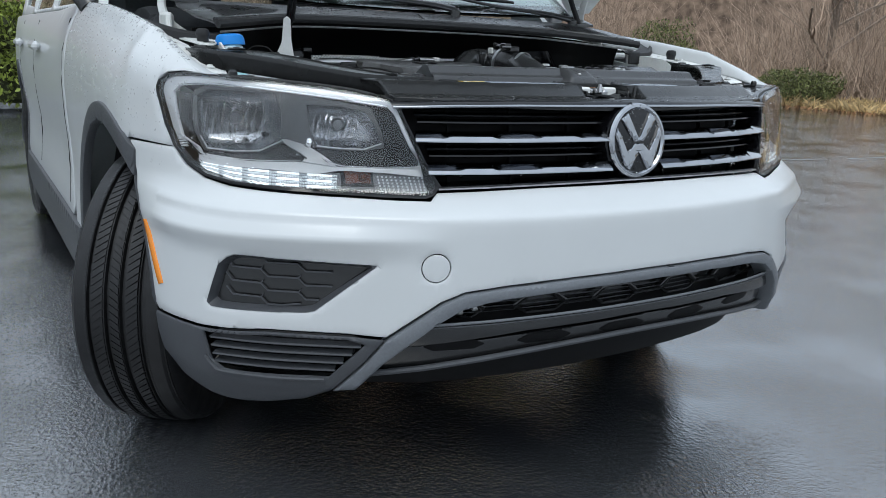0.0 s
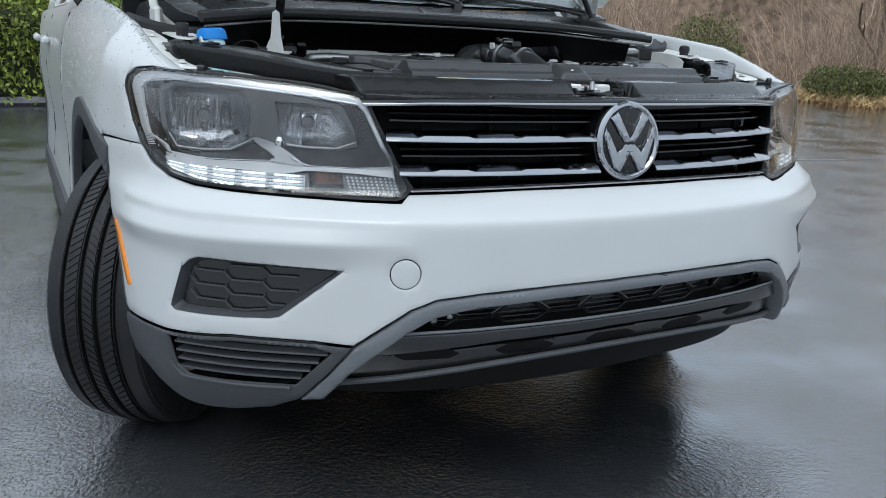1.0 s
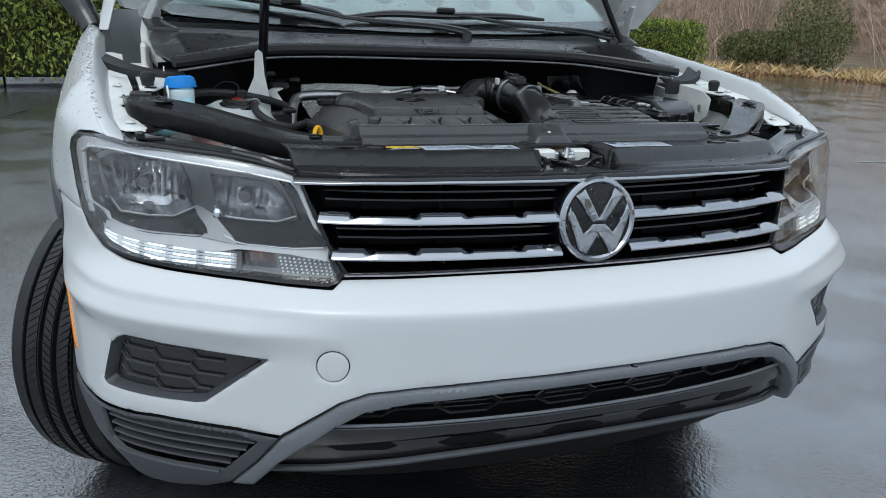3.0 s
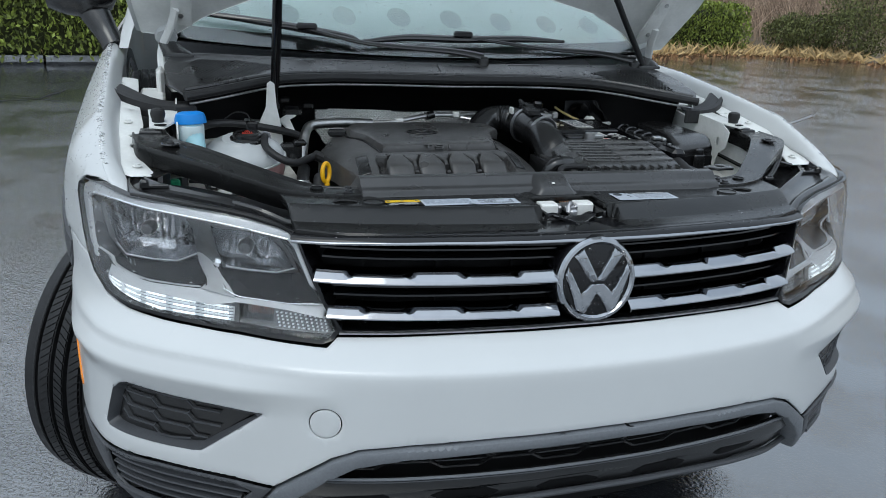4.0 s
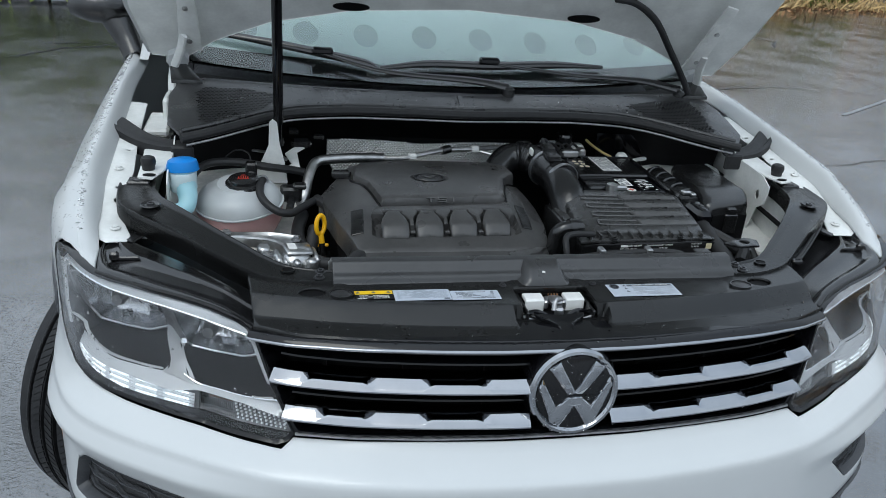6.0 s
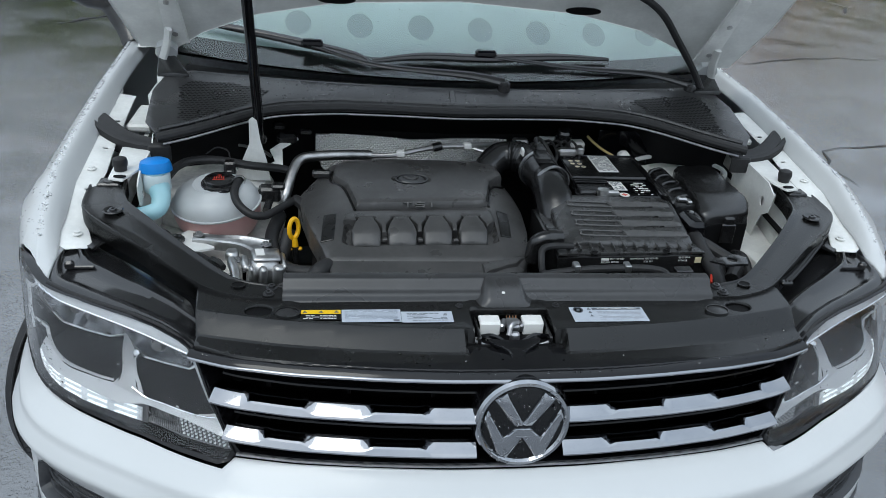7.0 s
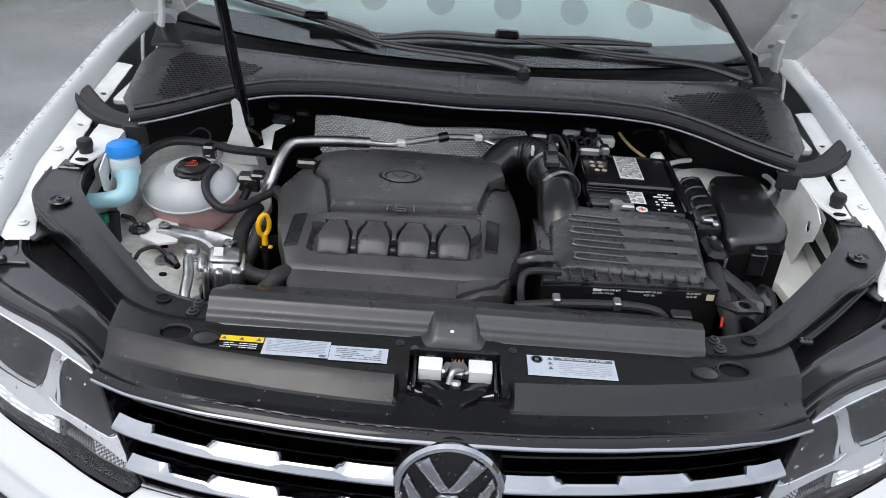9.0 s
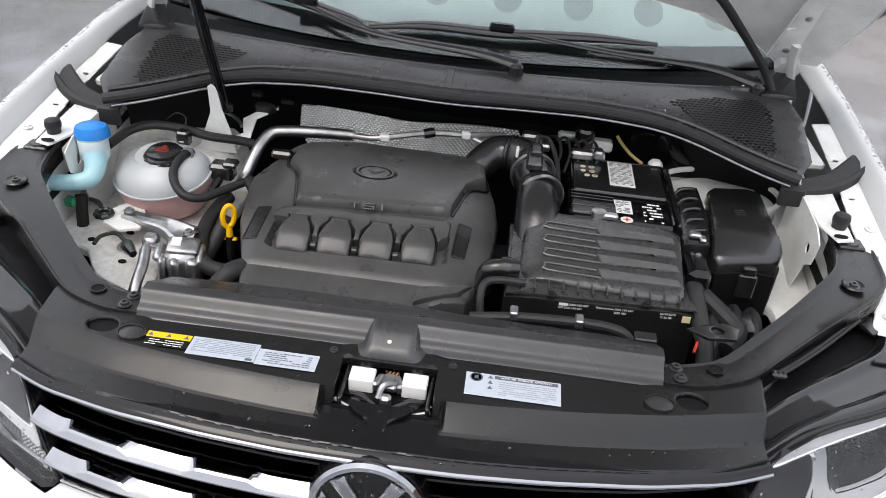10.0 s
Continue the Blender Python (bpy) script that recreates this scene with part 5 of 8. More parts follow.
# latch in its pit
latch = part("bonnet_latch", box(-0.001, 0.135, 0.868, 0.15, 0.085, 0.05, 0.004), DARK, car, "bonnet latch with two white plates and a steel hook")
for x in (-0.038, 0.038):
    part("plate", join(box(x, 0.154, 0.9125, 0.036, 0.024, 0.008, 0.0015), box(x, 0.1415, 0.9025, 0.036, 0.005, 0.024, 0.0015)), WHITE_CARD, latch, "white latch plate")
    bolt(x * 1.05, 0.126, 0.886, 0.009, latch, STEEL), bolt(x, 0.170, 0.905, 0.007, latch, STEEL)
    part("side_cheek", box(x * 1.62, 0.137, 0.896, 0.006, 0.070, 0.030, 0.002), PLASTIC, latch)
    part("lever", tube([(x * 1.5, 0.128, 0.896), (x * 1.0, 0.124, 0.899), (x * 0.5, 0.118, 0.893), (0.0, 0.110, 0.886)], [0.004, 0.006, 0.006, 0.005], 8), GLOSS, latch)
    part("wire_end", tube([(x * 1.5, 0.140, 0.885), (x * 1.66, 0.128, 0.893), (x * 1.72, 0.120, 0.900)], 0.0016, 6), STEEL, latch)
    part("jaw", box(x * 0.38, 0.150, 0.905, 0.010, 0.026, 0.016, 0.003, Euler((0, 0, radians(18 if x > 0 else -18))).to_matrix().to_4x4()), STEEL, latch)
part("hook", tube([(-0.010, 0.118, 0.905), (-0.004, 0.128, 0.920), (0.008, 0.140, 0.916), (0.010, 0.155, 0.905)], 0.0045, 8), STEEL, latch)
part("striker_cup", join(box(0.002, 0.148, 0.908, 0.022, 0.03, 0.012, 0.003), box(0.001, 0.118, 0.897, 0.016, 0.014, 0.03, 0.004)), STEEL, latch)
part("spring", tube([(0.004 + 0.004 * math.cos(a * 1.3), 0.160, 0.911 + 0.004 * math.sin(a * 1.3)) if a < 0 else (-0.006 + 0.0022 * a, 0.163 + 0.004 * math.sin(a * 2.5), 0.911 + 0.004 * math.cos(a * 2.5)) for a in np.linspace(0, 9, 40)], 0.0012, 6, 2), mat("copper_spring", (0.42, 0.22, 0.12), 0.4, 0.8), latch)
part("release_cable", tube([(-0.07, 0.112, 0.900), (-0.05, 0.108, 0.892), (-0.02, 0.108, 0.888), (0.01, 0.100, 0.880), (0.04, 0.108, 0.890), (0.066, 0.11, 0.898)], 0.003, 8), STEEL, latch)
spout = []
for y, w, z, deep in ((0.108, 0.046, 0.906, 0.004), (0.098, 0.043, 0.9055, 0.006), (0.090, 0.034, 0.9045, 0.008), (0.082, 0.022, 0.903, 0.007), (0.074, 0.014, 0.901, 0.005), (0.064, 0.012, 0.899, 0.004), (0.058, 0.0115, 0.8965, 0.003)):
    spout.append([(-0.003 + w * u, y, z - deep * (1 - abs(u) ** 1.5)) for u in np.linspace(-1, 1, 13)])
part("drip_spout", quilt(spout, (0, 0, -0.004)), GLOSS, latch, "glossy black drip spout under the latch", 50)

# printed stickers


def sticker(x, y, sx, sy, z, material, label, name="sticker"):
    t = part(name, box(x, y, z, sx, sy, 0.0008, 0.0003), material, car, label, 0)
    return t


def bars(x, y, sx, sy, z, rows, seed, parent, material, fill=0.9, thick=0.35):
    rr = random.Random(seed)
    shapes = []
    for j in range(rows):
        yy = y + sy / 2 - sy * (j + 0.5) / rows
        k = x - sx / 2
        while k < x + sx / 2 - 0.003:
            w = min(rr.uniform(0.003, 0.011), x + sx / 2 - k)
            if rr.random() < fill:
                shapes.append(box(k + w / 2, yy, z, w * 0.86, sy / rows * thick, 0.0003, 0.0001))
            k += w
    tagged(part("print", join(*shapes), material, parent, "", 0), kind="stuff")


SZ = 0.9235
st = sticker(-0.325, 0.158, 0.067, 0.030, SZ - 0.0002, DARK, "black and yellow warning sticker")
part("yellow_band", box(-0.326, 0.1665, SZ + 0.0006, 0.066, 0.0125, 0.0006, 0.0002), LABEL_YELLOW, st)
for x in (-0.353, -0.326, -0.300):
    part("sign", ([(x - 0.004, 0.163, SZ + 0.0012), (x + 0.004, 0.163, SZ + 0.0012), (x, 0.1705, SZ + 0.0012)], [(0, 1, 2)]), LABEL_INK, st, "", 0)
bars(-0.328, 0.1505, 0.056, 0.014, SZ + 0.0006, 3, 1, st, LABEL_WHITE, 0.75)
st = sticker(-0.2415, 0.1545, 0.100, 0.039, SZ, LABEL, "pale blue-white sticker with small print")
bars(-0.2415, 0.157, 0.090, 0.030, SZ + 0.0006, 8, 2, st, mat("faint_print", (0.25, 0.28, 0.33), 0.5), 0.92, 0.45)
part("book_sign", box(-0.2, 0.139, SZ + 0.0006, 0.010, 0.005, 0.0003), LABEL_INK, st)
st = sticker(-0.1470, 0.1495, 0.088, 0.034, SZ, LABEL, "pale blue-white sticker with small print")
bars(-0.147, 0.149, 0.070, 0.026, SZ + 0.0006, 6, 3, st, LABEL_INK, 0.8, 0.4)
st = sticker(0.1755, 0.154, 0.135, 0.047, SZ, LABEL, "white warning sticker with signs and print")
part("heading", box(0.194, 0.1715, SZ + 0.0006, 0.090, 0.0066, 0.0003, 0.0001), LABEL_INK, st)
words("ACHTUNG  WARNING  ATTENTION", 0.0044, LABEL_WHITE, st, Matrix.Translation((0.194, 0.1714, SZ + 0.0012)))
part("sign_ring", lathe([(0.0072, 0), (0.0092, 0), (0.0092, 0.0003), (0.0072, 0.0003), (0.0072, 0)], Matrix.Translation((0.123, 0.168, SZ + 0.0006)), 24), LABEL_INK, st)
part("sign_mark", box(0.123, 0.168, SZ + 0.0006, 0.006, 0.007, 0.0003), LABEL_INK, st)
for y in (0.171, 0.160, 0.149):
    part("sign", ([(0.139, y - 0.003, SZ + 0.0008), (0.147, y - 0.003, SZ + 0.0008), (0.143, y + 0.004, SZ + 0.0008)], [(0, 1, 2)]), LABEL_INK, st, "", 0)
bars(0.196, 0.150, 0.082, 0.030, SZ + 0.0006, 7, 4, st, mat("grey_print", (0.30, 0.32, 0.36), 0.5), 0.9, 0.4)

# slanted arms from the front panel back to the fenders
arm_z = lambda x, y: 0.929 + 0.038 * (lambda k: k * k * (3 - 2 * k))(max(0.0, min(1.0, (y - 0.19) / 0.31)))
for s in (-1, 1):
    outer = glide([Vector((x, y, 0)) for x, y in ((0.803, 0.625), (0.800, 0.560), (0.788, 0.492), (0.745, 0.435), (0.66, 0.362), (0.59, 0.298), (0.52, 0.236), (0.448, 0.207), (0.392, 0.204))], 5)
    inner = glide([Vector((x, y, 0)) for x, y in ((0.738, 0.640), (0.730, 0.585), (0.716, 0.535), (0.690, 0.492), (0.62, 0.408), (0.550, 0.335), (0.482, 0.270), (0.432, 0.250), (0.392, 0.243))], 5)
    sheet = []
    for k, up in ((-0.02, -0.035), (-0.02, -0.004), (0.0, 0.0), (0.05, 0.0), (0.085, -0.0022), (0.3, -0.0018), (0.5, -0.0012), (0.7, -0.0018), (0.915, -0.0022), (0.95, 0.0), (1.0, 0.0), (1.02, -0.004), (1.02, -0.035)):
        row = []
        for a, b in zip(outer, inner):
            p = a.lerp(b, k)
            row.append((s * p.x, p.y, arm_z(p.x, p.y) + up))
        sheet.append(row)
    arm = part("bay_arm", quilt(sheet, (0, 0, -0.004)), PANEL, car, "black steel arm from front panel to fender", 50)
    # no real hole: a black disc in a rim gives its darkness
    part("arm_hole", plate(ring(s * 0.47, 0.244, 0.011, 18, 0.009), arm_z(0.47, 0.244) + 0.0006, 0.003, 0, 0.02), DARK, arm)
    part("hole_rim", lathe([(0.0105, 0), (0.0128, 0), (0.0128, 0.002), (0.0105, 0.002), (0.0105, 0)], Matrix.Translation((s * 0.47, 0.244, arm_z(0.47, 0.244) - 0.0002)) @ Matrix.Diagonal((1, 0.85, 1, 1)), 22), PANEL, arm)
    ring_ = lathe([(0.0, 0), (0.017, 0), (0.0195, 0.003), (0.017, 0.005), (0.011, 0.002), (0.0, 0.002)], Matrix.Translation((s * 0.726, 0.470, 0.9665)), 24)
    part("bush", ring_, PLASTIC, arm)
    bolt(s * 0.726, 0.470, 0.967, 0.007, arm, DULL)
    bolt(s * 0.412, 0.240, 0.929, 0.0065, arm, DULL), bolt(s * 0.416, 0.218, 0.929, 0.0065, arm, DULL)
    part("rear_pad", join(box(s * 0.766, 0.615, 0.966, 0.046, 0.036, 0.008, 0.003), lathe([(0, 0), (0.013, 0), (0.012, 0.004), (0.006, 0.005), (0, 0.003)], Matrix.Translation((s * 0.766, 0.612, 0.969)), 18)), PLASTIC, arm)
    # bump stop on its white bracket
    br = part("stop_bracket", join(plate([(s * x, y) for x, y in ((0.768, 0.610), (0.738, 0.602), (0.716, 0.655), (0.712, 0.70), (0.712, 0.80), (0.776, 0.83), (0.770, 0.70))], lambda x, y: 0.979 + 0.06 * (y - 0.62), 0.005, 0.002, 0.03), shell([[(0.700, 0.985), (0.640, 0.980), (0.604, 0.962), (0.612, 0.915), (0.640, 0.897), (0.652, 0.830), (0.70, 0.80), (0.81, 0.82), (0.81, 1.008), (0.792, 1.010), (0.775, 0.988)], ring(0.648, 0.930, 0.009, 14, 0.012)], lambda u, v, h: (s * (0.713 - 0.10 * max(0.0, 0.90 - v) + h), u, v), 0.004, 0.03, 0.002)), WHITE_IN, car, "white sheet steel bracket with a rubber stop", 40)
    part("bump_stop", lathe([(0, 0), (0.013, 0), (0.0135, 0.008), (0.0150, 0.011), (0.0160, 0.018), (0.0140, 0.026), (0.008, 0.029), (0, 0.0295)], Matrix.Translation((s * 0.750, 0.648, 0.981)), 18), RUBBER, br)
    # the slot's shade is a flat black oval on the bracket
    part("slot", plate(ring(s * 0.745, 0.614, 0.013, 14, 0.006), 0.9815, 0.002, 0, 0.05), DARK, br)
    # rubber end of the cowl seal, over the flange
    ramp = glide([(s * 0.672, 0.772, 1.000), (s * 0.735, 0.784, 0.999), (s * 0.790, 0.812, 1.008), (s * 0.846, 0.866, 1.026)], 5)
    rows = []
    for off, up in ((-0.026, -0.030), (-0.024, -0.002), (-0.016, 0.002), (-0.010, -0.006), (0.004, -0.004), (0.016, 0.004), (0.022, 0.002)):
        row = []
        for i, p in enumerate(ramp):
            t = ramp[min(i + 1, len(ramp) - 1)] - ramp[max(i - 1, 0)]
            n_ = Vector((-t.y, t.x, 0)).normalized() * s
            row.append(p + n_ * off + Vector((0, 0, up)))
        rows.append(row)
    end = part("seal_end", quilt(rows, (0, 0, -0.004)), RUBBER, car, "grey-black rubber corner of the cowl seal", 30)
    part("foot", box(s * 0.690, 0.752, 0.980, 0.05, 0.010, 0.040, 0.004), RUBBER, end)
    part("apron", shell([[(0.52, 0.62), (0.52, 0.905), (0.62, 0.93), (1.0, 0.98), (1.0, 0.60)]], lambda y, z, h: (s * (0.755 + h), y, z), 0.01, 0.1), WHITE_IN, car, "white inner fender wall")
    # black sheet painted in for the shade down beside the fender
    part("fender_gap", plate([(s * x, y) for x, y in ((0.76, 0.48), (0.80, 0.48), (0.80, 1.05), (0.73, 1.05), (0.73, 0.50))], lambda x, y: 0.86 + 0.09 * (y - 0.35), 0.004, 0, 0.1), DARK, car)

    # added black plate: stands in for the shade between cover and arm
    part("lamp_carrier", plate([(s * x, y) for x, y in ((0.47, 0.20), (0.56, 0.235), (0.66, 0.315), (0.75, 0.40), (0.80, 0.44), (0.80, 0.52), (0.70, 0.52), (0.60, 0.42), (0.48, 0.30))], 0.872, 0.010, 0.003, 0.05), DARK, car, "dark plate added as shade under the headlamp cover")

# strut tower and white metalwork round the tank
tower = part("strut_tower", plate([(-0.745, 0.55), (-0.655, 0.53), (-0.60, 0.45), (-0.515, 0.415), (-0.485, 0.45), (-0.50, 0.56), (-0.44, 0.62), (-0.42, 0.80), (-0.45, 0.93), (-0.745, 0.93)], lambda x, y: 0.80 + 0.05 * max(0.0, (y - 0.75)) / 0.2, 0.02, 0.006, 0.03), PRIMER, car, "white strut tower with worn primer")
part("tower_dome", lathe([(0.155, -0.08), (0.15, -0.03), (0.135, -0.008), (0.10, 0.0), (0.0, 0.004)], Matrix.Translation((-0.60, 0.875, 0.885)), 36), PRIMER, tower)
# holes drawn by black discs that paint their shade on the metal
for x, y in ((-0.66, 0.56), (-0.57, 0.50), (-0.60, 0.60)):
    part("pressed_hole", plate(ring(x, y, 0.008, 12, 0.006), 0.8025, 0.002, 0, 0.05), DARK, tower)
bolt(-0.585, 0.545, 0.803, 0.010, tower, STEEL)
part("ring_clip", tube([(-0.639 + 0.014 * math.cos(a), 0.583 + 0.014 * math.sin(a), 0.850) for a in np.linspace(0, 2 * math.pi, 20)], 0.0055, 8, smooth=False, rings=0.25), PLASTIC, tower)
part("ring_tail", tube([(-0.648, 0.594, 0.850), (-0.665, 0.617, 0.852), (-0.69, 0.63, 0.85)], 0.0045, 8), RUBBER, tower)
part("green_plug", box(-0.721, 0.612, 0.85, 0.022, 0.02, 0.02, 0.004), GREEN, tower)
part("sensor", tube([(-0.552, 0.495, 0.845), (-0.54, 0.478, 0.848), (-0.525, 0.462, 0.848)], [0.011, 0.012, 0.007], 8, smooth=False), PLASTIC, tower, "black plug-in sensor")
part("sensor_wire", tube([(-0.56, 0.505, 0.845), (-0.585, 0.52, 0.85), (-0.61, 0.51, 0.846), (-0.615, 0.49, 0.84)], 0.004, 8), RUBBER, tower)
towerR = part("strut_tower", plate([(0.745, 0.43), (0.668, 0.42), (0.655, 0.58), (0.56, 0.66), (0.46, 0.80), (0.47, 0.96), (0.745, 0.96)], lambda x, y: 0.83 + 0.06 * max(0.0, (y - 0.62)) / 0.3, 0.02, 0.006, 0.05), WHITE_IN, car, "white strut tower beside the fuse box")
part("tower_ring", tube([(0.585 + 0.125 * math.cos(a), 0.865 + 0.095 * math.sin(a), 0.922) for a in np.linspace(0, 2 * math.pi, 30)], 0.006, 8, smooth=False), WHITE_IN, towerR)
part("tower_dome", lathe([(0.13, -0.10), (0.122, -0.01), (0.10, 0.0), (0.0, 0.0)], Matrix.Translation((0.585, 0.865, 0.910)) @ Matrix.Diagonal((1, 0.76, 1, 1)), 30), WHITE_IN, towerR)
part("tower_ring", tube([(-0.60 + 0.150 * math.cos(a), 0.845 + 0.120 * math.sin(a), 0.93) for a in np.linspace(0.3, 2.7, 16)], 0.004, 6, smooth=False), SILVER, tower)

# coolant tank
TK = pose(-0.566, 0.706, 0.880, 10, -4, 0)
upper = lathe([(0.0866, 0.008), (0.085, 0.016), (0.077, 0.032), (0.060, 0.045), (0.044, 0.050), (0.040, 0.056), (0.0, 0.056)], TK @ Matrix.Diagonal((1.12, 1.02, 1, 1)), 40)
lower = lathe([(0.0, -0.085), (0.045, -0.080), (0.072, -0.060), (0.083, -0.036), (0.0866, -0.0125), (0.0870, 0.000), (0.0866, 0.0078)], TK @ Matrix.Diagonal((1.12, 1.02, 1, 1)), 40)
tank = part("coolant_tank", upper, TANK, car, "milky plastic coolant tank, pink fluid below", 40)
part("fluid_half", lower, COOLANT, tank, "pink coolant behind milky plastic", 40)
part("tank_seam", lathe([(0.0860, 0.006), (0.0900, 0.0065), (0.0900, 0.0095), (0.0860, 0.010)], TK @ Matrix.Diagonal((1.12, 1.02, 1, 1)), 40), TANK, tank)
CAP = pose(-0.556, 0.700, 0.930, 4, -3, 20)
cap = part("tank_cap", lathe([(0, -0.008), (0.041, -0.008), (0.042, 0.0), (0.040, 0.006), (0.034, 0.008), (0.033, 0.014), (0.028, 0.017), (0, 0.0175)], CAP, 32), PLASTIC, car, "black coolant cap with a red sign")
for i in range(14):
    a = 2 * math.pi * i / 14
    part("grip", moved(box(0.0405 * math.cos(a), 0.0405 * math.sin(a), -0.001, 0.0035, 0.008, 0.010, 0.0012, Euler((0, 0, a)).to_matrix().to_4x4()), CAP), PLASTIC, cap)
for x, y, w, h in ((-0.010, -0.003, 0.002, 0.010), (-0.005, -0.001, 0.002, 0.012), (0.0, 0.0, 0.002, 0.012), (0.005, -0.001, 0.002, 0.012), (0.010, -0.003, 0.002, 0.010), (0.0, -0.011, 0.026, 0.002), (0.0, 0.010, 0.008, 0.003)):
    part("sign", moved(box(x, y, 0.0178, w, h, 0.0006, 0.0002), CAP @ Euler((0, 0, radians(-20))).to_matrix().to_4x4()), RED, cap)
part("tank_print", moved(box(-0.012, -0.075, 0.028, 0.018, 0.002, 0.008, 0.0005), TK), LAMP_GREY, tank)
part("tank_hose", tube([(-0.512, 0.730, 0.930), (-0.518, 0.690, 0.936), (-0.520, 0.655, 0.925), (-0.506, 0.625, 0.912), (-0.480, 0.606, 0.900), (-0.452, 0.618, 0.892), (-0.425, 0.665, 0.888), (-0.392, 0.722, 0.885)], 0.0088, 12), RUBBER, car, "black rubber coolant hose")
part("hose_clamp", lathe([(0.0112, -0.006), (0.013, -0.006), (0.013, 0.006), (0.0112, 0.006), (0.0112, -0.006)], pose(-0.514, 0.712, 0.934, 80, 0, 0), 16), STEEL, car)
part("vent_hose", tube([(-0.672, 0.70, 0.94), (-0.655, 0.757, 0.948), (-0.624, 0.792, 0.950), (-0.566, 0.800, 0.948), (-0.499, 0.797, 0.938), (-0.438, 0.829, 0.920), (-0.40, 0.845, 0.905)], 0.0095, 10), RUBBER, car, "black rubber hose behind the tank")
part("level_plug", join(box(-0.540, 0.764, 0.944, 0.026, 0.026, 0.034, 0.004), box(-0.540, 0.752, 0.936, 0.014, 0.01, 0.014, 0.002)), PLASTIC, car, "black level sensor plug")
part("plug_wire", tube([(-0.540, 0.772, 0.958), (-0.548, 0.80, 0.972), (-0.575, 0.82, 0.972), (-0.60, 0.82, 0.955)], 0.0018, 6), RUBBER, car)

# washer filler
filler = part("washer_filler", tube([(-0.682, 0.662, 0.972), (-0.678, 0.655, 0.945), (-0.672, 0.636, 0.918), (-0.680, 0.617, 0.902), (-0.715, 0.606, 0.896), (-0.765, 0.600, 0.893)], [0.026, 0.024, 0.020, 0.018, 0.0165, 0.0165], 16), WASHER, car, "pale blue translucent washer filler neck", 50)
part("filler_neck", lathe([(0.027, 0.0), (0.029, 0.004), (0.029, 0.040), (0.027, 0.044), (0.0, 0.044)], pose(-0.682, 0.664, 0.930, 4, 0, 0), 24), NECK, filler)
part("blue_cap", lathe([(0.0, 0.022), (0.022, 0.021), (0.029, 0.017), (0.032, 0.008), (0.033, -0.004), (0.0, -0.004)], pose(-0.682, 0.664, 0.979, -4, -3, 0) @ Matrix.Diagonal((1.05, 0.92, 1, 1)), 28), BLUE, filler, "bright blue flip cap", 40)
part("filler_pipe", tube([(-0.705, 0.625, 0.86), (-0.703, 0.61, 0.80), (-0.70, 0.60, 0.70)], 0.012, 10), RUBBER, car)

# white strut bracket by the prop
prop_foot = part("prop_bracket", shell([[(-0.555, 0.885), (-0.535, 0.90), (-0.50, 0.985), (-0.498, 1.045), (-0.490, 1.052), (-0.480, 1.045), (-0.474, 0.99), (-0.462, 0.94), (-0.455, 0.885)]], lambda x, z, h: (x, 0.832 - 0.18 * (z - 0.93) + h, z), 0.005, 0.02, 0.002), WHITE_IN, car, "white steel bracket at the foot of the strut", 40)
part("side_tab", plate([(-0.47, 0.83), (-0.445, 0.855), (-0.46, 0.90), (-0.40, 0.968), (-0.392, 0.945), (-0.43, 0.905), (-0.425, 0.84)], lambda x, y: 0.925 + 0.28 * (y - 0.84), 0.004, 0.002, 0.02), WHITE_IN, prop_foot)
part("ball_joint", lathe([(0, -0.012), (0.011, -0.008), (0.013, 0.0), (0.011, 0.010), (0, 0.014)], Matrix.Translation((-0.4745, 0.848, 0.985)), 14), PLASTIC, prop_foot)
part("brake_unit", join(box(-0.42, 0.945, 0.955, 0.05, 0.04, 0.03, 0.008), box(-0.375, 0.96, 0.968, 0.03, 0.02, 0.016, 0.004), box(-0.44, 0.95, 0.985, 0.03, 0.03, 0.02, 0.006)), PLASTIC, car, "black brake fluid unit in the shade")

# engine cover
COVER_OUT = [(-0.386, 0.72), (-0.345, 0.775), (-0.335, 0.80), (-0.300, 0.842), (-0.20, 0.868), (-0.087, 0.874), (0.050, 0.856), (0.095, 0.80), (0.118, 0.73), (0.129, 0.66), (0.125, 0.575), (0.108, 0.477), (0.088, 0.432), (0.030, 0.405), (0.012, 0.345), (-0.15, 0.348), (-0.30, 0.362), (-0.318, 0.45), (-0.355, 0.56)]
TOP = [(-0.256, 0.594), (-0.276, 0.690), (-0.306, 0.735), (-0.302, 0.785), (-0.285, 0.815), (-0.19, 0.848), (0.045, 0.842), (0.088, 0.80), (0.094, 0.752), (0.060, 0.716), (0.036, 0.618), (0.022, 0.613)]


def shrunk(loop, d):
    a = np.asarray(dense(loop, 0.007))
    t = np.roll(a, -1, 0) - np.roll(a, 1, 0)
    t /= np.hypot(*t.T)[:, None]
    q = a + d * np.stack([t[:, 1], -t[:, 0]], 1)
    return [tuple(p) for p in q[inside(q, [loop])]] or [tuple(p) for p in a]


cover_marks = []
top_marks = [(-0.127 + k * 0.040 * math.cos(a), 0.713 + k * 0.025 * math.sin(a)) for k in (1.0, 1.15) for a in np.linspace(0, 6.2, 36)]


def step_in(x, y, loop, soft):
    d = float(to_edge([(x, y)], [loop])[0])
    return min(1.0, d / soft) if inside([(x, y)], [loop])[0] else 0.0


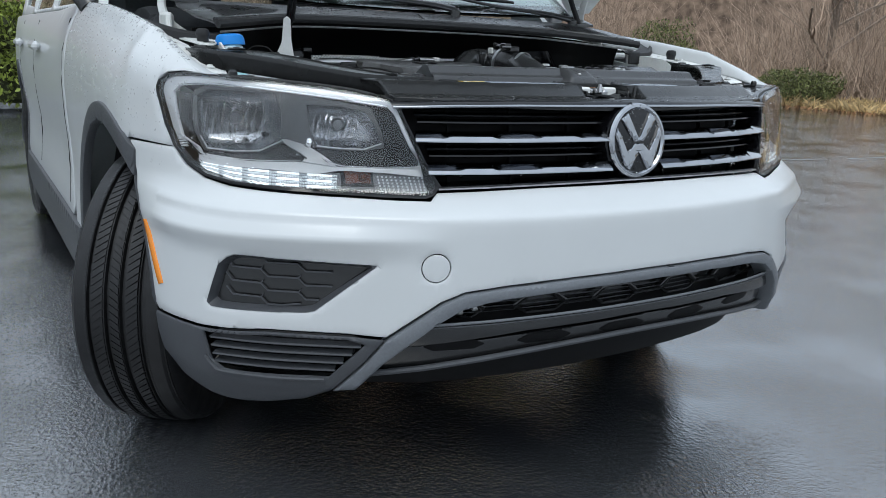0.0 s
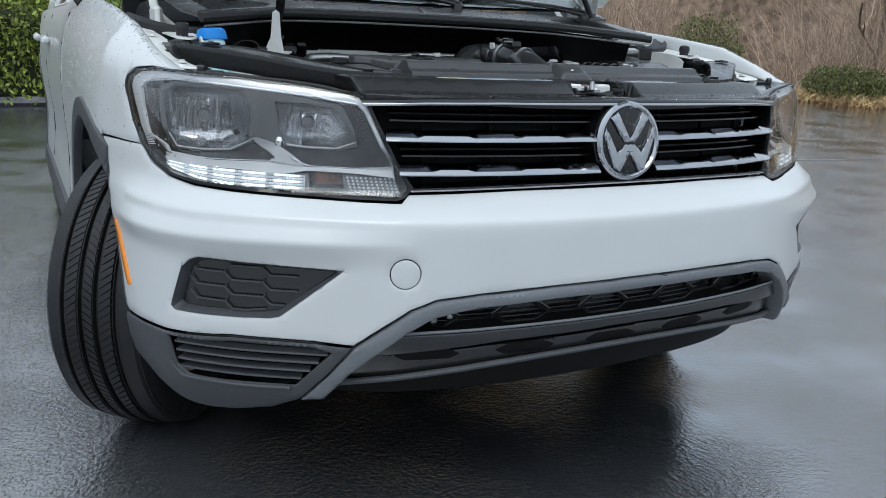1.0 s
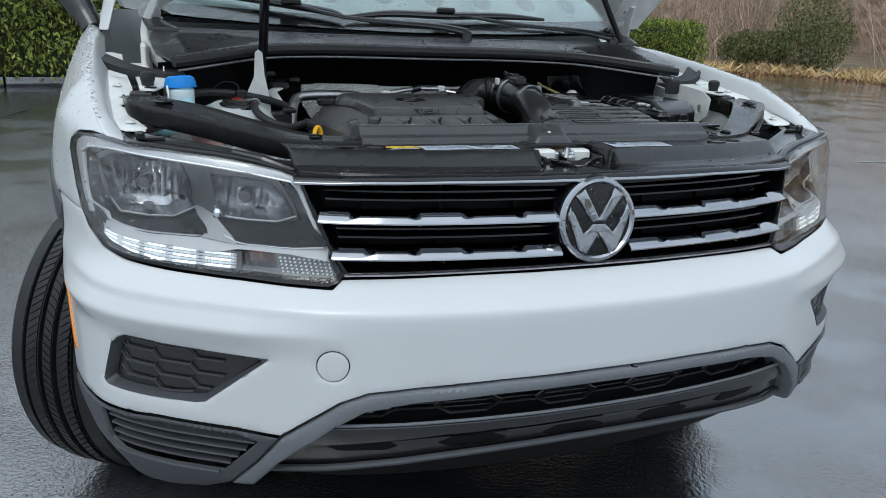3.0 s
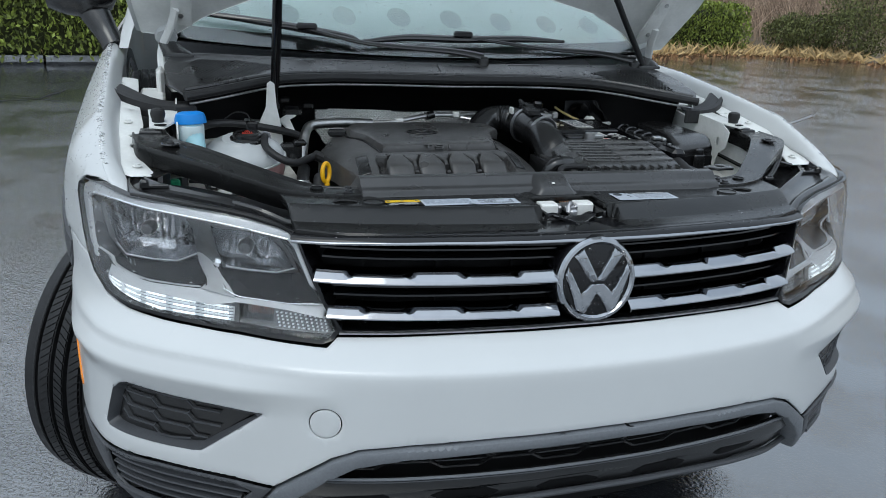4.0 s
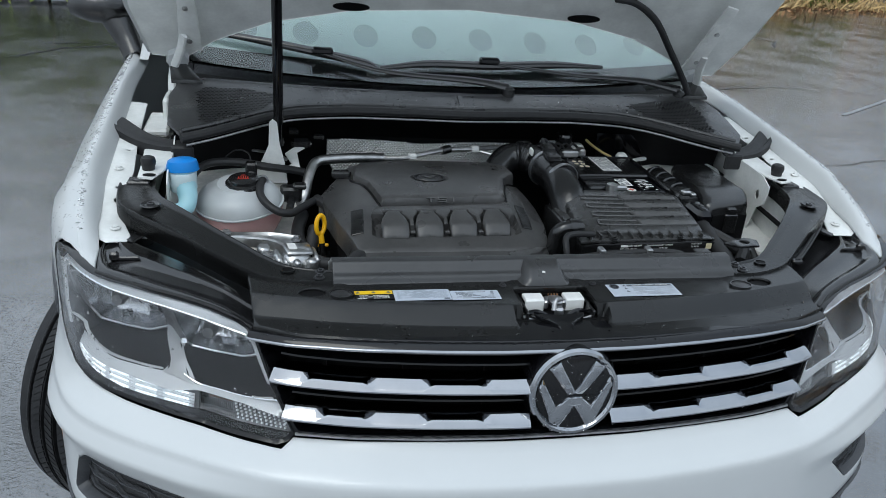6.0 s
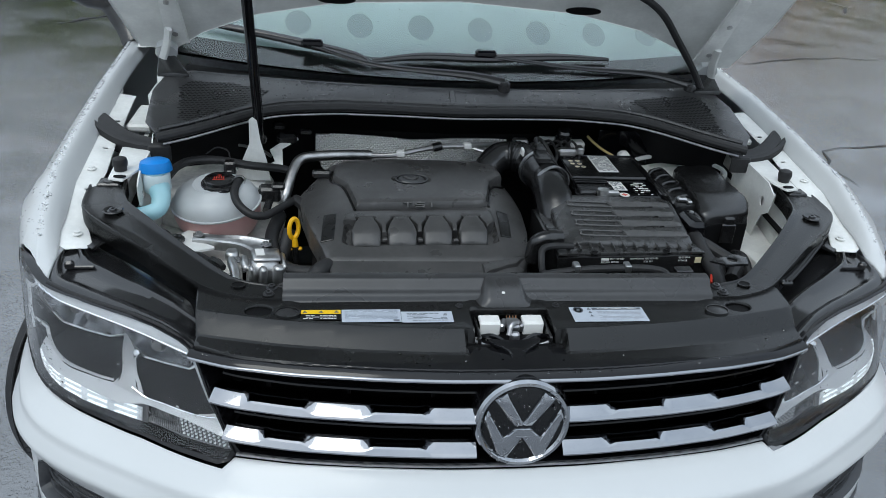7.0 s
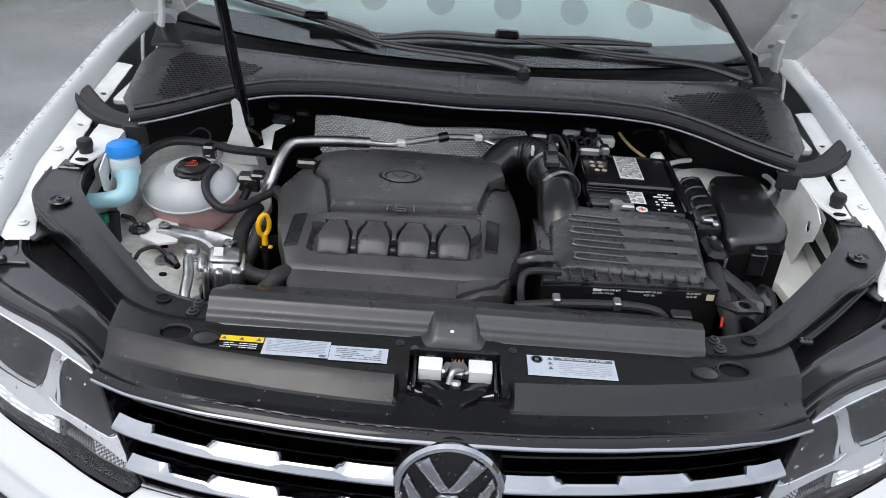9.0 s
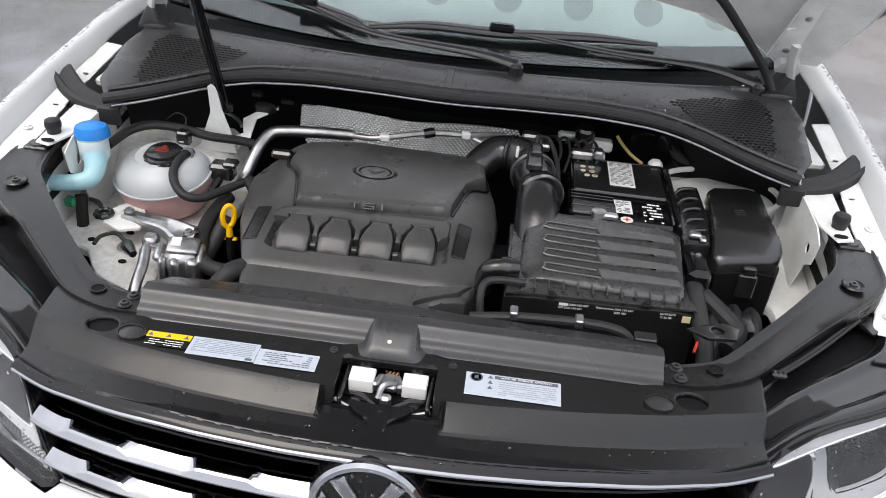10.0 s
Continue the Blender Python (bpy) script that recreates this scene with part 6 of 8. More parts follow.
BAND = [(-0.288, 0.492), (-0.276, 0.483), (0.026, 0.486), (0.046, 0.496), (0.044, 0.560), (-0.282, 0.556)]
NOTCHES = [[(-0.330, 0.500), (-0.306, 0.498), (-0.300, 0.578), (-0.324, 0.580)], [(0.052, 0.512), (0.074, 0.516), (0.080, 0.600), (0.056, 0.600)]]
cover_marks += dense(BAND, 0.008) + shrunk(BAND, 0.005)
cover_marks += [(x, y) for x in np.arange(-0.33, 0.10, 0.008) for y in (0.446, 0.452)]


def cover_z(x, y):
    z = float(np.interp(y, [0.34, 0.40, 0.446, 0.452, 0.485, 0.52, 0.56, 0.60, 0.70, 0.82, 0.88], [0.846, 0.860, 0.872, 0.877, 0.890, 0.902, 0.912, 0.918, 0.927, 0.932, 0.925]))
    z -= 0.045 * max(0.0, (abs(x + 0.128) - 0.17) / 0.10) ** 1.5
    z -= 0.014 * step_in(x, y, BAND, 0.005)
    return z


def top_z(x, y):
    d = math.hypot((x + 0.127) / 0.040, (y - 0.713) / 0.025)
    return float(np.interp(y, [0.59, 0.70, 0.80, 0.86], [0.9365, 0.944, 0.949, 0.944])) - (0.008 * min(1.0, (1.15 - d) / 0.15) if d < 1.15 else 0.0)


cover = part("engine_cover", plate(COVER_OUT, cover_z, 0.05, 0.006, 0.0085, marks=cover_marks), COVER, car, "dusty black ribbed engine cover", 22)
part("top_plate", plate(TOP, top_z, 0.03, 0.012, 0.010, marks=top_marks), COVER, cover, "", 30)
# thin black bars beside the top plate, coloured as the shade of a groove
part("groove", tube([(x, y, cover_z(x, y) + 0.001) for x, y in ((-0.258, 0.590), (-0.281, 0.690), (-0.311, 0.733), (-0.308, 0.785))], 0.003, 6), PANEL, cover)
part("groove", tube([(x, y, cover_z(x, y) + 0.001) for x, y in ((0.040, 0.616), (0.064, 0.714), (0.099, 0.750), (0.093, 0.800))], 0.003, 6), PANEL, cover)
# notches are not cut: a dark framed plate stands in for their shade
for loop in NOTCHES:
    part("notch_frame", tube([(x, y, cover_z(x, y) + 0.0008) for x, y in dense(loop, 0.01)] + [(*loop[0], cover_z(*loop[0]) + 0.0008)], 0.0018, 6, smooth=False), PANEL, cover)
    part("notch_face", plate(loop, lambda x, y: cover_z(x, y) + 0.0012, 0.004, 0, 0.012), PANEL, cover, "", 40)
part("cover_badge", join(lathe([(0.030, 0), (0.031, 0.0015), (0.029, 0.003), (0.0, 0.003)], pose(-0.127, 0.713, 0.9425, 5, 0, 0) @ Matrix.Diagonal((1, 0.62, 1, 1)), 32), lathe([(0.034, 0.0), (0.038, 0.0), (0.038, 0.003), (0.034, 0.003), (0.034, 0.0)], pose(-0.127, 0.713, 0.9425, 5, 0, 0) @ Matrix.Diagonal((1, 0.62, 1, 1)), 32)), PLASTIC, cover)
part("badge_chevron", moved(shell([[(-0.018, 0.012), (-0.010, 0.014), (0.0, 0.002), (0.010, 0.014), (0.018, 0.012), (0.004, -0.008), (-0.004, -0.008)]], lambda u, v, h: (u, v * 0.62, 0.0042 + h), 0.002, 0.01), pose(-0.127, 0.713, 0.9425, 5, 0, 0)), COVER, cover)
# raised marking on the slope under the top plate: plain strokes
MARK = pose(-0.118, 0.5995, 0.9305, 52, 0, 2)
for u, v, w, h in ((-0.026, 0.0042, 0.019, 0.0026), (-0.026, -0.001, 0.0036, 0.0105), (0.001, 0.0042, 0.021, 0.0026), (-0.0078, 0.0018, 0.0036, 0.006), (0.001, -0.0005, 0.021, 0.0024), (0.0098, -0.0028, 0.0036, 0.006), (0.001, -0.0054, 0.021, 0.0026), (0.0265, -0.0005, 0.0040, 0.0120)):
    part("raised_stroke", moved(box(u, v, 0.0015, w, h, 0.005, 0.0006), MARK), COVER, cover)
HUMPS = (-0.237, -0.1615, -0.086, -0.009)
for x in HUMPS:
    y0 = 0.485 + 0.05 * (x + 0.12)
    hump = [(x - 0.029, y0 + 0.004), (x - 0.025, y0), (x + 0.025, y0), (x + 0.029, y0 + 0.004), (x + 0.031, y0 + 0.030), (x + 0.025, y0 + 0.050), (x + 0.017, y0 + 0.062), (x + 0.016, y0 + 0.070), (x - 0.016, y0 + 0.070), (x - 0.017, y0 + 0.062), (x - 0.025, y0 + 0.050), (x - 0.031, y0 + 0.030)]
    part("hump", plate(hump, lambda a, b, x=x, y0=y0: float(np.interp(b - y0, [0.0, 0.016, 0.022, 0.07], [0.893, 0.908, 0.9125, 0.926])) - 9 * max(0.0, abs(a - x) - 0.010) ** 2, 0.022, 0.004, 0.007, marks=[(a, y0 + d) for d in (0.016, 0.022) for a in np.arange(x - 0.026, x + 0.027, 0.006)]), COVER, cover, "", 30)
edge_low = []
for i, x in enumerate(HUMPS):
    y0 = 0.485 + 0.05 * (x + 0.12)
    edge_low += [(x - 0.021, y0 + 0.066), (x - 0.020, y0 + 0.076), (x + 0.020, y0 + 0.076), (x + 0.021, y0 + 0.066)]
    if i < 3:
        edge_low += [(x + 0.0335, y0 + 0.048), (x + 0.0335, y0 + 0.030), (x + 0.0425, y0 + 0.030), (x + 0.0425, y0 + 0.050)]
shelf_loop = [(-0.284, 0.546), *edge_low, (0.024, 0.530), (0.040, 0.545), (0.042, 0.588), (0.030, 0.594), (-0.262, 0.580), (-0.278, 0.574)]
part("shelf", plate(shelf_loop, lambda x, y: float(np.interp(y, [0.50, 0.535, 0.56, 0.60], [0.905, 0.9185, 0.9225, 0.924])), 0.03, 0.003, 0.009), COVER, cover, "", 25)
for x in HUMPS[:3]:
    part("web", box(x + 0.038, 0.500, 0.894, 0.012, 0.012, 0.008, 0.002), COVER, cover)
part("front_foot", plate([(0.0, 0.40), (0.075, 0.44), (0.098, 0.47), (0.06, 0.462), (0.0, 0.442)], 0.874, 0.03, 0.005, 0.02), COVER, cover)
part("lift_clip", box(-0.332, 0.766, 0.932, 0.045, 0.022, 0.018, 0.005), PLASTIC, car, "black oil filler lug")
# the shade under the cover is put into the block's black colour
part("engine_block", join(box(-0.13, 0.62, 0.74, 0.44, 0.44, 0.20, 0.03), box(-0.13, 0.42, 0.66, 0.5, 0.2, 0.2, 0.03)), DARK, car, "engine block coloured black to stand for shade")

# dipstick
dip = part("dipstick", tube([(-0.385, 0.575, 0.78), (-0.387, 0.582, 0.835)], 0.008, 10, smooth=False), PLASTIC, car, "yellow oil dipstick handle")
part("handle", tube([(-0.390 + 0.0095 * math.cos(a), 0.592 + 0.007 * math.cos(a) + 0.004 * math.sin(a), 0.874 + 0.021 * math.sin(a)) for a in np.linspace(0, 2 * math.pi, 24)], 0.0052, 8, smooth=False, squash=1.0), YELLOW, dip, "yellow loop handle")
part("stem", join(tube([(-0.389, 0.588, 0.855), (-0.387, 0.582, 0.826)], [0.006, 0.008], 10, smooth=False), box(-0.387, 0.582, 0.830, 0.030, 0.010, 0.006, 0.002)), YELLOW, dip)

# aluminium casting, pump and hoses by the tank
MOUNT = pose(-0.448, 0.488, 0.800, 6, 4, 12)
cast = part("aluminium_mount", moved(box(0, 0.004, 0, 0.070, 0.060, 0.120, 0.018), MOUNT), SILVER, car, "cast aluminium engine mount with a forged arm", 50)
for x, w, y in ((-0.031, 0.012, -0.026), (-0.008, 0.016, -0.031), (0.024, 0.022, -0.028)):
    part("casting_rib", moved(box(x, y, -0.004, w, 0.022, 0.124, 0.0055), MOUNT), SILVER, cast, "", 50)
part("casting_flange", moved(join(box(0.002, 0.010, 0.060, 0.058, 0.046, 0.010, 0.0045), box(-0.040, 0.004, 0.046, 0.018, 0.050, 0.016, 0.006), box(0.036, -0.004, 0.030, 0.012, 0.056, 0.060, 0.005)), MOUNT), SILVER, cast, "", 50)
part("mount_label", moved(box(-0.010, 0.014, 0.0655, 0.018, 0.026, 0.001), MOUNT), LABEL_WHITE, cast)
side_a = glide([(-0.606, 0.612, 0.852), (-0.575, 0.598, 0.856), (-0.54, 0.583, 0.862), (-0.49, 0.572, 0.866), (-0.435, 0.553, 0.866)], 4)
side_b = glide([(-0.604, 0.580, 0.850), (-0.575, 0.572, 0.854), (-0.545, 0.556, 0.858), (-0.50, 0.535, 0.862), (-0.470, 0.505, 0.862)], 4)
part("forged_arm", quilt([[a.lerp(b, k) + Vector((0, 0, up)) for a, b in zip(side_a, side_b)] for k, up in ((0.0, -0.014), (0.0, 0.0), (0.14, 0.002), (0.25, -0.004), (0.75, -0.004), (0.86, 0.002), (1.0, 0.0), (1.0, -0.014))], (0, 0, -0.006)), SILVER, cast, "", 50)
for x, y, z in ((-0.592, 0.594, 0.856), (-0.445, 0.528, 0.866), (-0.497, 0.492, 0.848)):
    bolt(x, y, z, 0.007, cast)
part("bracket_plate", plate([(-0.645, 0.600), (-0.622, 0.640), (-0.580, 0.632), (-0.552, 0.585), (-0.556, 0.555), (-0.590, 0.540), (-0.630, 0.560)], 0.846, 0.006, 0.002, 0.02, holes=[ring(-0.632, 0.606, 0.005, 10)]), WHITE_IN, cast, "white bracket bolted to the casting")
part("coolant_pipe", join(tube([(-0.512, 0.500, 0.846), (-0.510, 0.480, 0.848), (-0.500, 0.445, 0.842), (-0.496, 0.400, 0.825), (-0.494, 0.370, 0.80)], 0.010, 12), box(-0.513, 0.512, 0.850, 0.026, 0.030, 0.022, 0.005)), SILVER, car, "", 40)
part("radiator_hose", tube([(-0.425, 0.69, 0.86), (-0.438, 0.62, 0.848), (-0.434, 0.56, 0.838), (-0.415, 0.50, 0.835), (-0.375, 0.462, 0.838), (-0.30, 0.455, 0.842)], 0.015, 12), RUBBER, car, "thick black radiator hose")
part("lower_hose", tube([(-0.40, 0.61, 0.86), (-0.415, 0.555, 0.82), (-0.42, 0.48, 0.80), (-0.38, 0.42, 0.81), (-0.31, 0.42, 0.80)], 0.014, 12, rings=0.1), RUBBER, car)
part("hose_elbow", tube([(-0.35, 0.41, 0.84), (-0.33, 0.43, 0.86), (-0.31, 0.46, 0.855)], 0.018, 12), RUBBER, car)
part("solenoid", join(box(-0.45, 0.735, 0.895, 0.05, 0.036, 0.036, 0.006), box(-0.43, 0.728, 0.916, 0.03, 0.03, 0.012, 0.004), tube([(-0.45, 0.71, 0.885), (-0.455, 0.68, 0.875)], 0.009, 8, smooth=False)), PLASTIC, car, "black solenoid valve with hoses")
part("cross_hose", tube([(-0.392, 0.722, 0.885), (-0.37, 0.69, 0.88), (-0.36, 0.65, 0.86)], 0.013, 10), RUBBER, car)

# pipes along the bulkhead
part("aluminium_pipe", tube([(-0.425, 0.768, 0.85), (-0.415, 0.785, 0.875), (-0.402, 0.830, 0.912), (-0.385, 0.862, 0.930), (-0.35, 0.873, 0.935), (-0.28, 0.886, 0.935), (-0.212, 0.902, 0.930)], 0.0125, 12), SILVER, car, "dull aluminium coolant pipe")
wrap = part("foil_hose", tube([(-0.225, 0.90, 0.930), (-0.17, 0.885, 0.936), (-0.139, 0.888, 0.940), (-0.045, 0.917, 0.950), (0.036, 0.930, 0.950), (0.12, 0.952, 0.950)], 0.0065, 10), SILVER, car, "foil-wrapped vent line with clips")
for x, y, z in ((-0.139, 0.888, 0.940), (0.036, 0.930, 0.950)):
    part("clip", box(x, y, z, 0.022, 0.016, 0.016, 0.003), WHITE_CARD, wrap)
part("clip", lathe([(0, -0.012), (0.011, -0.012), (0.011, 0.012), (0, 0.012)], pose(-0.045, 0.917, 0.950, 0, 80, 20), 14), PLASTIC, wrap)
part("second_line", tube([(0.03, 0.945, 0.945), (0.07, 0.925, 0.94), (0.11, 0.905, 0.935)], 0.005, 8), SILVER, car)
SHIELD = [(-0.350, 0.952), (-0.20, 0.956), (-0.10, 0.951), (0.0, 0.953), (0.15, 0.950), (0.17, 0.90), (0.10, 0.885), (-0.06, 0.875), (-0.085, 0.835), (-0.25, 0.84), (-0.330, 0.865), (-0.352, 0.905)]
# the sheet is coloured as shaded hollows, its studs as bright foil
foil = part("heat_shield", shell([SHIELD], lambda x, z, h: (x, 0.965 + 0.30 * (z - 0.9) + 0.012 * math.sin(x * 14) + h, z), 0.004, 0.02, 0.002), FOIL_SHADE, car, "embossed silver heat shield on the bulkhead")
studs = []
for j in range(27):
    for i in range(58):
        x, z = -0.352 + 0.0092 * i + 0.0046 * (j % 2), 0.838 + 0.0046 * j
        if inside([(x, z)], [SHIELD])[0]:
            c = Vector((x, 0.9595 + 0.30 * (z - 0.9) + 0.012 * math.sin(x * 14), z))
            studs.append(([tuple(c + Vector(v)) for v in ((-0.0040, 0, 0), (0, 0, -0.0036), (0.0040, 0, 0), (0, 0, 0.0036), (0, -0.0024, 0.0006))], [(0, 1, 4), (1, 2, 4), (2, 3, 4), (3, 0, 4)]))
tagged(part("emboss", join(*studs), FOIL, foil, "", 0), kind="stuff")

# intake hose and air box
part("intake_hose", tube([(0.055, 0.80, 0.905), (0.076, 0.835, 0.928), (0.108, 0.862, 0.945), (0.140, 0.862, 0.952)], [0.030, 0.036, 0.038, 0.037], 18), PLASTIC, car, "black moulded intake hose")
part("bellows", tube([(0.132, 0.864, 0.951), (0.150, 0.856, 0.952), (0.168, 0.838, 0.951), (0.182, 0.812, 0.949)], 0.037, 18, 5, rings=0.07), PLASTIC, car, "ribbed rubber bellows")
part("intake_sleeve", tube([(0.180, 0.815, 0.949), (0.190, 0.77, 0.946), (0.199, 0.73, 0.942)], [0.043, 0.044, 0.044], 22), PLASTIC, car)
part("intake_pipe", tube([(0.196, 0.74, 0.942), (0.199, 0.69, 0.934), (0.203, 0.645, 0.912), (0.206, 0.61, 0.880)], [0.041, 0.042, 0.045, 0.046], 22), PLASTIC, car, "black air pipe out of the filter box")
for x, y, z, rz in ((0.187, 0.785, 0.947, 12), (0.205, 0.708, 0.938, 16)):
    part("hose_band", lathe([(0.0445, -0.005), (0.047, -0.005), (0.047, 0.005), (0.0445, 0.005), (0.0445, -0.005)], pose(x, y, z, 92, 0, rz), 32), STEEL, car, "steel hose band")
part("flow_sensor", join(box(0.185, 0.748, 0.992, 0.032, 0.055, 0.018, 0.004), box(0.187, 0.775, 1.0, 0.022, 0.03, 0.018, 0.003), box(0.187, 0.80, 0.99, 0.026, 0.03, 0.03, 0.005)), PLASTIC, car, "black air sensor plug")
part("sensor_lead", tube([(0.187, 0.81, 1.0), (0.19, 0.84, 1.005), (0.215, 0.86, 0.99), (0.235, 0.82, 0.96), (0.24, 0.76, 0.94)], 0.005, 8), RUBBER, car)
part("silver_fitting", join(box(0.178, 0.945, 0.955, 0.04, 0.03, 0.024, 0.005), box(0.21, 0.915, 0.955, 0.022, 0.04, 0.016, 0.004)), SILVER, car, "bright metal line fitting")

AIR = [(0.180, 0.628), (0.205, 0.652), (0.440, 0.640), (0.468, 0.628), (0.458, 0.452), (0.450, 0.440), (0.182, 0.454), (0.172, 0.463)]


def air_z(x, y):
    z = float(np.interp(y, [0.44, 0.455, 0.47, 0.60, 0.65], [0.909, 0.917, 0.921, 0.938, 0.940]))
    return z - 0.02 * max(0.0, (0.215 - x) / 0.045) ** 1.5


air = part("air_filter_box", plate(AIR, air_z, 0.03, 0.006, 0.02), AIRBOX, car, "black ribbed air filter box with raised bars", 30)
# bars and ribs take the lighter plastic, as if catching the light
for i in range(4):
    y = 0.606 - 0.0395 * i
    part("ridge", plate([(0.309, y), (0.449, y - 0.004), (0.452, y - 0.019), (0.318, y - 0.020)], lambda a, b: air_z(a, b) + 0.0055 - 0.10 * max(0.0, y - b), 0.012, 0.0015, 0.012), RIB_LIT, air)
    part("rib", tube([(0.308, y - 0.001, air_z(0.3, y) + 0.001), (0.223, y + 0.004, air_z(0.223, y) + 0.001), (0.218, y - 0.004, air_z(0.218, y) + 0.001), (0.222, y - 0.015, air_z(0.222, y - 0.015) + 0.001), (0.316, y - 0.019, air_z(0.3, y - 0.019) + 0.001)], 0.0020, 6, 3), RIB_LIT, air)
part("rim", plate([(0.155, 0.417), (0.160, 0.655), (0.475, 0.648), (0.478, 0.430)], lambda x, y: 0.9065, 0.006, 0.003, 0.05), AIRBOX, air)
base_box = [(0.152, 0.412), (0.152, 0.66), (0.482, 0.655), (0.482, 0.425)]
part("base", plate(base_box, 0.9000, 0.14, 0.004, 0.06), PLASTIC, air, "black lower half of the filter box")
for i in range(12):
    x = 0.178 + 0.0245 * i
    part("fin", box(x, 0.438 + 0.04 * (x - 0.178), 0.9085, 0.0028, 0.032, 0.014, 0.0006), AIRBOX, air)
for x, y in ((0.232, 0.423), (0.392, 0.429), (0.47, 0.52)):
    bolt(x, y, 0.906, 0.006, air, PLASTIC, "screw")
def face_words(text, x, z, size):
    words(text, size, LABEL_WHITE, air, Matrix.Translation((x, 0.4107 + 0.0394 * (x - 0.152), z)) @ Euler((radians(90), 0, radians(2.2))).to_matrix().to_4x4() @ Matrix.Diagonal((1.1, 1, 1, 1)), "print")


part("maker_mark", box(0.254, 0.4142, 0.8945, 0.016, 0.0008, 0.0050, 0.0001), LABEL_WHITE, air)
face_words("50N 129 607", 0.280, 0.8945, 0.0055), face_words("23E 50N 129 601", 0.266, 0.8875, 0.0052)
face_words("Filterelement 50N 129 620", 0.340, 0.8945, 0.0052), face_words("5Q0 183", 0.350, 0.8875, 0.0052)
face_words("06 07 2019", 0.430, 0.8955, 0.0052), face_words("13 36 58", 0.427, 0.8885, 0.0052)
part("small_label", box(0.462, 0.4226, 0.889, 0.014, 0.001, 0.013, 0.0002), mat("cream_label", (0.66, 0.58, 0.38), 0.5), air)
part("breather_elbow", join(tube([(0.115, 0.475, 0.86), (0.118, 0.470, 0.90), (0.135, 0.468, 0.915), (0.172, 0.475, 0.915)], 0.017, 14), lathe([(0.018, -0.008), (0.0205, -0.008), (0.0205, 0.008), (0.018, 0.008), (0.018, -0.008)], pose(0.15, 0.471, 0.915, 0, 90, 0), 18)), PLASTIC, car, "black breather elbow")
part("drain_hose", tube([(0.118, 0.375, 0.86), (0.113, 0.395, 0.900), (0.118, 0.415, 0.916), (0.140, 0.424, 0.920), (0.186, 0.428, 0.918)], 0.007, 10), RUBBER, car)
part("front_hose", tube([(0.10, 0.338, 0.900), (0.18, 0.343, 0.908), (0.26, 0.345, 0.911), (0.32, 0.343, 0.911), (0.352, 0.335, 0.905), (0.364, 0.325, 0.880)], 0.0085, 10), RUBBER, car, "black hose clipped along the crossbar")
for x in (0.170, 0.275):
    part("hose_clip", box(x, 0.345, 0.914, 0.013, 0.022, 0.016, 0.002), STEEL, car)

# battery
batt = part("battery", box(0.365, 0.785, 0.85, 0.205, 0.265, 0.165, 0.008), GLOSS, car, "black battery with printed labels")
part("lid", join(box(0.365, 0.83, 0.9355, 0.19, 0.15, 0.010, 0.004), box(0.31, 0.69, 0.934, 0.09, 0.05, 0.012, 0.004)), PLASTIC, batt)
lab = part("battery_label", box(0.372, 0.845, 0.9415, 0.052, 0.115, 0.0008, 0.0002), LABEL_WHITE, batt, "pale printed battery label")
bars(0.372, 0.845, 0.046, 0.105, 0.9422, 18, 21, lab, LABEL_INK, 0.85, 0.45)
lab = part("code_label", box(0.367, 0.705, 0.9385, 0.034, 0.052, 0.0008, 0.0002), LABEL_WHITE, batt)
bars(0.367, 0.705, 0.028, 0.046, 0.9392, 9, 22, lab, LABEL_INK, 0.6, 0.6)
part("red_sign", lathe([(0, 0), (0.012, 0), (0.012, 0.0008), (0, 0.0008)], Matrix.Translation((0.372, 0.663, 0.9336)), 20), LABEL_WHITE, batt)
bars(0.425, 0.70, 0.038, 0.08, 0.9345, 7, 23, batt, LABEL_WHITE, 0.6, 0.5)
CREAM = mat("cream_print", (0.62, 0.55, 0.42), 0.5)
for k, (x, y) in enumerate(((0.293, 0.862), (0.311, 0.862), (0.293, 0.842), (0.311, 0.842), (0.300, 0.822), (0.316, 0.822))):
    part("battery_sign", lathe([(0.0035, 0), (0.0062, 0), (0.0062, 0.0006), (0.0035, 0.0006), (0.0035, 0)] if k % 2 else [(0, 0), (0.0058, 0), (0.0058, 0.0006), (0, 0.0006)], Matrix.Translation((x, y, 0.9408)), 14), CREAM, batt)
part("red_cross", join(box(0.372, 0.663, 0.9348, 0.014, 0.003, 0.0006, 0.0002), box(0.372, 0.663, 0.9349, 0.003, 0.014, 0.0006, 0.0002)), RED, batt)
for y in (0.748, 0.735, 0.722, 0.690):
    part("lid_groove", box(0.308, y, 0.9405, 0.085, 0.003, 0.0022, 0.0008), PLASTIC, batt)
part("lid_edge", tube([(0.268, 0.66, 0.934), (0.268, 0.90, 0.940), (0.462, 0.90, 0.940), (0.462, 0.66, 0.934)], 0.0035, 8, 3, smooth=False), GLOSS, batt)
part("clamp", join(lathe([(0, 0), (0.014, 0), (0.014, 0.016), (0.009, 0.018), (0, 0.018)], Matrix.Translation((0.316, 0.655, 0.935)), 16), box(0.335, 0.652, 0.943, 0.035, 0.016, 0.012, 0.003)), SILVER, batt, "bright battery clamp")
part("negative_clamp", join(box(0.29, 0.895, 0.952, 0.05, 0.025, 0.02, 0.005), box(0.325, 0.90, 0.956, 0.02, 0.03, 0.02, 0.004)), SILVER, batt)
part("battery_wall", box(0.475, 0.785, 0.865, 0.012, 0.25, 0.145, 0.004), PLASTIC, batt)
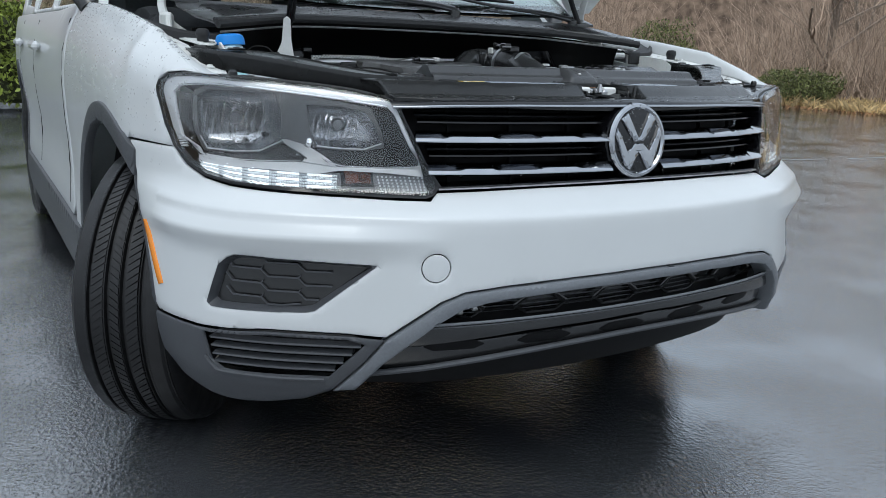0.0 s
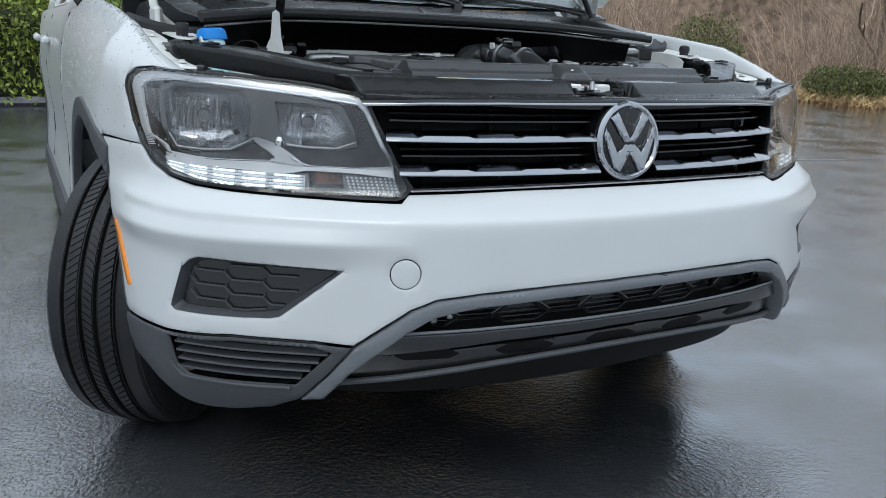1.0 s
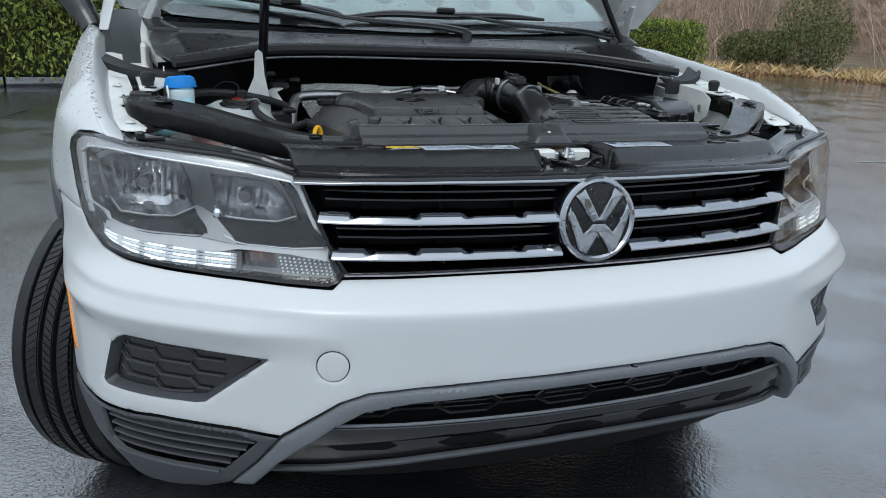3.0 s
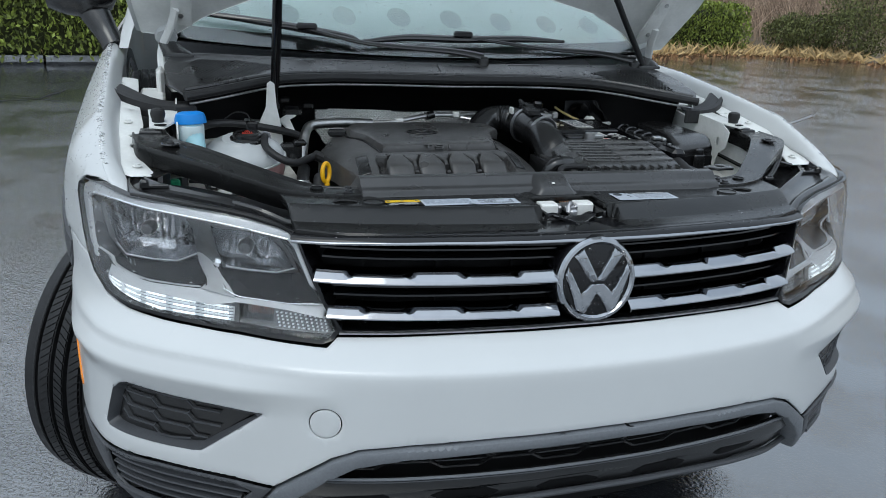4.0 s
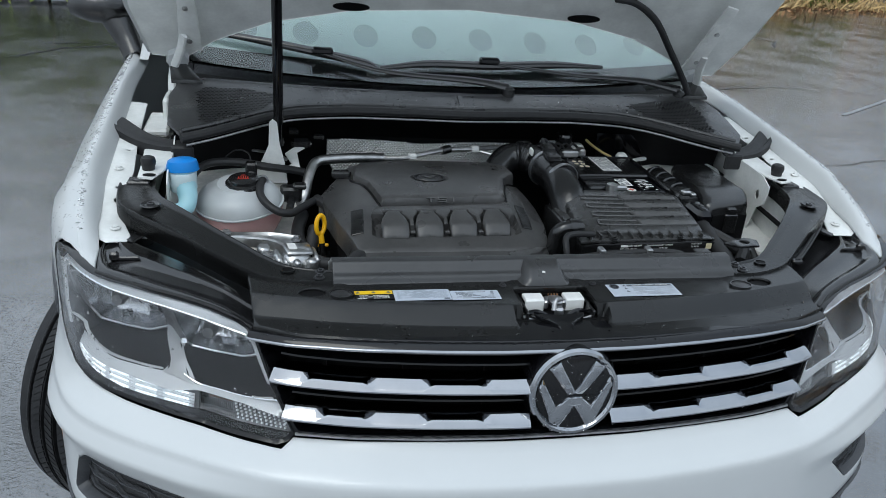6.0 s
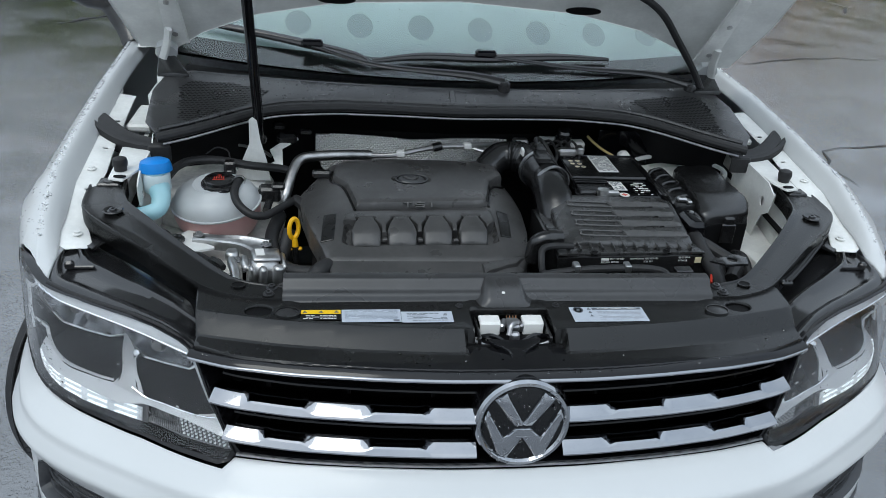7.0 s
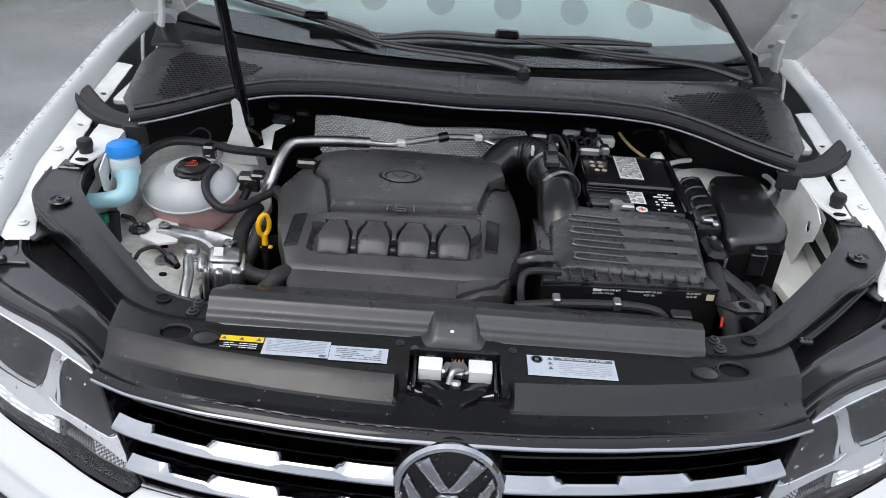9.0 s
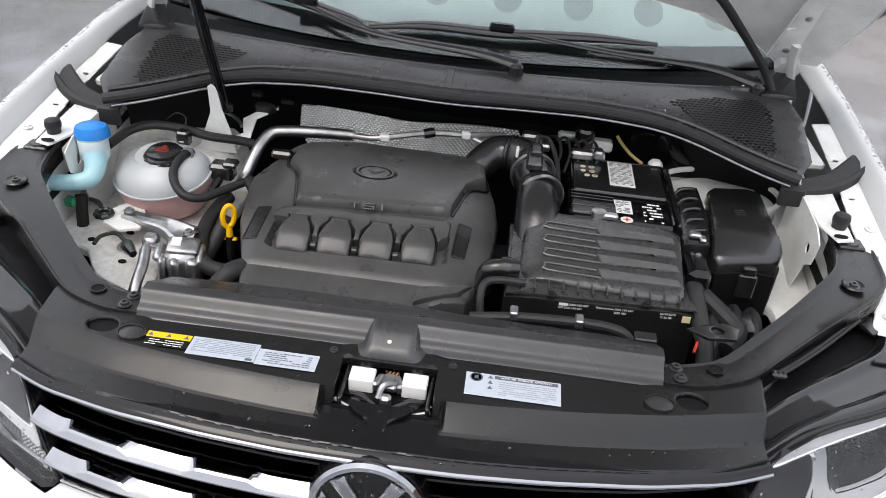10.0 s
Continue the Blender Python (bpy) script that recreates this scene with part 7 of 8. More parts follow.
for shape in (box(0.265, 1.0, 0.945, 0.05, 0.02, 0.02, 0.004), box(0.34, 0.985, 0.94, 0.045, 0.03, 0.025, 0.005), box(0.325, 0.945, 0.93, 0.04, 0.03, 0.02, 0.004)):
    part("white_fitting", shape, WHITE_CARD, car, "white plastic line fitting")
part("sleeve_tag", box(0.150, 0.800, 0.985, 0.006, 0.022, 0.018, 0.002), LABEL_WHITE, car)
part("hose_tag", box(0.060, 0.800, 0.934, 0.020, 0.003, 0.018, 0.001, Euler((radians(-30), radians(20), 0)).to_matrix().to_4x4()), LABEL_WHITE, car, "small white tag on the hose")
part("canister", lathe([(0, -0.03), (0.021, -0.03), (0.022, 0.03), (0.018, 0.036), (0, 0.037)], pose(0.296, 0.965, 0.955, 10, 0, 0), 20), PLASTIC, car, "small black valve canister")
part("yellow_lead", tube([(0.37, 0.985, 0.965), (0.382, 0.965, 0.955), (0.40, 0.94, 0.945), (0.425, 0.92, 0.935)], 0.0035, 8), mat("tan_lead", (0.42, 0.33, 0.14), 0.5), car)
for i in range(5):
    x = 0.215 + 0.02 * i
    part("lead", tube([(x, 0.97 - 0.01 * i, 0.95), (x + 0.02, 0.94, 0.965), (x + 0.03, 0.90, 0.95), (x + 0.02, 0.86, 0.92)], 0.0035, 6), RUBBER, car)
part("white_pad", box(0.452, 0.915, 0.93, 0.03, 0.03, 0.04, 0.008), WHITE_CARD, car)

# fuse boxes
FB = [(0.542, 0.795), (0.556, 0.812), (0.640, 0.826), (0.652, 0.812), (0.650, 0.60), (0.636, 0.570), (0.530, 0.555), (0.520, 0.568)]
fuse = part("fuse_box", plate(FB, lambda x, y: 0.955 - 0.020 * max(0, (0.62 - y) / 0.06), 0.05, 0.010, 0.02), PLASTIC, car, "black fuse box with a smooth lid", 40)
part("base", plate([(x * 1.0 + (x - 0.588) * 0.04, y - 0.004) for x, y in FB], 0.912, 0.14, 0.006, 0.05), DARK, fuse)
part("lid_latch", join(box(0.585, 0.552, 0.915, 0.024, 0.012, 0.03, 0.003), box(0.585, 0.549, 0.890, 0.034, 0.010, 0.05, 0.003)), PLASTIC, fuse)
for k in range(3):
    part("lid_mark", box(0.590, 0.700 + 0.009 * k, 0.9555, 0.020, 0.003, 0.0012, 0.0004), PLASTIC, fuse)
FS = [(0.488, 0.822), (0.530, 0.834), (0.532, 0.70), (0.520, 0.60), (0.470, 0.592), (0.476, 0.70)]
side_fuse = part("fuse_strip", plate(FS, 0.940, 0.10, 0.005, 0.02), PLASTIC, car, "black cable box beside the battery", 40)
for i in range(5):
    y = 0.80 - 0.042 * i
    part("strap", tube([(0.478, y - 0.004, 0.93), (0.49, y, 0.944), (0.515, y + 0.008, 0.944), (0.53, y + 0.012, 0.93)], 0.0035, 6), PLASTIC, side_fuse)
part("terminal", join(box(0.492, 0.615, 0.946, 0.022, 0.016, 0.010, 0.003), box(0.505, 0.605, 0.944, 0.012, 0.02, 0.010, 0.003)), SILVER, side_fuse)
plug = part("main_plug", box(0.488, 0.535, 0.915, 0.040, 0.082, 0.05, 0.010), GLOSS, car, "glossy black main wiring plug")
part("face", plate([(0.476, 0.562), (0.500, 0.562), (0.500, 0.520), (0.494, 0.506), (0.482, 0.506), (0.476, 0.520)], 0.9425, 0.004, 0.0015, 0.02), GLOSS, plug)
part("lock", lathe([(0, 0), (0.005, 0), (0.005, 0.003), (0.002, 0.004), (0, 0.003)], Matrix.Translation((0.488, 0.548, 0.9425)), 14), STEEL, plug)
part("main_cable", tube([(0.484, 0.512, 0.908), (0.482, 0.485, 0.905), (0.486, 0.44, 0.89), (0.492, 0.39, 0.87), (0.49, 0.34, 0.85)], 0.015, 12, 4, rings=0.06), RUBBER, car, "taped wiring loom")
part("side_loom", tube([(0.50, 0.505, 0.89), (0.53, 0.47, 0.88), (0.555, 0.43, 0.87), (0.53, 0.39, 0.86)], 0.016, 10), RUBBER, car)
for k, (x0, y0) in enumerate(((0.545, 0.525), (0.570, 0.530), (0.600, 0.525), (0.520, 0.500))):
    part("fuse_lead", tube([(x0, y0, 0.85), (x0 - 0.006, y0 - 0.05, 0.858 + 0.004 * k), (x0 - 0.02 + 0.004 * k, y0 - 0.10, 0.848), (x0 - 0.035, y0 - 0.155, 0.82)], 0.011, 10, 5, rings=0.05), RUBBER, car)
part("loom_fork", plate([(0.560, 0.470), (0.575, 0.500), (0.600, 0.500), (0.598, 0.480), (0.585, 0.440), (0.572, 0.440)], 0.872, 0.010, 0.003, 0.02), PLASTIC, car)
for x, y in ((0.553, 0.452), (0.475, 0.375)):
    part("red_lead", tube([(x - 0.004, y - 0.012, 0.868), (x + 0.004, y + 0.010, 0.874)], 0.0026, 8, smooth=False), RED, car)
part("loom_bracket", plate([(0.44, 0.335), (0.47, 0.315), (0.515, 0.32), (0.525, 0.35), (0.50, 0.36), (0.46, 0.345)], 0.937, 0.006, 0.002, 0.02, holes=[ring(0.488, 0.337, 0.010, 14)]), PLASTIC, car)

# bulkhead, cowl and wipers
SEAL_X = [0.0, 0.15, 0.30, 0.42, 0.50, 0.575, 0.63, 0.70]
SEAL_Y = [0.888, 0.900, 0.908, 0.895, 0.862, 0.805, 0.768, 0.735]
SEAL_Z = [1.047, 1.047, 1.046, 1.043, 1.038, 1.030, 1.024, 1.016]
seal_y = lambda x: float(np.interp(abs(x), SEAL_X, SEAL_Y))
seal_z = lambda x: float(np.interp(abs(x), SEAL_X, SEAL_Z))
wall_top = [(x, seal_z(x) - 0.004) for x in np.linspace(0.72, -0.72, 25)]
part("bulkhead", shell([[(-0.72, 0.60), (0.72, 0.60)] + wall_top], lambda x, z, h: (x, max(seal_y(x) + 0.04, 0.87) + 0.13 * min(1.0, max(0.0, (seal_z(x) - z) / 0.10)) ** 0.6 * (1 - 0.75 * abs(x / 0.72) ** 3) + h, z), 0.01, 0.04), DARK, car, "dark sound-proofed bulkhead")
WIPE_Y = lambda x: 0.985 + 0.20 * x * x
cowl_loop = [(x, seal_y(x) + 0.004) for x in np.linspace(-0.69, 0.69, 47)] + [(0.725, 0.80), (0.735, 0.95), (0.715, 1.06)] + [(x, WIPE_Y(x) - 0.012) for x in np.linspace(0.66, -0.66, 31)] + [(-0.715, 1.06), (-0.735, 0.95), (-0.725, 0.80)]


def cowl_z(x, y):
    d = (y - seal_y(x)) / max(0.03, WIPE_Y(x) - 0.012 - seal_y(x))
    return seal_z(x) + 0.004 + (1.083 - seal_z(x)) * max(0.0, min(1.0, d)) ** 0.75


mesh_R = [(0.452, 0.957), (0.56, 0.995), (0.655, 1.002), (0.676, 0.965), (0.660, 0.815), (0.640, 0.800), (0.585, 0.815), (0.51, 0.885)]
mesh_zone = [mesh_R, [(-x, y) for x, y in mesh_R]]
cowl = part("cowl_panel", plate(cowl_loop, cowl_z, 0.004, 0.002, 0.018), COWL, car, "grey-black plastic cowl below the windscreen", 40)
# intake cells are flat black hexagons, the holes' shade painted on the cowl
for loop in mesh_zone:
    net, xs, ys = [], [p[0] for p in loop], [p[1] for p in loop]
    for j in range(26):
        for i in range(26):
            x, y = min(xs) + 0.0105 * i + 0.005 * (j % 2), min(ys) + 0.0085 * j
            if inside([(x, y)], [loop])[0] and to_edge([(x, y)], [loop])[0] > 0.004:
                z = cowl_z(x, y) + 0.0006
                hexa = [(x + 0.0048 * math.cos(a), y + 0.0037 * math.sin(a), z) for a in np.linspace(0, 2 * math.pi, 7)[:-1]]
                net.append((hexa, [(0, 1, 2, 3, 4, 5)]))
    tagged(part("intake_hole", join(*net), DARK, cowl, "grid of flat dark cells drawn as small air intake holes", 0), kind="stuff")
part("cowl_seal", tube([(x, seal_y(x) - 0.004, seal_z(x) + 0.006) for x in np.linspace(-0.69, 0.69, 28)], 0.011, 10, 2), RUBBER, car, "black rubber seal along the cowl")
part("seal_lip", tube([(x, seal_y(x) + 0.004, seal_z(x) - 0.014) for x in np.linspace(-0.68, 0.68, 28)], 0.003, 8, 2), STEEL, car, "pale metal edge under the seal")
part("seal_bulge", tube([(x, seal_y(x) + 0.024, seal_z(x) + 0.016) for x in np.linspace(-0.69, 0.69, 26)], 0.006, 8, 2), COWL, cowl)
part("cowl_joint", box(-0.011, 0.935, cowl_z(-0.011, 0.935) + 0.001, 0.014, 0.05, 0.004, 0.001, Euler((radians(22), 0, 0)).to_matrix().to_4x4()), COWL, cowl)
part("cowl_gutter", plate([(x, WIPE_Y(x) - 0.012) for x in np.linspace(-0.69, 0.69, 31)] + [(x, WIPE_Y(x) + 0.10) for x in np.linspace(0.69, -0.69, 31)], lambda x, y: 1.058 + 0.03 * x * x, 0.004, 0, 0.04), DARK, cowl)
part("gutter_edge", tube([(x, WIPE_Y(x) - 0.012, 1.083) for x in np.linspace(-0.66, 0.66, 24)], 0.005, 8, 2), COWL, cowl)
for x in (-0.33, 0.27, 0.44):
    part("gutter_clip", box(x, WIPE_Y(x) - 0.004, 1.075, 0.006, 0.02, 0.02, 0.002), DARK, cowl)


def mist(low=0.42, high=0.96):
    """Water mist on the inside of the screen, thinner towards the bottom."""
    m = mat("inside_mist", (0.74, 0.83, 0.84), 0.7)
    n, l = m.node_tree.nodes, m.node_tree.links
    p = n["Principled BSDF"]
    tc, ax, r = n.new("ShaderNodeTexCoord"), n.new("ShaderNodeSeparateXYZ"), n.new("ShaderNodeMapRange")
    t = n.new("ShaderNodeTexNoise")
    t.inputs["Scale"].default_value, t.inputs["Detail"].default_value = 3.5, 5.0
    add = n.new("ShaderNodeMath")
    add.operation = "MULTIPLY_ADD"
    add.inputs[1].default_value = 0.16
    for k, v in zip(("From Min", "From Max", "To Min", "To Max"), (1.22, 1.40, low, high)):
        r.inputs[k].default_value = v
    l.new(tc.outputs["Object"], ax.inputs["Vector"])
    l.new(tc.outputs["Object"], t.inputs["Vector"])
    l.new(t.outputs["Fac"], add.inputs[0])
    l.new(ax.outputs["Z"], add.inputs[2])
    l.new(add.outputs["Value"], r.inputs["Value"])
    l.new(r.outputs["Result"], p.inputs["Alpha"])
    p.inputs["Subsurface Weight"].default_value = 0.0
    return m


def glass_at(x, k, h=0.0):
    """The windscreen: k runs up it from 0 to 1."""
    y0, z0, y1, z1 = 1.008 + 0.215 * x * x, 1.098 + 0.045 * x * x, 2.10 + 0.12 * x * x, 1.640 - 0.09 * x * x
    return (x, y0 + (y1 - y0) * k - 0.44 * h, z0 + (z1 - z0) * k + 0.05 * math.sin(math.pi * k) + 0.9 * h)


screen = part("windscreen", shell([[(-0.715, 0.0), (0.715, 0.0), (0.66, 0.5), (0.62, 1.0), (-0.62, 1.0), (-0.66, 0.5)]], lambda x, k, h: glass_at(x, k, h), 0.005, 0.05), GLASS, car, "rain-spotted windscreen reflecting the sky", 60)
spots = [ring(-0.56 + 0.162 * i, 0.150 - 0.006 * abs(i - 3.5), 0.034, 16, 0.036) for i in range(8)]
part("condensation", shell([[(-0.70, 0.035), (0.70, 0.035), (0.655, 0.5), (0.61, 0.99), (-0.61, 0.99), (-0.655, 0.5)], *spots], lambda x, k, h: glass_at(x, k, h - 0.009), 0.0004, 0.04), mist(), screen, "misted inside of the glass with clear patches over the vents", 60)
for sp in spots:
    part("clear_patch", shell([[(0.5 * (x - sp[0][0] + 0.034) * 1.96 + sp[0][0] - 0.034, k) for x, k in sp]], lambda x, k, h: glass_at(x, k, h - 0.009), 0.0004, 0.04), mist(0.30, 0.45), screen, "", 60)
part("black_band", shell([[(-0.715, 0.0), (0.715, 0.0), (0.708, 0.055), (-0.708, 0.055)]], lambda x, k, h: glass_at(x, k, h - 0.007), 0.002, 0.04), DARK, screen)
for s in (-1, 1):
    part("pillar", tube([(s * 0.725, 1.10, 1.118), (s * 0.74, 1.38, 1.28), (s * 0.70, 1.75, 1.47), (s * 0.655, 2.12, 1.60)], 0.028, 8), WHITE, car, "white windscreen pillar")
    part("screen_corner", plate([(s * x, y) for x, y in ((0.66, 1.02), (0.735, 1.02), (0.75, 1.14), (0.715, 1.13))], lambda x, y: 1.09 + 0.25 * (y - 1.02), 0.01, 0.003, 0.03), PLASTIC, car)


def wiper(pivot, pts, blade, name="wiper"):
    w = part(name, lathe([(0, -0.02), (0.017, -0.02), (0.017, 0.004), (0.012, 0.010), (0, 0.011)], Matrix.Translation(pivot), 20), PLASTIC, car, "black wiper arm with a wet blade")
    part("arm", tube(pts, [0.014, 0.011, 0.007, 0.006], 10, 6, squash=0.55), PLASTIC, w)
    part("blade", tube(blade, [0.006, 0.011, 0.012, 0.011, 0.005], 10, 6, squash=0.8), PLASTIC, w)
    c = Vector(pts[-1])
    part("blade_clip", box(c.x, c.y, c.z + 0.006, 0.055, 0.022, 0.018, 0.005), GLOSS, w)
    return w


def on_glass(x, k, h):
    return glass_at(x, k, h)


wiper((0.126, 0.978, 1.098), [(0.126, 0.978, 1.105), (0.03, 0.990, 1.118), (-0.20, 1.012, 1.130), on_glass(-0.36, 0.045, 0.028)], [on_glass(-0.70, 0.085, 0.016), on_glass(-0.50, 0.070, 0.018), on_glass(-0.36, 0.052, 0.019), on_glass(-0.25, 0.035, 0.018), on_glass(-0.215, 0.022, 0.014)])
wiper((0.655, 1.040, 1.092), [(0.655, 1.040, 1.100), (0.54, 1.065, 1.118), (0.33, 1.055, 1.130), on_glass(0.085, 0.045, 0.028)], [on_glass(-0.21, 0.028, 0.014), on_glass(-0.08, 0.045, 0.018), on_glass(0.085, 0.045, 0.019), on_glass(0.28, 0.050, 0.018), on_glass(0.43, 0.045, 0.012)])

part("bulkhead_sheet", shell([[(0.40, 0.88), (0.71, 0.88), (0.71, 0.985), (0.60, 1.0), (0.40, 0.985)]], lambda x, z, h: (x, 0.975 - 0.05 * (x - 0.4) + 0.010 * math.sin(x * 34 + 20 * z) + h, z), 0.003, 0.012), GLOSS, car, "creased glossy black bulkhead lining", 60)

# ---- surroundings ----


def asphalt():
    m = bpy.data.materials.new("wet_asphalt")
    m.use_nodes = True
    n, l = m.node_tree.nodes, m.node_tree.links
    p = n["Principled BSDF"]
    tc = n.new("ShaderNodeTexCoord")

    def tex(kind, scale, detail=4.0):
        t = n.new(kind)
        t.inputs["Scale"].default_value = scale
        if "Detail" in t.inputs:
            t.inputs["Detail"].default_value = detail
        l.new(tc.outputs["Object"], t.inputs["Vector"])
        return t

    def remap(src, a, b, c, d):
        r = n.new("ShaderNodeMapRange")
        for k, v in zip(("From Min", "From Max", "To Min", "To Max"), (a, b, c, d)):
            r.inputs[k].default_value = v
        l.new(src, r.inputs["Value"])
        return r.outputs["Result"]

    broad = tex("ShaderNodeTexNoise", 0.55, 6.0).outputs["Fac"]
    pools = tex("ShaderNodeTexNoise", 1.7, 5.0).outputs["Fac"]
    grit = tex("ShaderNodeTexNoise", 210.0, 3.0).outputs["Fac"]
    coarse = tex("ShaderNodeTexVoronoi", 85.0)
    mix = n.new("ShaderNodeMix")
    mix.data_type = "RGBA"
    mix.inputs["A"].default_value, mix.inputs["B"].default_value = (0.018, 0.0195, 0.0225, 1), (0.062, 0.066, 0.074, 1)
    l.new(remap(broad, 0.35, 0.65, 0.0, 1.0), mix.inputs["Factor"])
    speck = n.new("ShaderNodeMix")
    speck.data_type, speck.blend_type = "RGBA", "MULTIPLY"
    speck.inputs["Factor"].default_value = 0.7
    l.new(mix.outputs["Result"], speck.inputs["A"])
    cmb = n.new("ShaderNodeCombineColor")
    g = remap(grit, 0.3, 0.7, 0.4, 1.6)
    for k in ("Red", "Green", "Blue"):
        l.new(g, cmb.inputs[k])
    l.new(cmb.outputs["Color"], speck.inputs["B"])
    l.new(speck.outputs["Result"], p.inputs["Base Color"])
    l.new(remap(pools, 0.36, 0.62, 0.07, 0.18), p.inputs["Roughness"])
    p.inputs["IOR"].default_value = 2.0
    p.inputs["Coat Weight"].default_value, p.inputs["Coat Roughness"].default_value, p.inputs["Coat IOR"].default_value = 1.0, 0.09, 1.9
    add = n.new("ShaderNodeMath")
    add.operation = "MULTIPLY_ADD"
    add.inputs[1].default_value = 0.35
    l.new(grit, add.inputs[0])
    l.new(coarse.outputs["Distance"], add.inputs[2])
    b = n.new("ShaderNodeBump")
    b.inputs["Distance"].default_value = 0.0022
    l.new(remap(pools, 0.40, 0.60, 0.25, 0.80), b.inputs["Strength"])
    l.new(add.outputs["Value"], b.inputs["Height"])
    l.new(b.outputs["Normal"], p.inputs["Normal"])
    l.new(b.outputs["Normal"], p.inputs["Coat Normal"])
    return m


ASPHALT = asphalt()
GRASS_GROUND = mat("leaf_littered_ground", (0.13, 0.095, 0.055), 0.9, grain=0.45, scale=25, stain=0.4, stain_scale=0.8, bump=0.6, bump_scale=60)
DRY = mat("dry_grass", (0.55, 0.40, 0.20), 0.85, island=0.35)
LITTER = mat("fallen_leaves", (0.24, 0.13, 0.06), 0.8, island=0.5)
TWIG = mat("bare_twigs", (0.34, 0.25, 0.185), 0.9, island=0.4, grain=0.2, scale=20)
BARK = mat("grey_brown_bark", (0.19, 0.15, 0.12), 0.9, grain=0.4, scale=18, bump=0.6, bump_scale=50, random=0.25)
HEDGE = mat("hedge_leaves", (0.17, 0.21, 0.035), 0.5, island=0.5)
# dark green that stands in for the shade within the hedge
HEDGE_SHADE = mat("hedge_inner_shade", (0.03, 0.035, 0.012), 0.9, grain=0.4, scale=30)
SHRUB = mat("shrub_leaves", (0.115, 0.125, 0.042), 0.7, island=0.5)
FARWOOD = mat("far_wood", (0.27, 0.195, 0.145), 1.0, grain=0.5, scale=3, stain=0.4, stain_scale=0.4)
PAINT_LINE = mat("worn_line_paint", (0.20, 0.21, 0.22), 0.3, grain=0.6, scale=30)

# the lot's far edge, from the left behind the car round to the right
EDGE = [(-60, 7.0), (-14, 8.6), (-3, 9.6), (3, 10.8), (7.5, 12.6), (10.0, 13.5), (12.2, 13.5), (13.5, 12.7), (14.2, 9.8), (14.6, 5.0), (15.2, -6.0), (16, -60)]
rng = random.Random(7)


def edge_at(t):
    """A point a share t along the lot's edge, between its far ends, and the outward direction."""
    p = [Vector((*a, 0)) for a in EDGE[1:-1]]
    d = [0.0]
    for a, b in zip(p, p[1:]):
        d.append(d[-1] + (b - a).length)
    s = t * d[-1]
    for i in range(len(p) - 1):
        if s <= d[i + 1] or i == len(p) - 2:
            k = (s - d[i]) / (d[i + 1] - d[i])
            u = (p[i + 1] - p[i]).normalized()
            return p[i].lerp(p[i + 1], k), Vector((-u.y, u.x, 0))


ground = tagged(part("ground", ([(-400, -400, -0.05), (400, -400, -0.05), (400, 400, -0.05), (-400, 400, -0.05)], [(0, 1, 2, 3)]), GRASS_GROUND, None, "brown leaf-strewn earth round the parking lot", 0), category="ground", kind="structure")
lot = [(x, y) for x, y in EDGE] + [(-60, -60)]
tagged(part("pavement", shell([lot], lambda x, y, h: (x, y, h), 0.045, 6.0), ASPHALT, None, "dark wet asphalt parking lot with puddles and cracks"), category="pavement", kind="structure")
berm = []
kerb = thing("kerb", "low rounded asphalt kerb along the lot", "kerb", kind="structure")
for i in range(26):
    p, o = edge_at(0.0 + 0.018 * i)
    q, _ = edge_at(0.0 + 0.018 * (i + 1) - 0.0006)
    berm.append((p, q))
for p, q in berm:
    part("kerb_section", tube([tuple(p + Vector((0, 0, 0.01))), tuple(q + Vector((0, 0, 0.01)))], 0.09, 8, smooth=False, squash=1.6), ASPHALT, kerb)
# proud stones of the wet asphalt round the car
stones, stone_faces, rs = [], [], random.Random(21)
for x0, x1, y0, y1, count in ((-2.3, -0.80, -0.4, 2.0, 30000),):
    for _ in range(count):
        x, y, r, a0 = rs.uniform(x0, x1), rs.uniform(y0, y1), rs.uniform(0.0012, 0.0034), rs.uniform(0, 6.3)
        k = len(stones)
        stones += [(x + r * math.cos(a0 + 1.571 * j) * rs.uniform(0.7, 1.2), y + r * math.sin(a0 + 1.571 * j) * rs.uniform(0.7, 1.2), 0.0006) for j in range(4)]
        stones.append((x + rs.uniform(-0.3, 0.3) * r, y + rs.uniform(-0.3, 0.3) * r, 0.0006 + r * rs.uniform(0.1, 0.35)))
        stone_faces += [(k, k + 1, k + 4), (k + 1, k + 2, k + 4), (k + 2, k + 3, k + 4), (k + 3, k, k + 4)]
tagged(part("asphalt_stones", (stones, stone_faces), ASPHALT, None, "wet stones proud of the dark asphalt", 0), category="gravel", kind="stuff")
# worn line marks
line = thing("line_marking", "worn pale parking line on the wet asphalt", "road marking", kind="structure")
for a, b in (((4.6, 5.2), (6.4, 6.4)), ((5.3, 4.1), (6.6, 3.9)), ((6.9, 3.85), (7.6, 3.8))):
    a, b = Vector((*a, 0)), Vector((*b, 0))
    n_ = Vector((a.y - b.y, b.x - a.x, 0)).normalized() * 0.02
    part("mark", ([tuple(a + n_ + Vector((0, 0, 0.004))), tuple(b + n_ + Vector((0, 0, 0.004))), tuple(b - n_ + Vector((0, 0, 0.004))), tuple(a - n_ + Vector((0, 0, 0.004)))], [(0, 1, 2, 3)]), PAINT_LINE, line, "", 0)


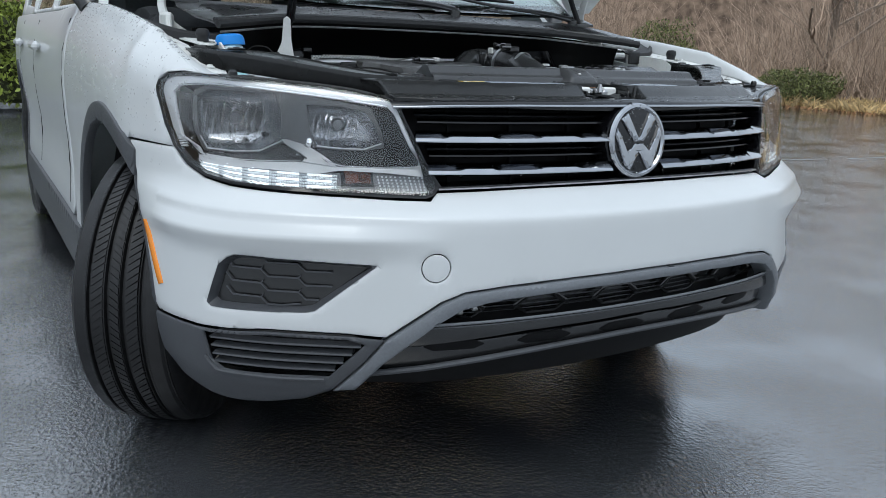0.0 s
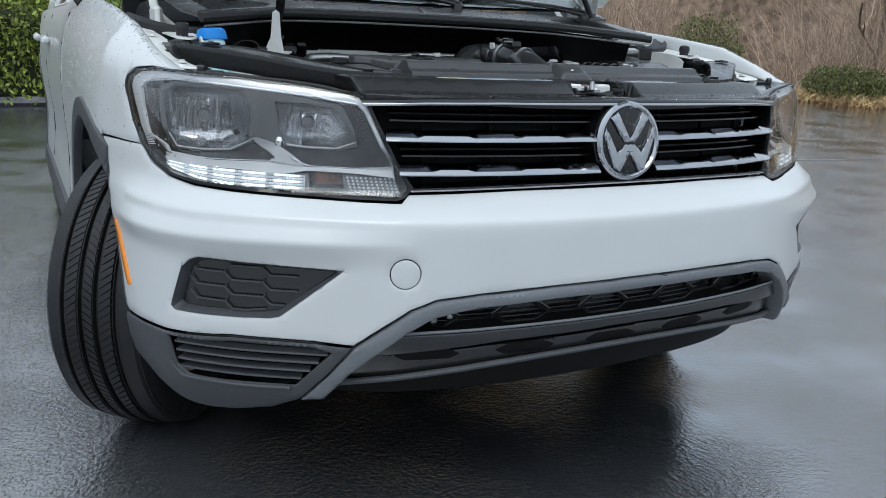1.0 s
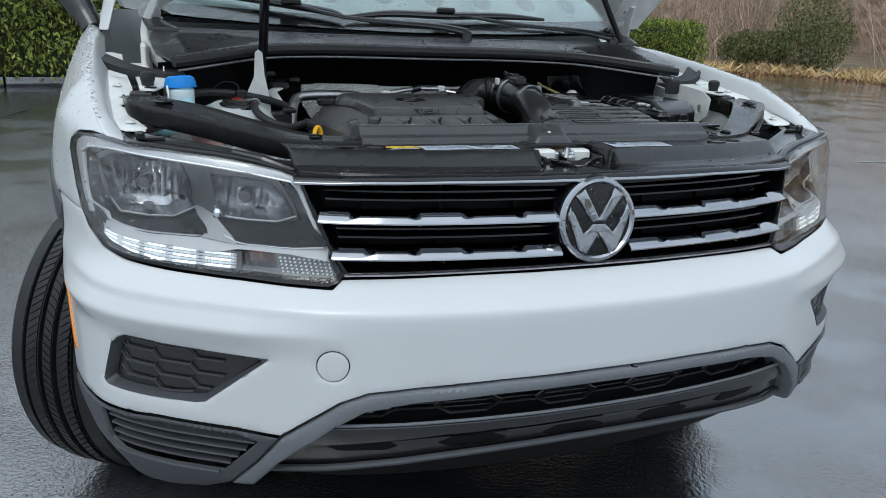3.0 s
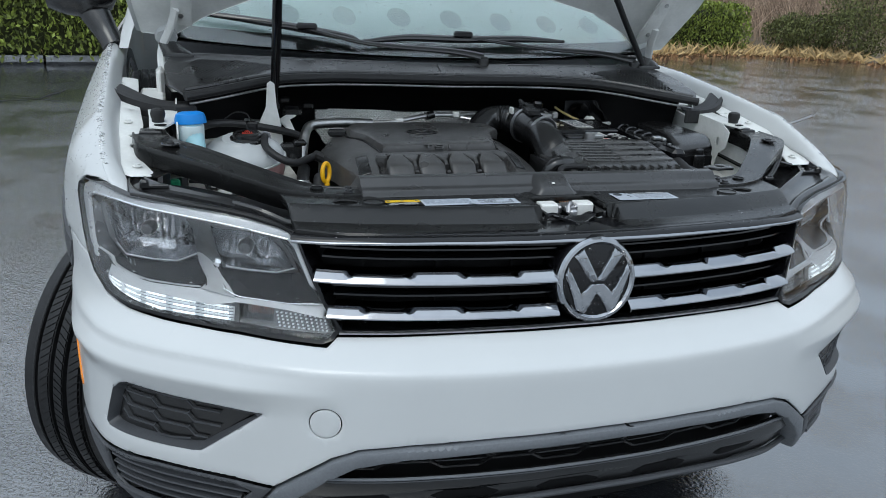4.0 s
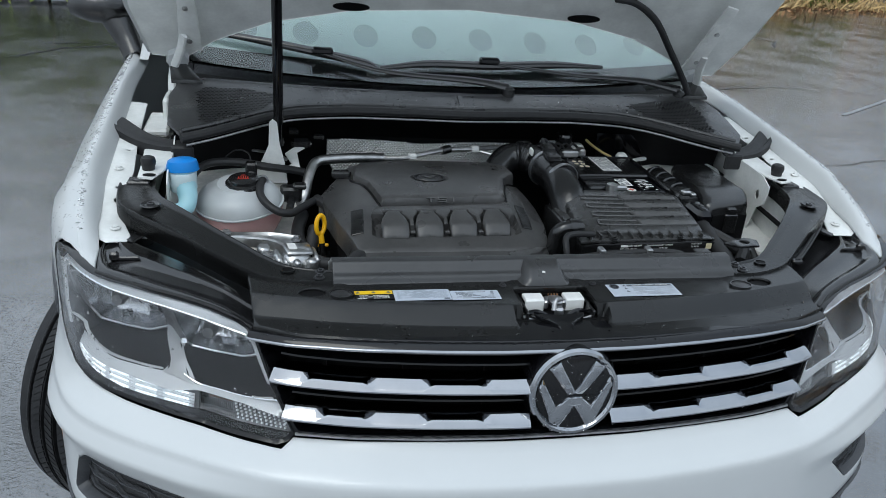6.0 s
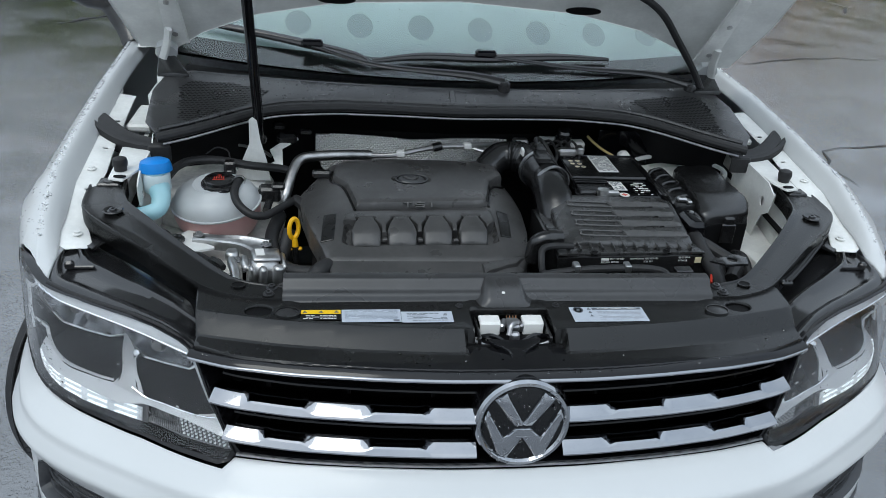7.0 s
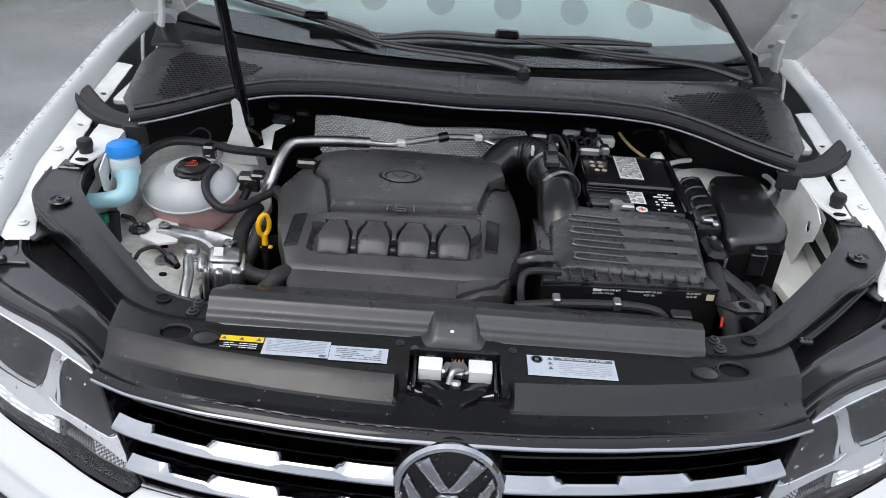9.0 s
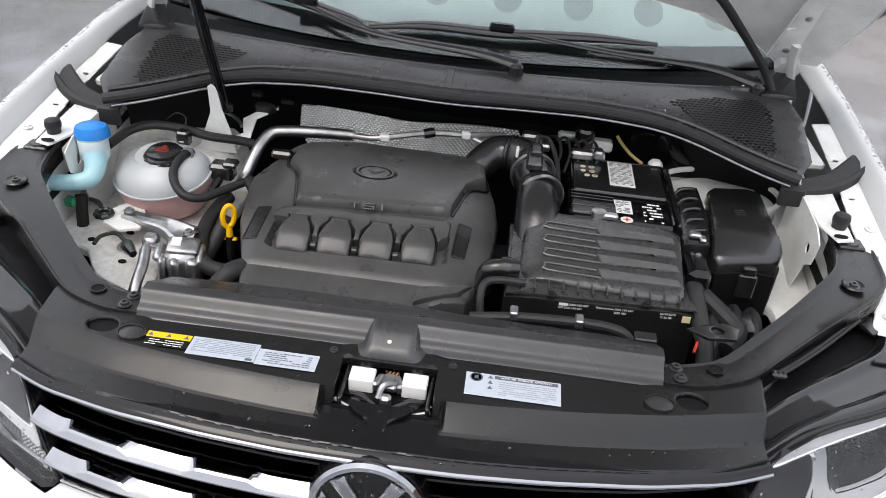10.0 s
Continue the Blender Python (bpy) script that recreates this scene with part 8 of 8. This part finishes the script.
def leaves(spots, size, r=rng):
    """Many small folded leaves."""
    verts, faces = [], []
    for p, sz in spots:
        q = Euler((r.uniform(0, 6.3), r.uniform(0, 6.3), r.uniform(0, 6.3))).to_matrix()
        w = size * sz
        k = len(verts)
        verts += [tuple(Vector(p) + q @ Vector(v)) for v in ((-w, 0, 0), (0, w * 0.5, w * 0.12), (w, 0, 0), (0, -w * 0.5, w * 0.12))]
        faces += [(k, k + 1, k + 2, k + 3)]
    return verts, faces


def hedge(a, b, height, depth, label):
    a, b = Vector((*a, 0)), Vector((*b, 0))
    d = b - a
    n_ = Vector((-d.y, d.x, 0)).normalized()
    h = thing("hedge", label, "hedge")
    h.location = a.lerp(b, 0.5)
    spots = []
    count = int(d.length * 2600)
    for _ in range(count):
        k, w, z = rng.random(), rng.uniform(-1, 1), rng.random() ** 0.7
        edge_ = rng.random()
        if edge_ < 0.62:
            w = -1 if rng.random() < 0.85 else 1
        else:
            z = 1.0
        p = d * k + n_ * (w * depth / 2) + Vector((0, 0, 0.06 + z * (height - 0.06)))
        bulge = noise.noise(p * 1.3 + a) * 0.16 + noise.noise(p * 4.0 + a) * 0.08
        p += n_ * (w * bulge) + Vector((0, 0, bulge if z > 0.8 else 0)) + Vector((rng.gauss(0, 0.03), rng.gauss(0, 0.03), rng.gauss(0, 0.03)))
        spots.append((p - d * 0.5, rng.uniform(0.7, 1.3)))
    tagged(part("leaves", leaves(spots, 0.036), HEDGE, h, "small yellow-green leaves", 0), kind="stuff")
    ang = math.atan2(d.y, d.x)
    # solid dark box behind the leaves, painted as the hedge's inner shade
    part("core", moved(box(0, 0, height * 0.47, d.length, depth * 0.72, height * 0.85, 0.1), Euler((0, 0, ang)).to_matrix().to_4x4()), HEDGE_SHADE, h)


hedge((-8.0, 9.4), (0.2, 10.5), 1.25, 1.3, "clipped yellow-green hedge along the lot's edge")
hedge((8.7, 14.3), (11.2, 14.5), 1.02, 1.2, "clipped green hedge at the lot's corner")


def bare_tree(p, height, r, seed):
    """A leafless tree: a tapered trunk, limbs and fine twigs."""
    rr = random.Random(seed)
    t = thing("bare_tree", "leafless grey-brown tree in the wood", "tree", "trees of the wood")
    t.location = p
    trunk, limbs, twigs = [], [], []

    def grow(q, d, ln, rad, depth, store):
        pts = [q]
        for _ in range(3):
            d = (d + Vector((rr.gauss(0, 0.16), rr.gauss(0, 0.16), rr.gauss(0.03, 0.08)))).normalized()
            pts.append(pts[-1] + d * ln / 3)
        store.append(tube(pts, [rad, rad * 0.6], 6 if depth == 0 else 4 if depth < 2 else 3, 2))
        if depth < 3:
            for _ in range((9, 4, 3)[depth]):
                k = rr.uniform(0.15 if depth == 0 else 0.3, 1.0)
                i = min(2, int(k * 3))
                s = pts[i].lerp(pts[i + 1], k * 3 - i)
                side = Vector((rr.gauss(0, 1), rr.gauss(0, 1), rr.uniform(0.1, 1.0))).normalized()
                grow(s, (d * 0.35 + side).normalized(), ln * rr.uniform(0.28, 0.5), rad * (0.42 - 0.25 * k * (depth == 0)), depth + 1, limbs if depth == 0 else twigs)

    grow(Vector((0, 0, -0.1)), Vector((rr.gauss(0, 0.06), rr.gauss(0, 0.06), 1)).normalized(), height, r, 0, trunk)
    part("trunk", join(*trunk), BARK, t)
    tagged(part("branchwork", join(*limbs), BARK, t), kind="stuff")
    tagged(part("twigs", join(*twigs), TWIG, t, "", 0), kind="stuff")
    return t


for i in range(46):
    p, o = edge_at(rng.uniform(0.02, 0.97))
    bare_tree(p + o * rng.uniform(3.0, 14.0), rng.uniform(5, 10), rng.uniform(0.05, 0.15), i)


def thicket(t0, t1, near, far, count, height, label, material=None):
    """Dense bare brush: thin leaning stems with side shoots, too many to count."""
    verts, faces = [], []
    for _ in range(count):
        p, o = edge_at(rng.uniform(t0, t1))
        p = p + o * (near + (far - near) * rng.random() ** 1.3)
        h = height * rng.uniform(0.35, 1.15)
        d = Vector((rng.gauss(0, 0.35), rng.gauss(0, 0.35), 1)).normalized()
        stems = [(p, d, h, rng.uniform(0.004, 0.012))]
        for _ in range(5):
            k = rng.uniform(0.2, 0.9)
            e = (d + Vector((rng.gauss(0, 0.6), rng.gauss(0, 0.6), rng.gauss(0.1, 0.4)))).normalized()
            stems.append((p + d * h * k, e, h * rng.uniform(0.2, 0.5), 0.0035))
        for s, e, ln, r in stems:
            u = e.orthogonal().normalized()
            v = e.cross(u)
            bend = s + e * ln * 0.5 + Vector((rng.gauss(0, 0.05), rng.gauss(0, 0.05), 0)) * ln
            k = len(verts)
            for c, w in ((s, r), (bend, r * 0.8)):
                verts += [tuple(c + u * w), tuple(c - u * w * 0.5 + v * w * 0.87), tuple(c - u * w * 0.5 - v * w * 0.87)]
            verts.append(tuple(s + e * ln))
            faces += [(k, k + 1, k + 4, k + 3), (k + 1, k + 2, k + 5, k + 4), (k + 2, k, k + 3, k + 5), (k + 3, k + 4, k + 6), (k + 4, k + 5, k + 6), (k + 5, k + 3, k + 6)]
    return tagged(part("thicket", (verts, faces), material or TWIG, None, label, 0), category="brush", kind="stuff")


thicket(0.0, 1.0, 1.6, 9.0, 8000, 2.6, "dense leafless brown brush at the edge of the wood")
thicket(0.0, 1.0, 5.0, 18.0, 4200, 5.0, "tall bare saplings deeper in the wood")


def shrub(p, rx, rz, label):
    s = thing("shrub", label, "shrub", "evergreen shrubs")
    s.location = p
    spots = []
    for _ in range(int(9000 * rx)):
        d = Vector((rng.gauss(0, 1), rng.gauss(0, 1), rng.gauss(0, 1))).normalized() * rng.random() ** 0.35
        q = Vector((d.x * rx, d.y * rx, rz + d.z * rz))
        q *= 1 + 0.35 * noise.noise(q * 1.6 + Vector(p))
        if q.z > 0.02:
            spots.append((q, rng.uniform(0.6, 1.4)))
    stems = [tube([(0, 0, -0.05), (rng.gauss(0, 0.1), rng.gauss(0, 0.1), rz * 0.8), (rng.gauss(0, rx * 0.5), rng.gauss(0, rx * 0.5), rz * 1.7)], [0.02, 0.006], 5, 3) for _ in range(9)]
    part("stems", join(*stems), BARK, s)
    tagged(part("leaves", leaves(spots, 0.030), SHRUB, s, "", 0), kind="stuff")


for x_, y_, rx_, rz_ in ((13.9, 13.6, 0.95, 0.88), (13.1, 14.5, 0.80, 0.55), (15.1, 10.4, 0.95, 0.42), (15.6, 7.6, 0.9, 0.5), (15.6, 5.4, 0.6, 0.45)):
    shrub(Vector((x_, y_, 0)), rx_, rz_, "loose dark green shrub among bare brush")


def grass(t0, t1, near, far, count, material, length, label):
    verts, faces = [], []
    for _ in range(count):
        p, o = edge_at(rng.uniform(t0, t1))
        p = p + o * rng.uniform(near, far)
        e = Vector((rng.gauss(0, 0.5), rng.gauss(0, 0.5), 1)).normalized() * length * rng.uniform(0.4, 1.2)
        w = Vector((-e.y, e.x, 0)).normalized() * 0.008
        k = len(verts)
        verts += [tuple(p - w), tuple(p + w), tuple(p + e * 0.6 + w * 0.6), tuple(p + e + Vector((e.x, e.y, -0.02)) * 0.6)]
        faces.append((k, k + 1, k + 2, k + 3))
    tagged(part("grass", (verts, faces), material, None, label, 0), category="grass", kind="stuff")


grass(0.0, 1.0, 0.1, 2.2, 26000, DRY, 0.30, "dry straw-coloured grass along the lot")
litter = []
for _ in range(3500):
    p, o = edge_at(rng.uniform(0.3, 0.95))
    q = p + o * rng.gauss(0.25, 0.35)
    litter.append((q + Vector((0, 0, 0.03)), rng.uniform(0.6, 1.3)))
tagged(part("fallen_leaves", leaves(litter, 0.05), LITTER, None, "brown fallen leaves along the lot's edge", 0), category="leaves", kind="stuff")
# wooded slope far behind
far = []
for i in range(60):
    p, o = edge_at(-0.0 + i / 59)
    far.append(p + o * 24)
verts_, faces_ = [], []
for i, p in enumerate(far):
    top = 7.0 + 1.6 * noise.noise(Vector((i * 0.35, 0, 0))) + 0.8 * rng.random()
    verts_ += [(p.x, p.y, -0.05), (p.x, p.y, top)]
    if i:
        faces_.append((2 * i - 2, 2 * i, 2 * i + 1, 2 * i - 1))
tagged(part("backdrop", (verts_, faces_), FARWOOD, None, "brown winter wood in the distance", 0), category="wood", kind="structure")

# old cracks that wander across the lot
CRACK = mat("tarry_crack", (0.012, 0.012, 0.012), 0.5)


def crack(path, width):
    r = random.Random(len(path) + int(path[0][0] * 10))
    pts = []
    for (x0, y0), (x1, y1) in zip(path, path[1:]):
        n_ = max(2, int(math.hypot(x1 - x0, y1 - y0) / 0.13))
        pts += [(x0 + (x1 - x0) * i / n_ + r.uniform(-0.03, 0.03), y0 + (y1 - y0) * i / n_ + r.uniform(-0.03, 0.03)) for i in range(n_)]
    verts, faces = [], []
    for i, (x, y) in enumerate(pts):
        a, b = pts[max(0, i - 1)], pts[min(len(pts) - 1, i + 1)]
        t = Vector((b[0] - a[0], b[1] - a[1], 0)).normalized()
        w = width * r.uniform(0.3, 1.0) * (0.2 if i in (0, len(pts) - 1) else 1.0)
        verts += [(x - t.y * w, y + t.x * w, 0.0045), (x + t.y * w, y - t.x * w, 0.0045)]
        if i:
            k = 2 * i
            faces.append((k - 2, k - 1, k + 1, k))
    tagged(part("asphalt_crack", (verts, faces), CRACK, None, "", 0), "dark ragged crack in the wet asphalt", "crack", kind="structure")


for path, width in (([(-2.7, 6.4), (-2.3, 6.9), (-1.9, 7.1), (-1.7, 7.8)], 0.022), ([(-2.6, 7.1), (-2.1, 7.2), (-1.5, 6.9)], 0.016), ([(6.2, 8.8), (6.5, 9.3), (6.4, 9.9), (6.9, 10.2)], 0.024), ([(2.75, 3.0), (2.72, 3.3), (2.85, 3.6), (3.2, 3.7), (3.6, 3.78), (4.2, 3.9)], 0.010), ([(3.4, 5.9), (3.8, 6.1), (4.6, 6.3), (5.2, 6.2)], 0.016), ([(8.2, 8.5), (8.7, 8.7), (9.3, 8.7)], 0.02)):
    crack(path, width)

# ---- rain drops, too many to count ----


def drops(spots, name, label=""):
    """Small low domes of water: each spot is a place, a direction away from the surface and a size."""
    verts, faces = [], []
    r = random.Random(len(spots))
    for p, n, size in spots:
        n = Vector(n).normalized()
        u = n.orthogonal().normalized()
        v = n.cross(u)
        k, a0, st = len(verts), r.uniform(0, 6.3), r.uniform(0.75, 1.3)
        for rad, hh in ((1.0, -0.05), (0.72, 0.34)):
            for j in range(6):
                a = a0 + j * math.pi / 3
                verts.append(tuple(Vector(p) + size * (rad * (math.cos(a) * u * st + math.sin(a) * v) + hh * n)))
        verts.append(tuple(Vector(p) + size * 0.5 * n))
        for j in range(6):
            b = (j + 1) % 6
            faces += [(k + j, k + b, k + 6 + b, k + 6 + j), (k + 6 + j, k + 6 + b, k + 12)]
        faces.append(tuple(k + j for j in reversed(range(6))))
    return tagged(part(name, (verts, faces), DROP, car, label or "beads of rain on the paintwork", 80), kind="stuff")


def normal_of(fn, a, b, e=0.004):
    p, q, w = Vector(fn(a, b)), Vector(fn(a + e, b)), Vector(fn(a, b + e))
    return (q - p).cross(w - p).normalized(), p


rd = random.Random(5)
size = lambda: 0.0011 + 0.0022 * rd.random() ** 2.5
wet = []
for s in (-1, 1):
    for _ in range(1000):
        y = rd.uniform(0.42, 1.48)
        z = crest_z(y) - 0.26 * rd.random() ** 1.6
        x = flank(y, z)
        dx = (flank(y, z + 0.004) - x) / 0.004
        if (y - AXLE_Y) ** 2 + (z - AXLE_Z) ** 2 > 0.49 ** 2:
            wet.append((Vector((s * x, y, z)), Vector((s, 0, -dx)), size() * 0.85))
    for _ in range(500):
        y = rd.uniform(0.40, 1.45)
        x = rd.uniform(crest_x(y) - 0.010, crest_x(y))
        wet.append((Vector((s * x, y, crest_z(y) + 0.001)), Vector((0, 0, 1)), size()))
drops(wet, "rain_beading")
wet = []
for _ in range(130):
    q = rd.uniform(-0.57, 0.57)
    wet.append((Vector(front(q, float(np.interp(abs(q), [0, 0.3, 0.59], [0.8915, 0.8905, 0.8825])) + rd.uniform(-0.002, 0.003), 0.002)), Vector((0, -1, 0.35)), 0.0012 + 0.0022 * rd.random()))
for _ in range(90):
    q = rd.uniform(-0.58, 0.58)
    x, y, _z = front(q, 0.893)
    yy = y + rd.uniform(0.002, 0.045)
    wet.append((Vector((x, yy, panel_z(x, yy))), Vector((0, -0.3, 1)), size()))
for z, w in ((0.803, 0.54), (0.741, 0.51)):
    for _ in range(50):
        q = rd.uniform(0.08, w) * rd.choice((-1, 1))
        wet.append((Vector(front(q, z + rd.uniform(0.006, 0.017), 0.004)) + Vector((0, 0.002, 0)), Vector((0, -1, 0.6)), 0.0012 + 0.0024 * rd.random() ** 2))
for _ in range(130):
    a, r_ = rd.uniform(0, 6.3), 0.077 * math.sqrt(rd.random())
    wet.append((BADGE @ Vector((r_ * math.cos(a), r_ * math.sin(a), 0.019)), BADGE.to_3x3() @ Vector((0, 0, 1)), size()))
drops(wet, "grille_beading", "rain drops on chrome and black trim")
wet = []
for s in (-1, 1):
    for _ in range(520):
        q, z = rd.uniform(0.5, 1.11), rd.uniform(0.71, 0.922)
        if inside([(q, z)], [LAMP])[0] and rd.random() < 0.25 + 0.75 * (q > 0.9):
            n, p = normal_of(lambda a, b: front(a, b, 0.0012), s * q, z)
            wet.append((p, n if n.y < 0 else -n, size() * 0.9))
drops(wet, "lamp_beading", "rain drops on the headlamp lenses")
wet = []
for _ in range(1500):
    x, k = rd.uniform(-0.69, 0.69), 0.005 + 0.45 * rd.random() ** 2.2
    wet.append((Vector(glass_at(x, k, 0.0005)), Vector((0, -0.44, 0.9)), 0.0009 + 0.0019 * rd.random() ** 2))
for _ in range(420):
    x = rd.uniform(-0.66, 0.66)
    y = rd.uniform(seal_y(x) + 0.02, WIPE_Y(x) - 0.02)
    wet.append((Vector((x, y, cowl_z(x, y))), Vector((0, -0.2, 1)), size()))
for _ in range(500):
    x = rd.uniform(-0.66, 0.66)
    wet.append((Vector((x, WIPE_Y(x) + rd.uniform(-0.008, 0.04), 1.0585 + 0.03 * x * x)), Vector((0, 0, 1)), size() * 1.4))
drops(wet, "screen_beading", "rain drops on the windscreen and cowl")
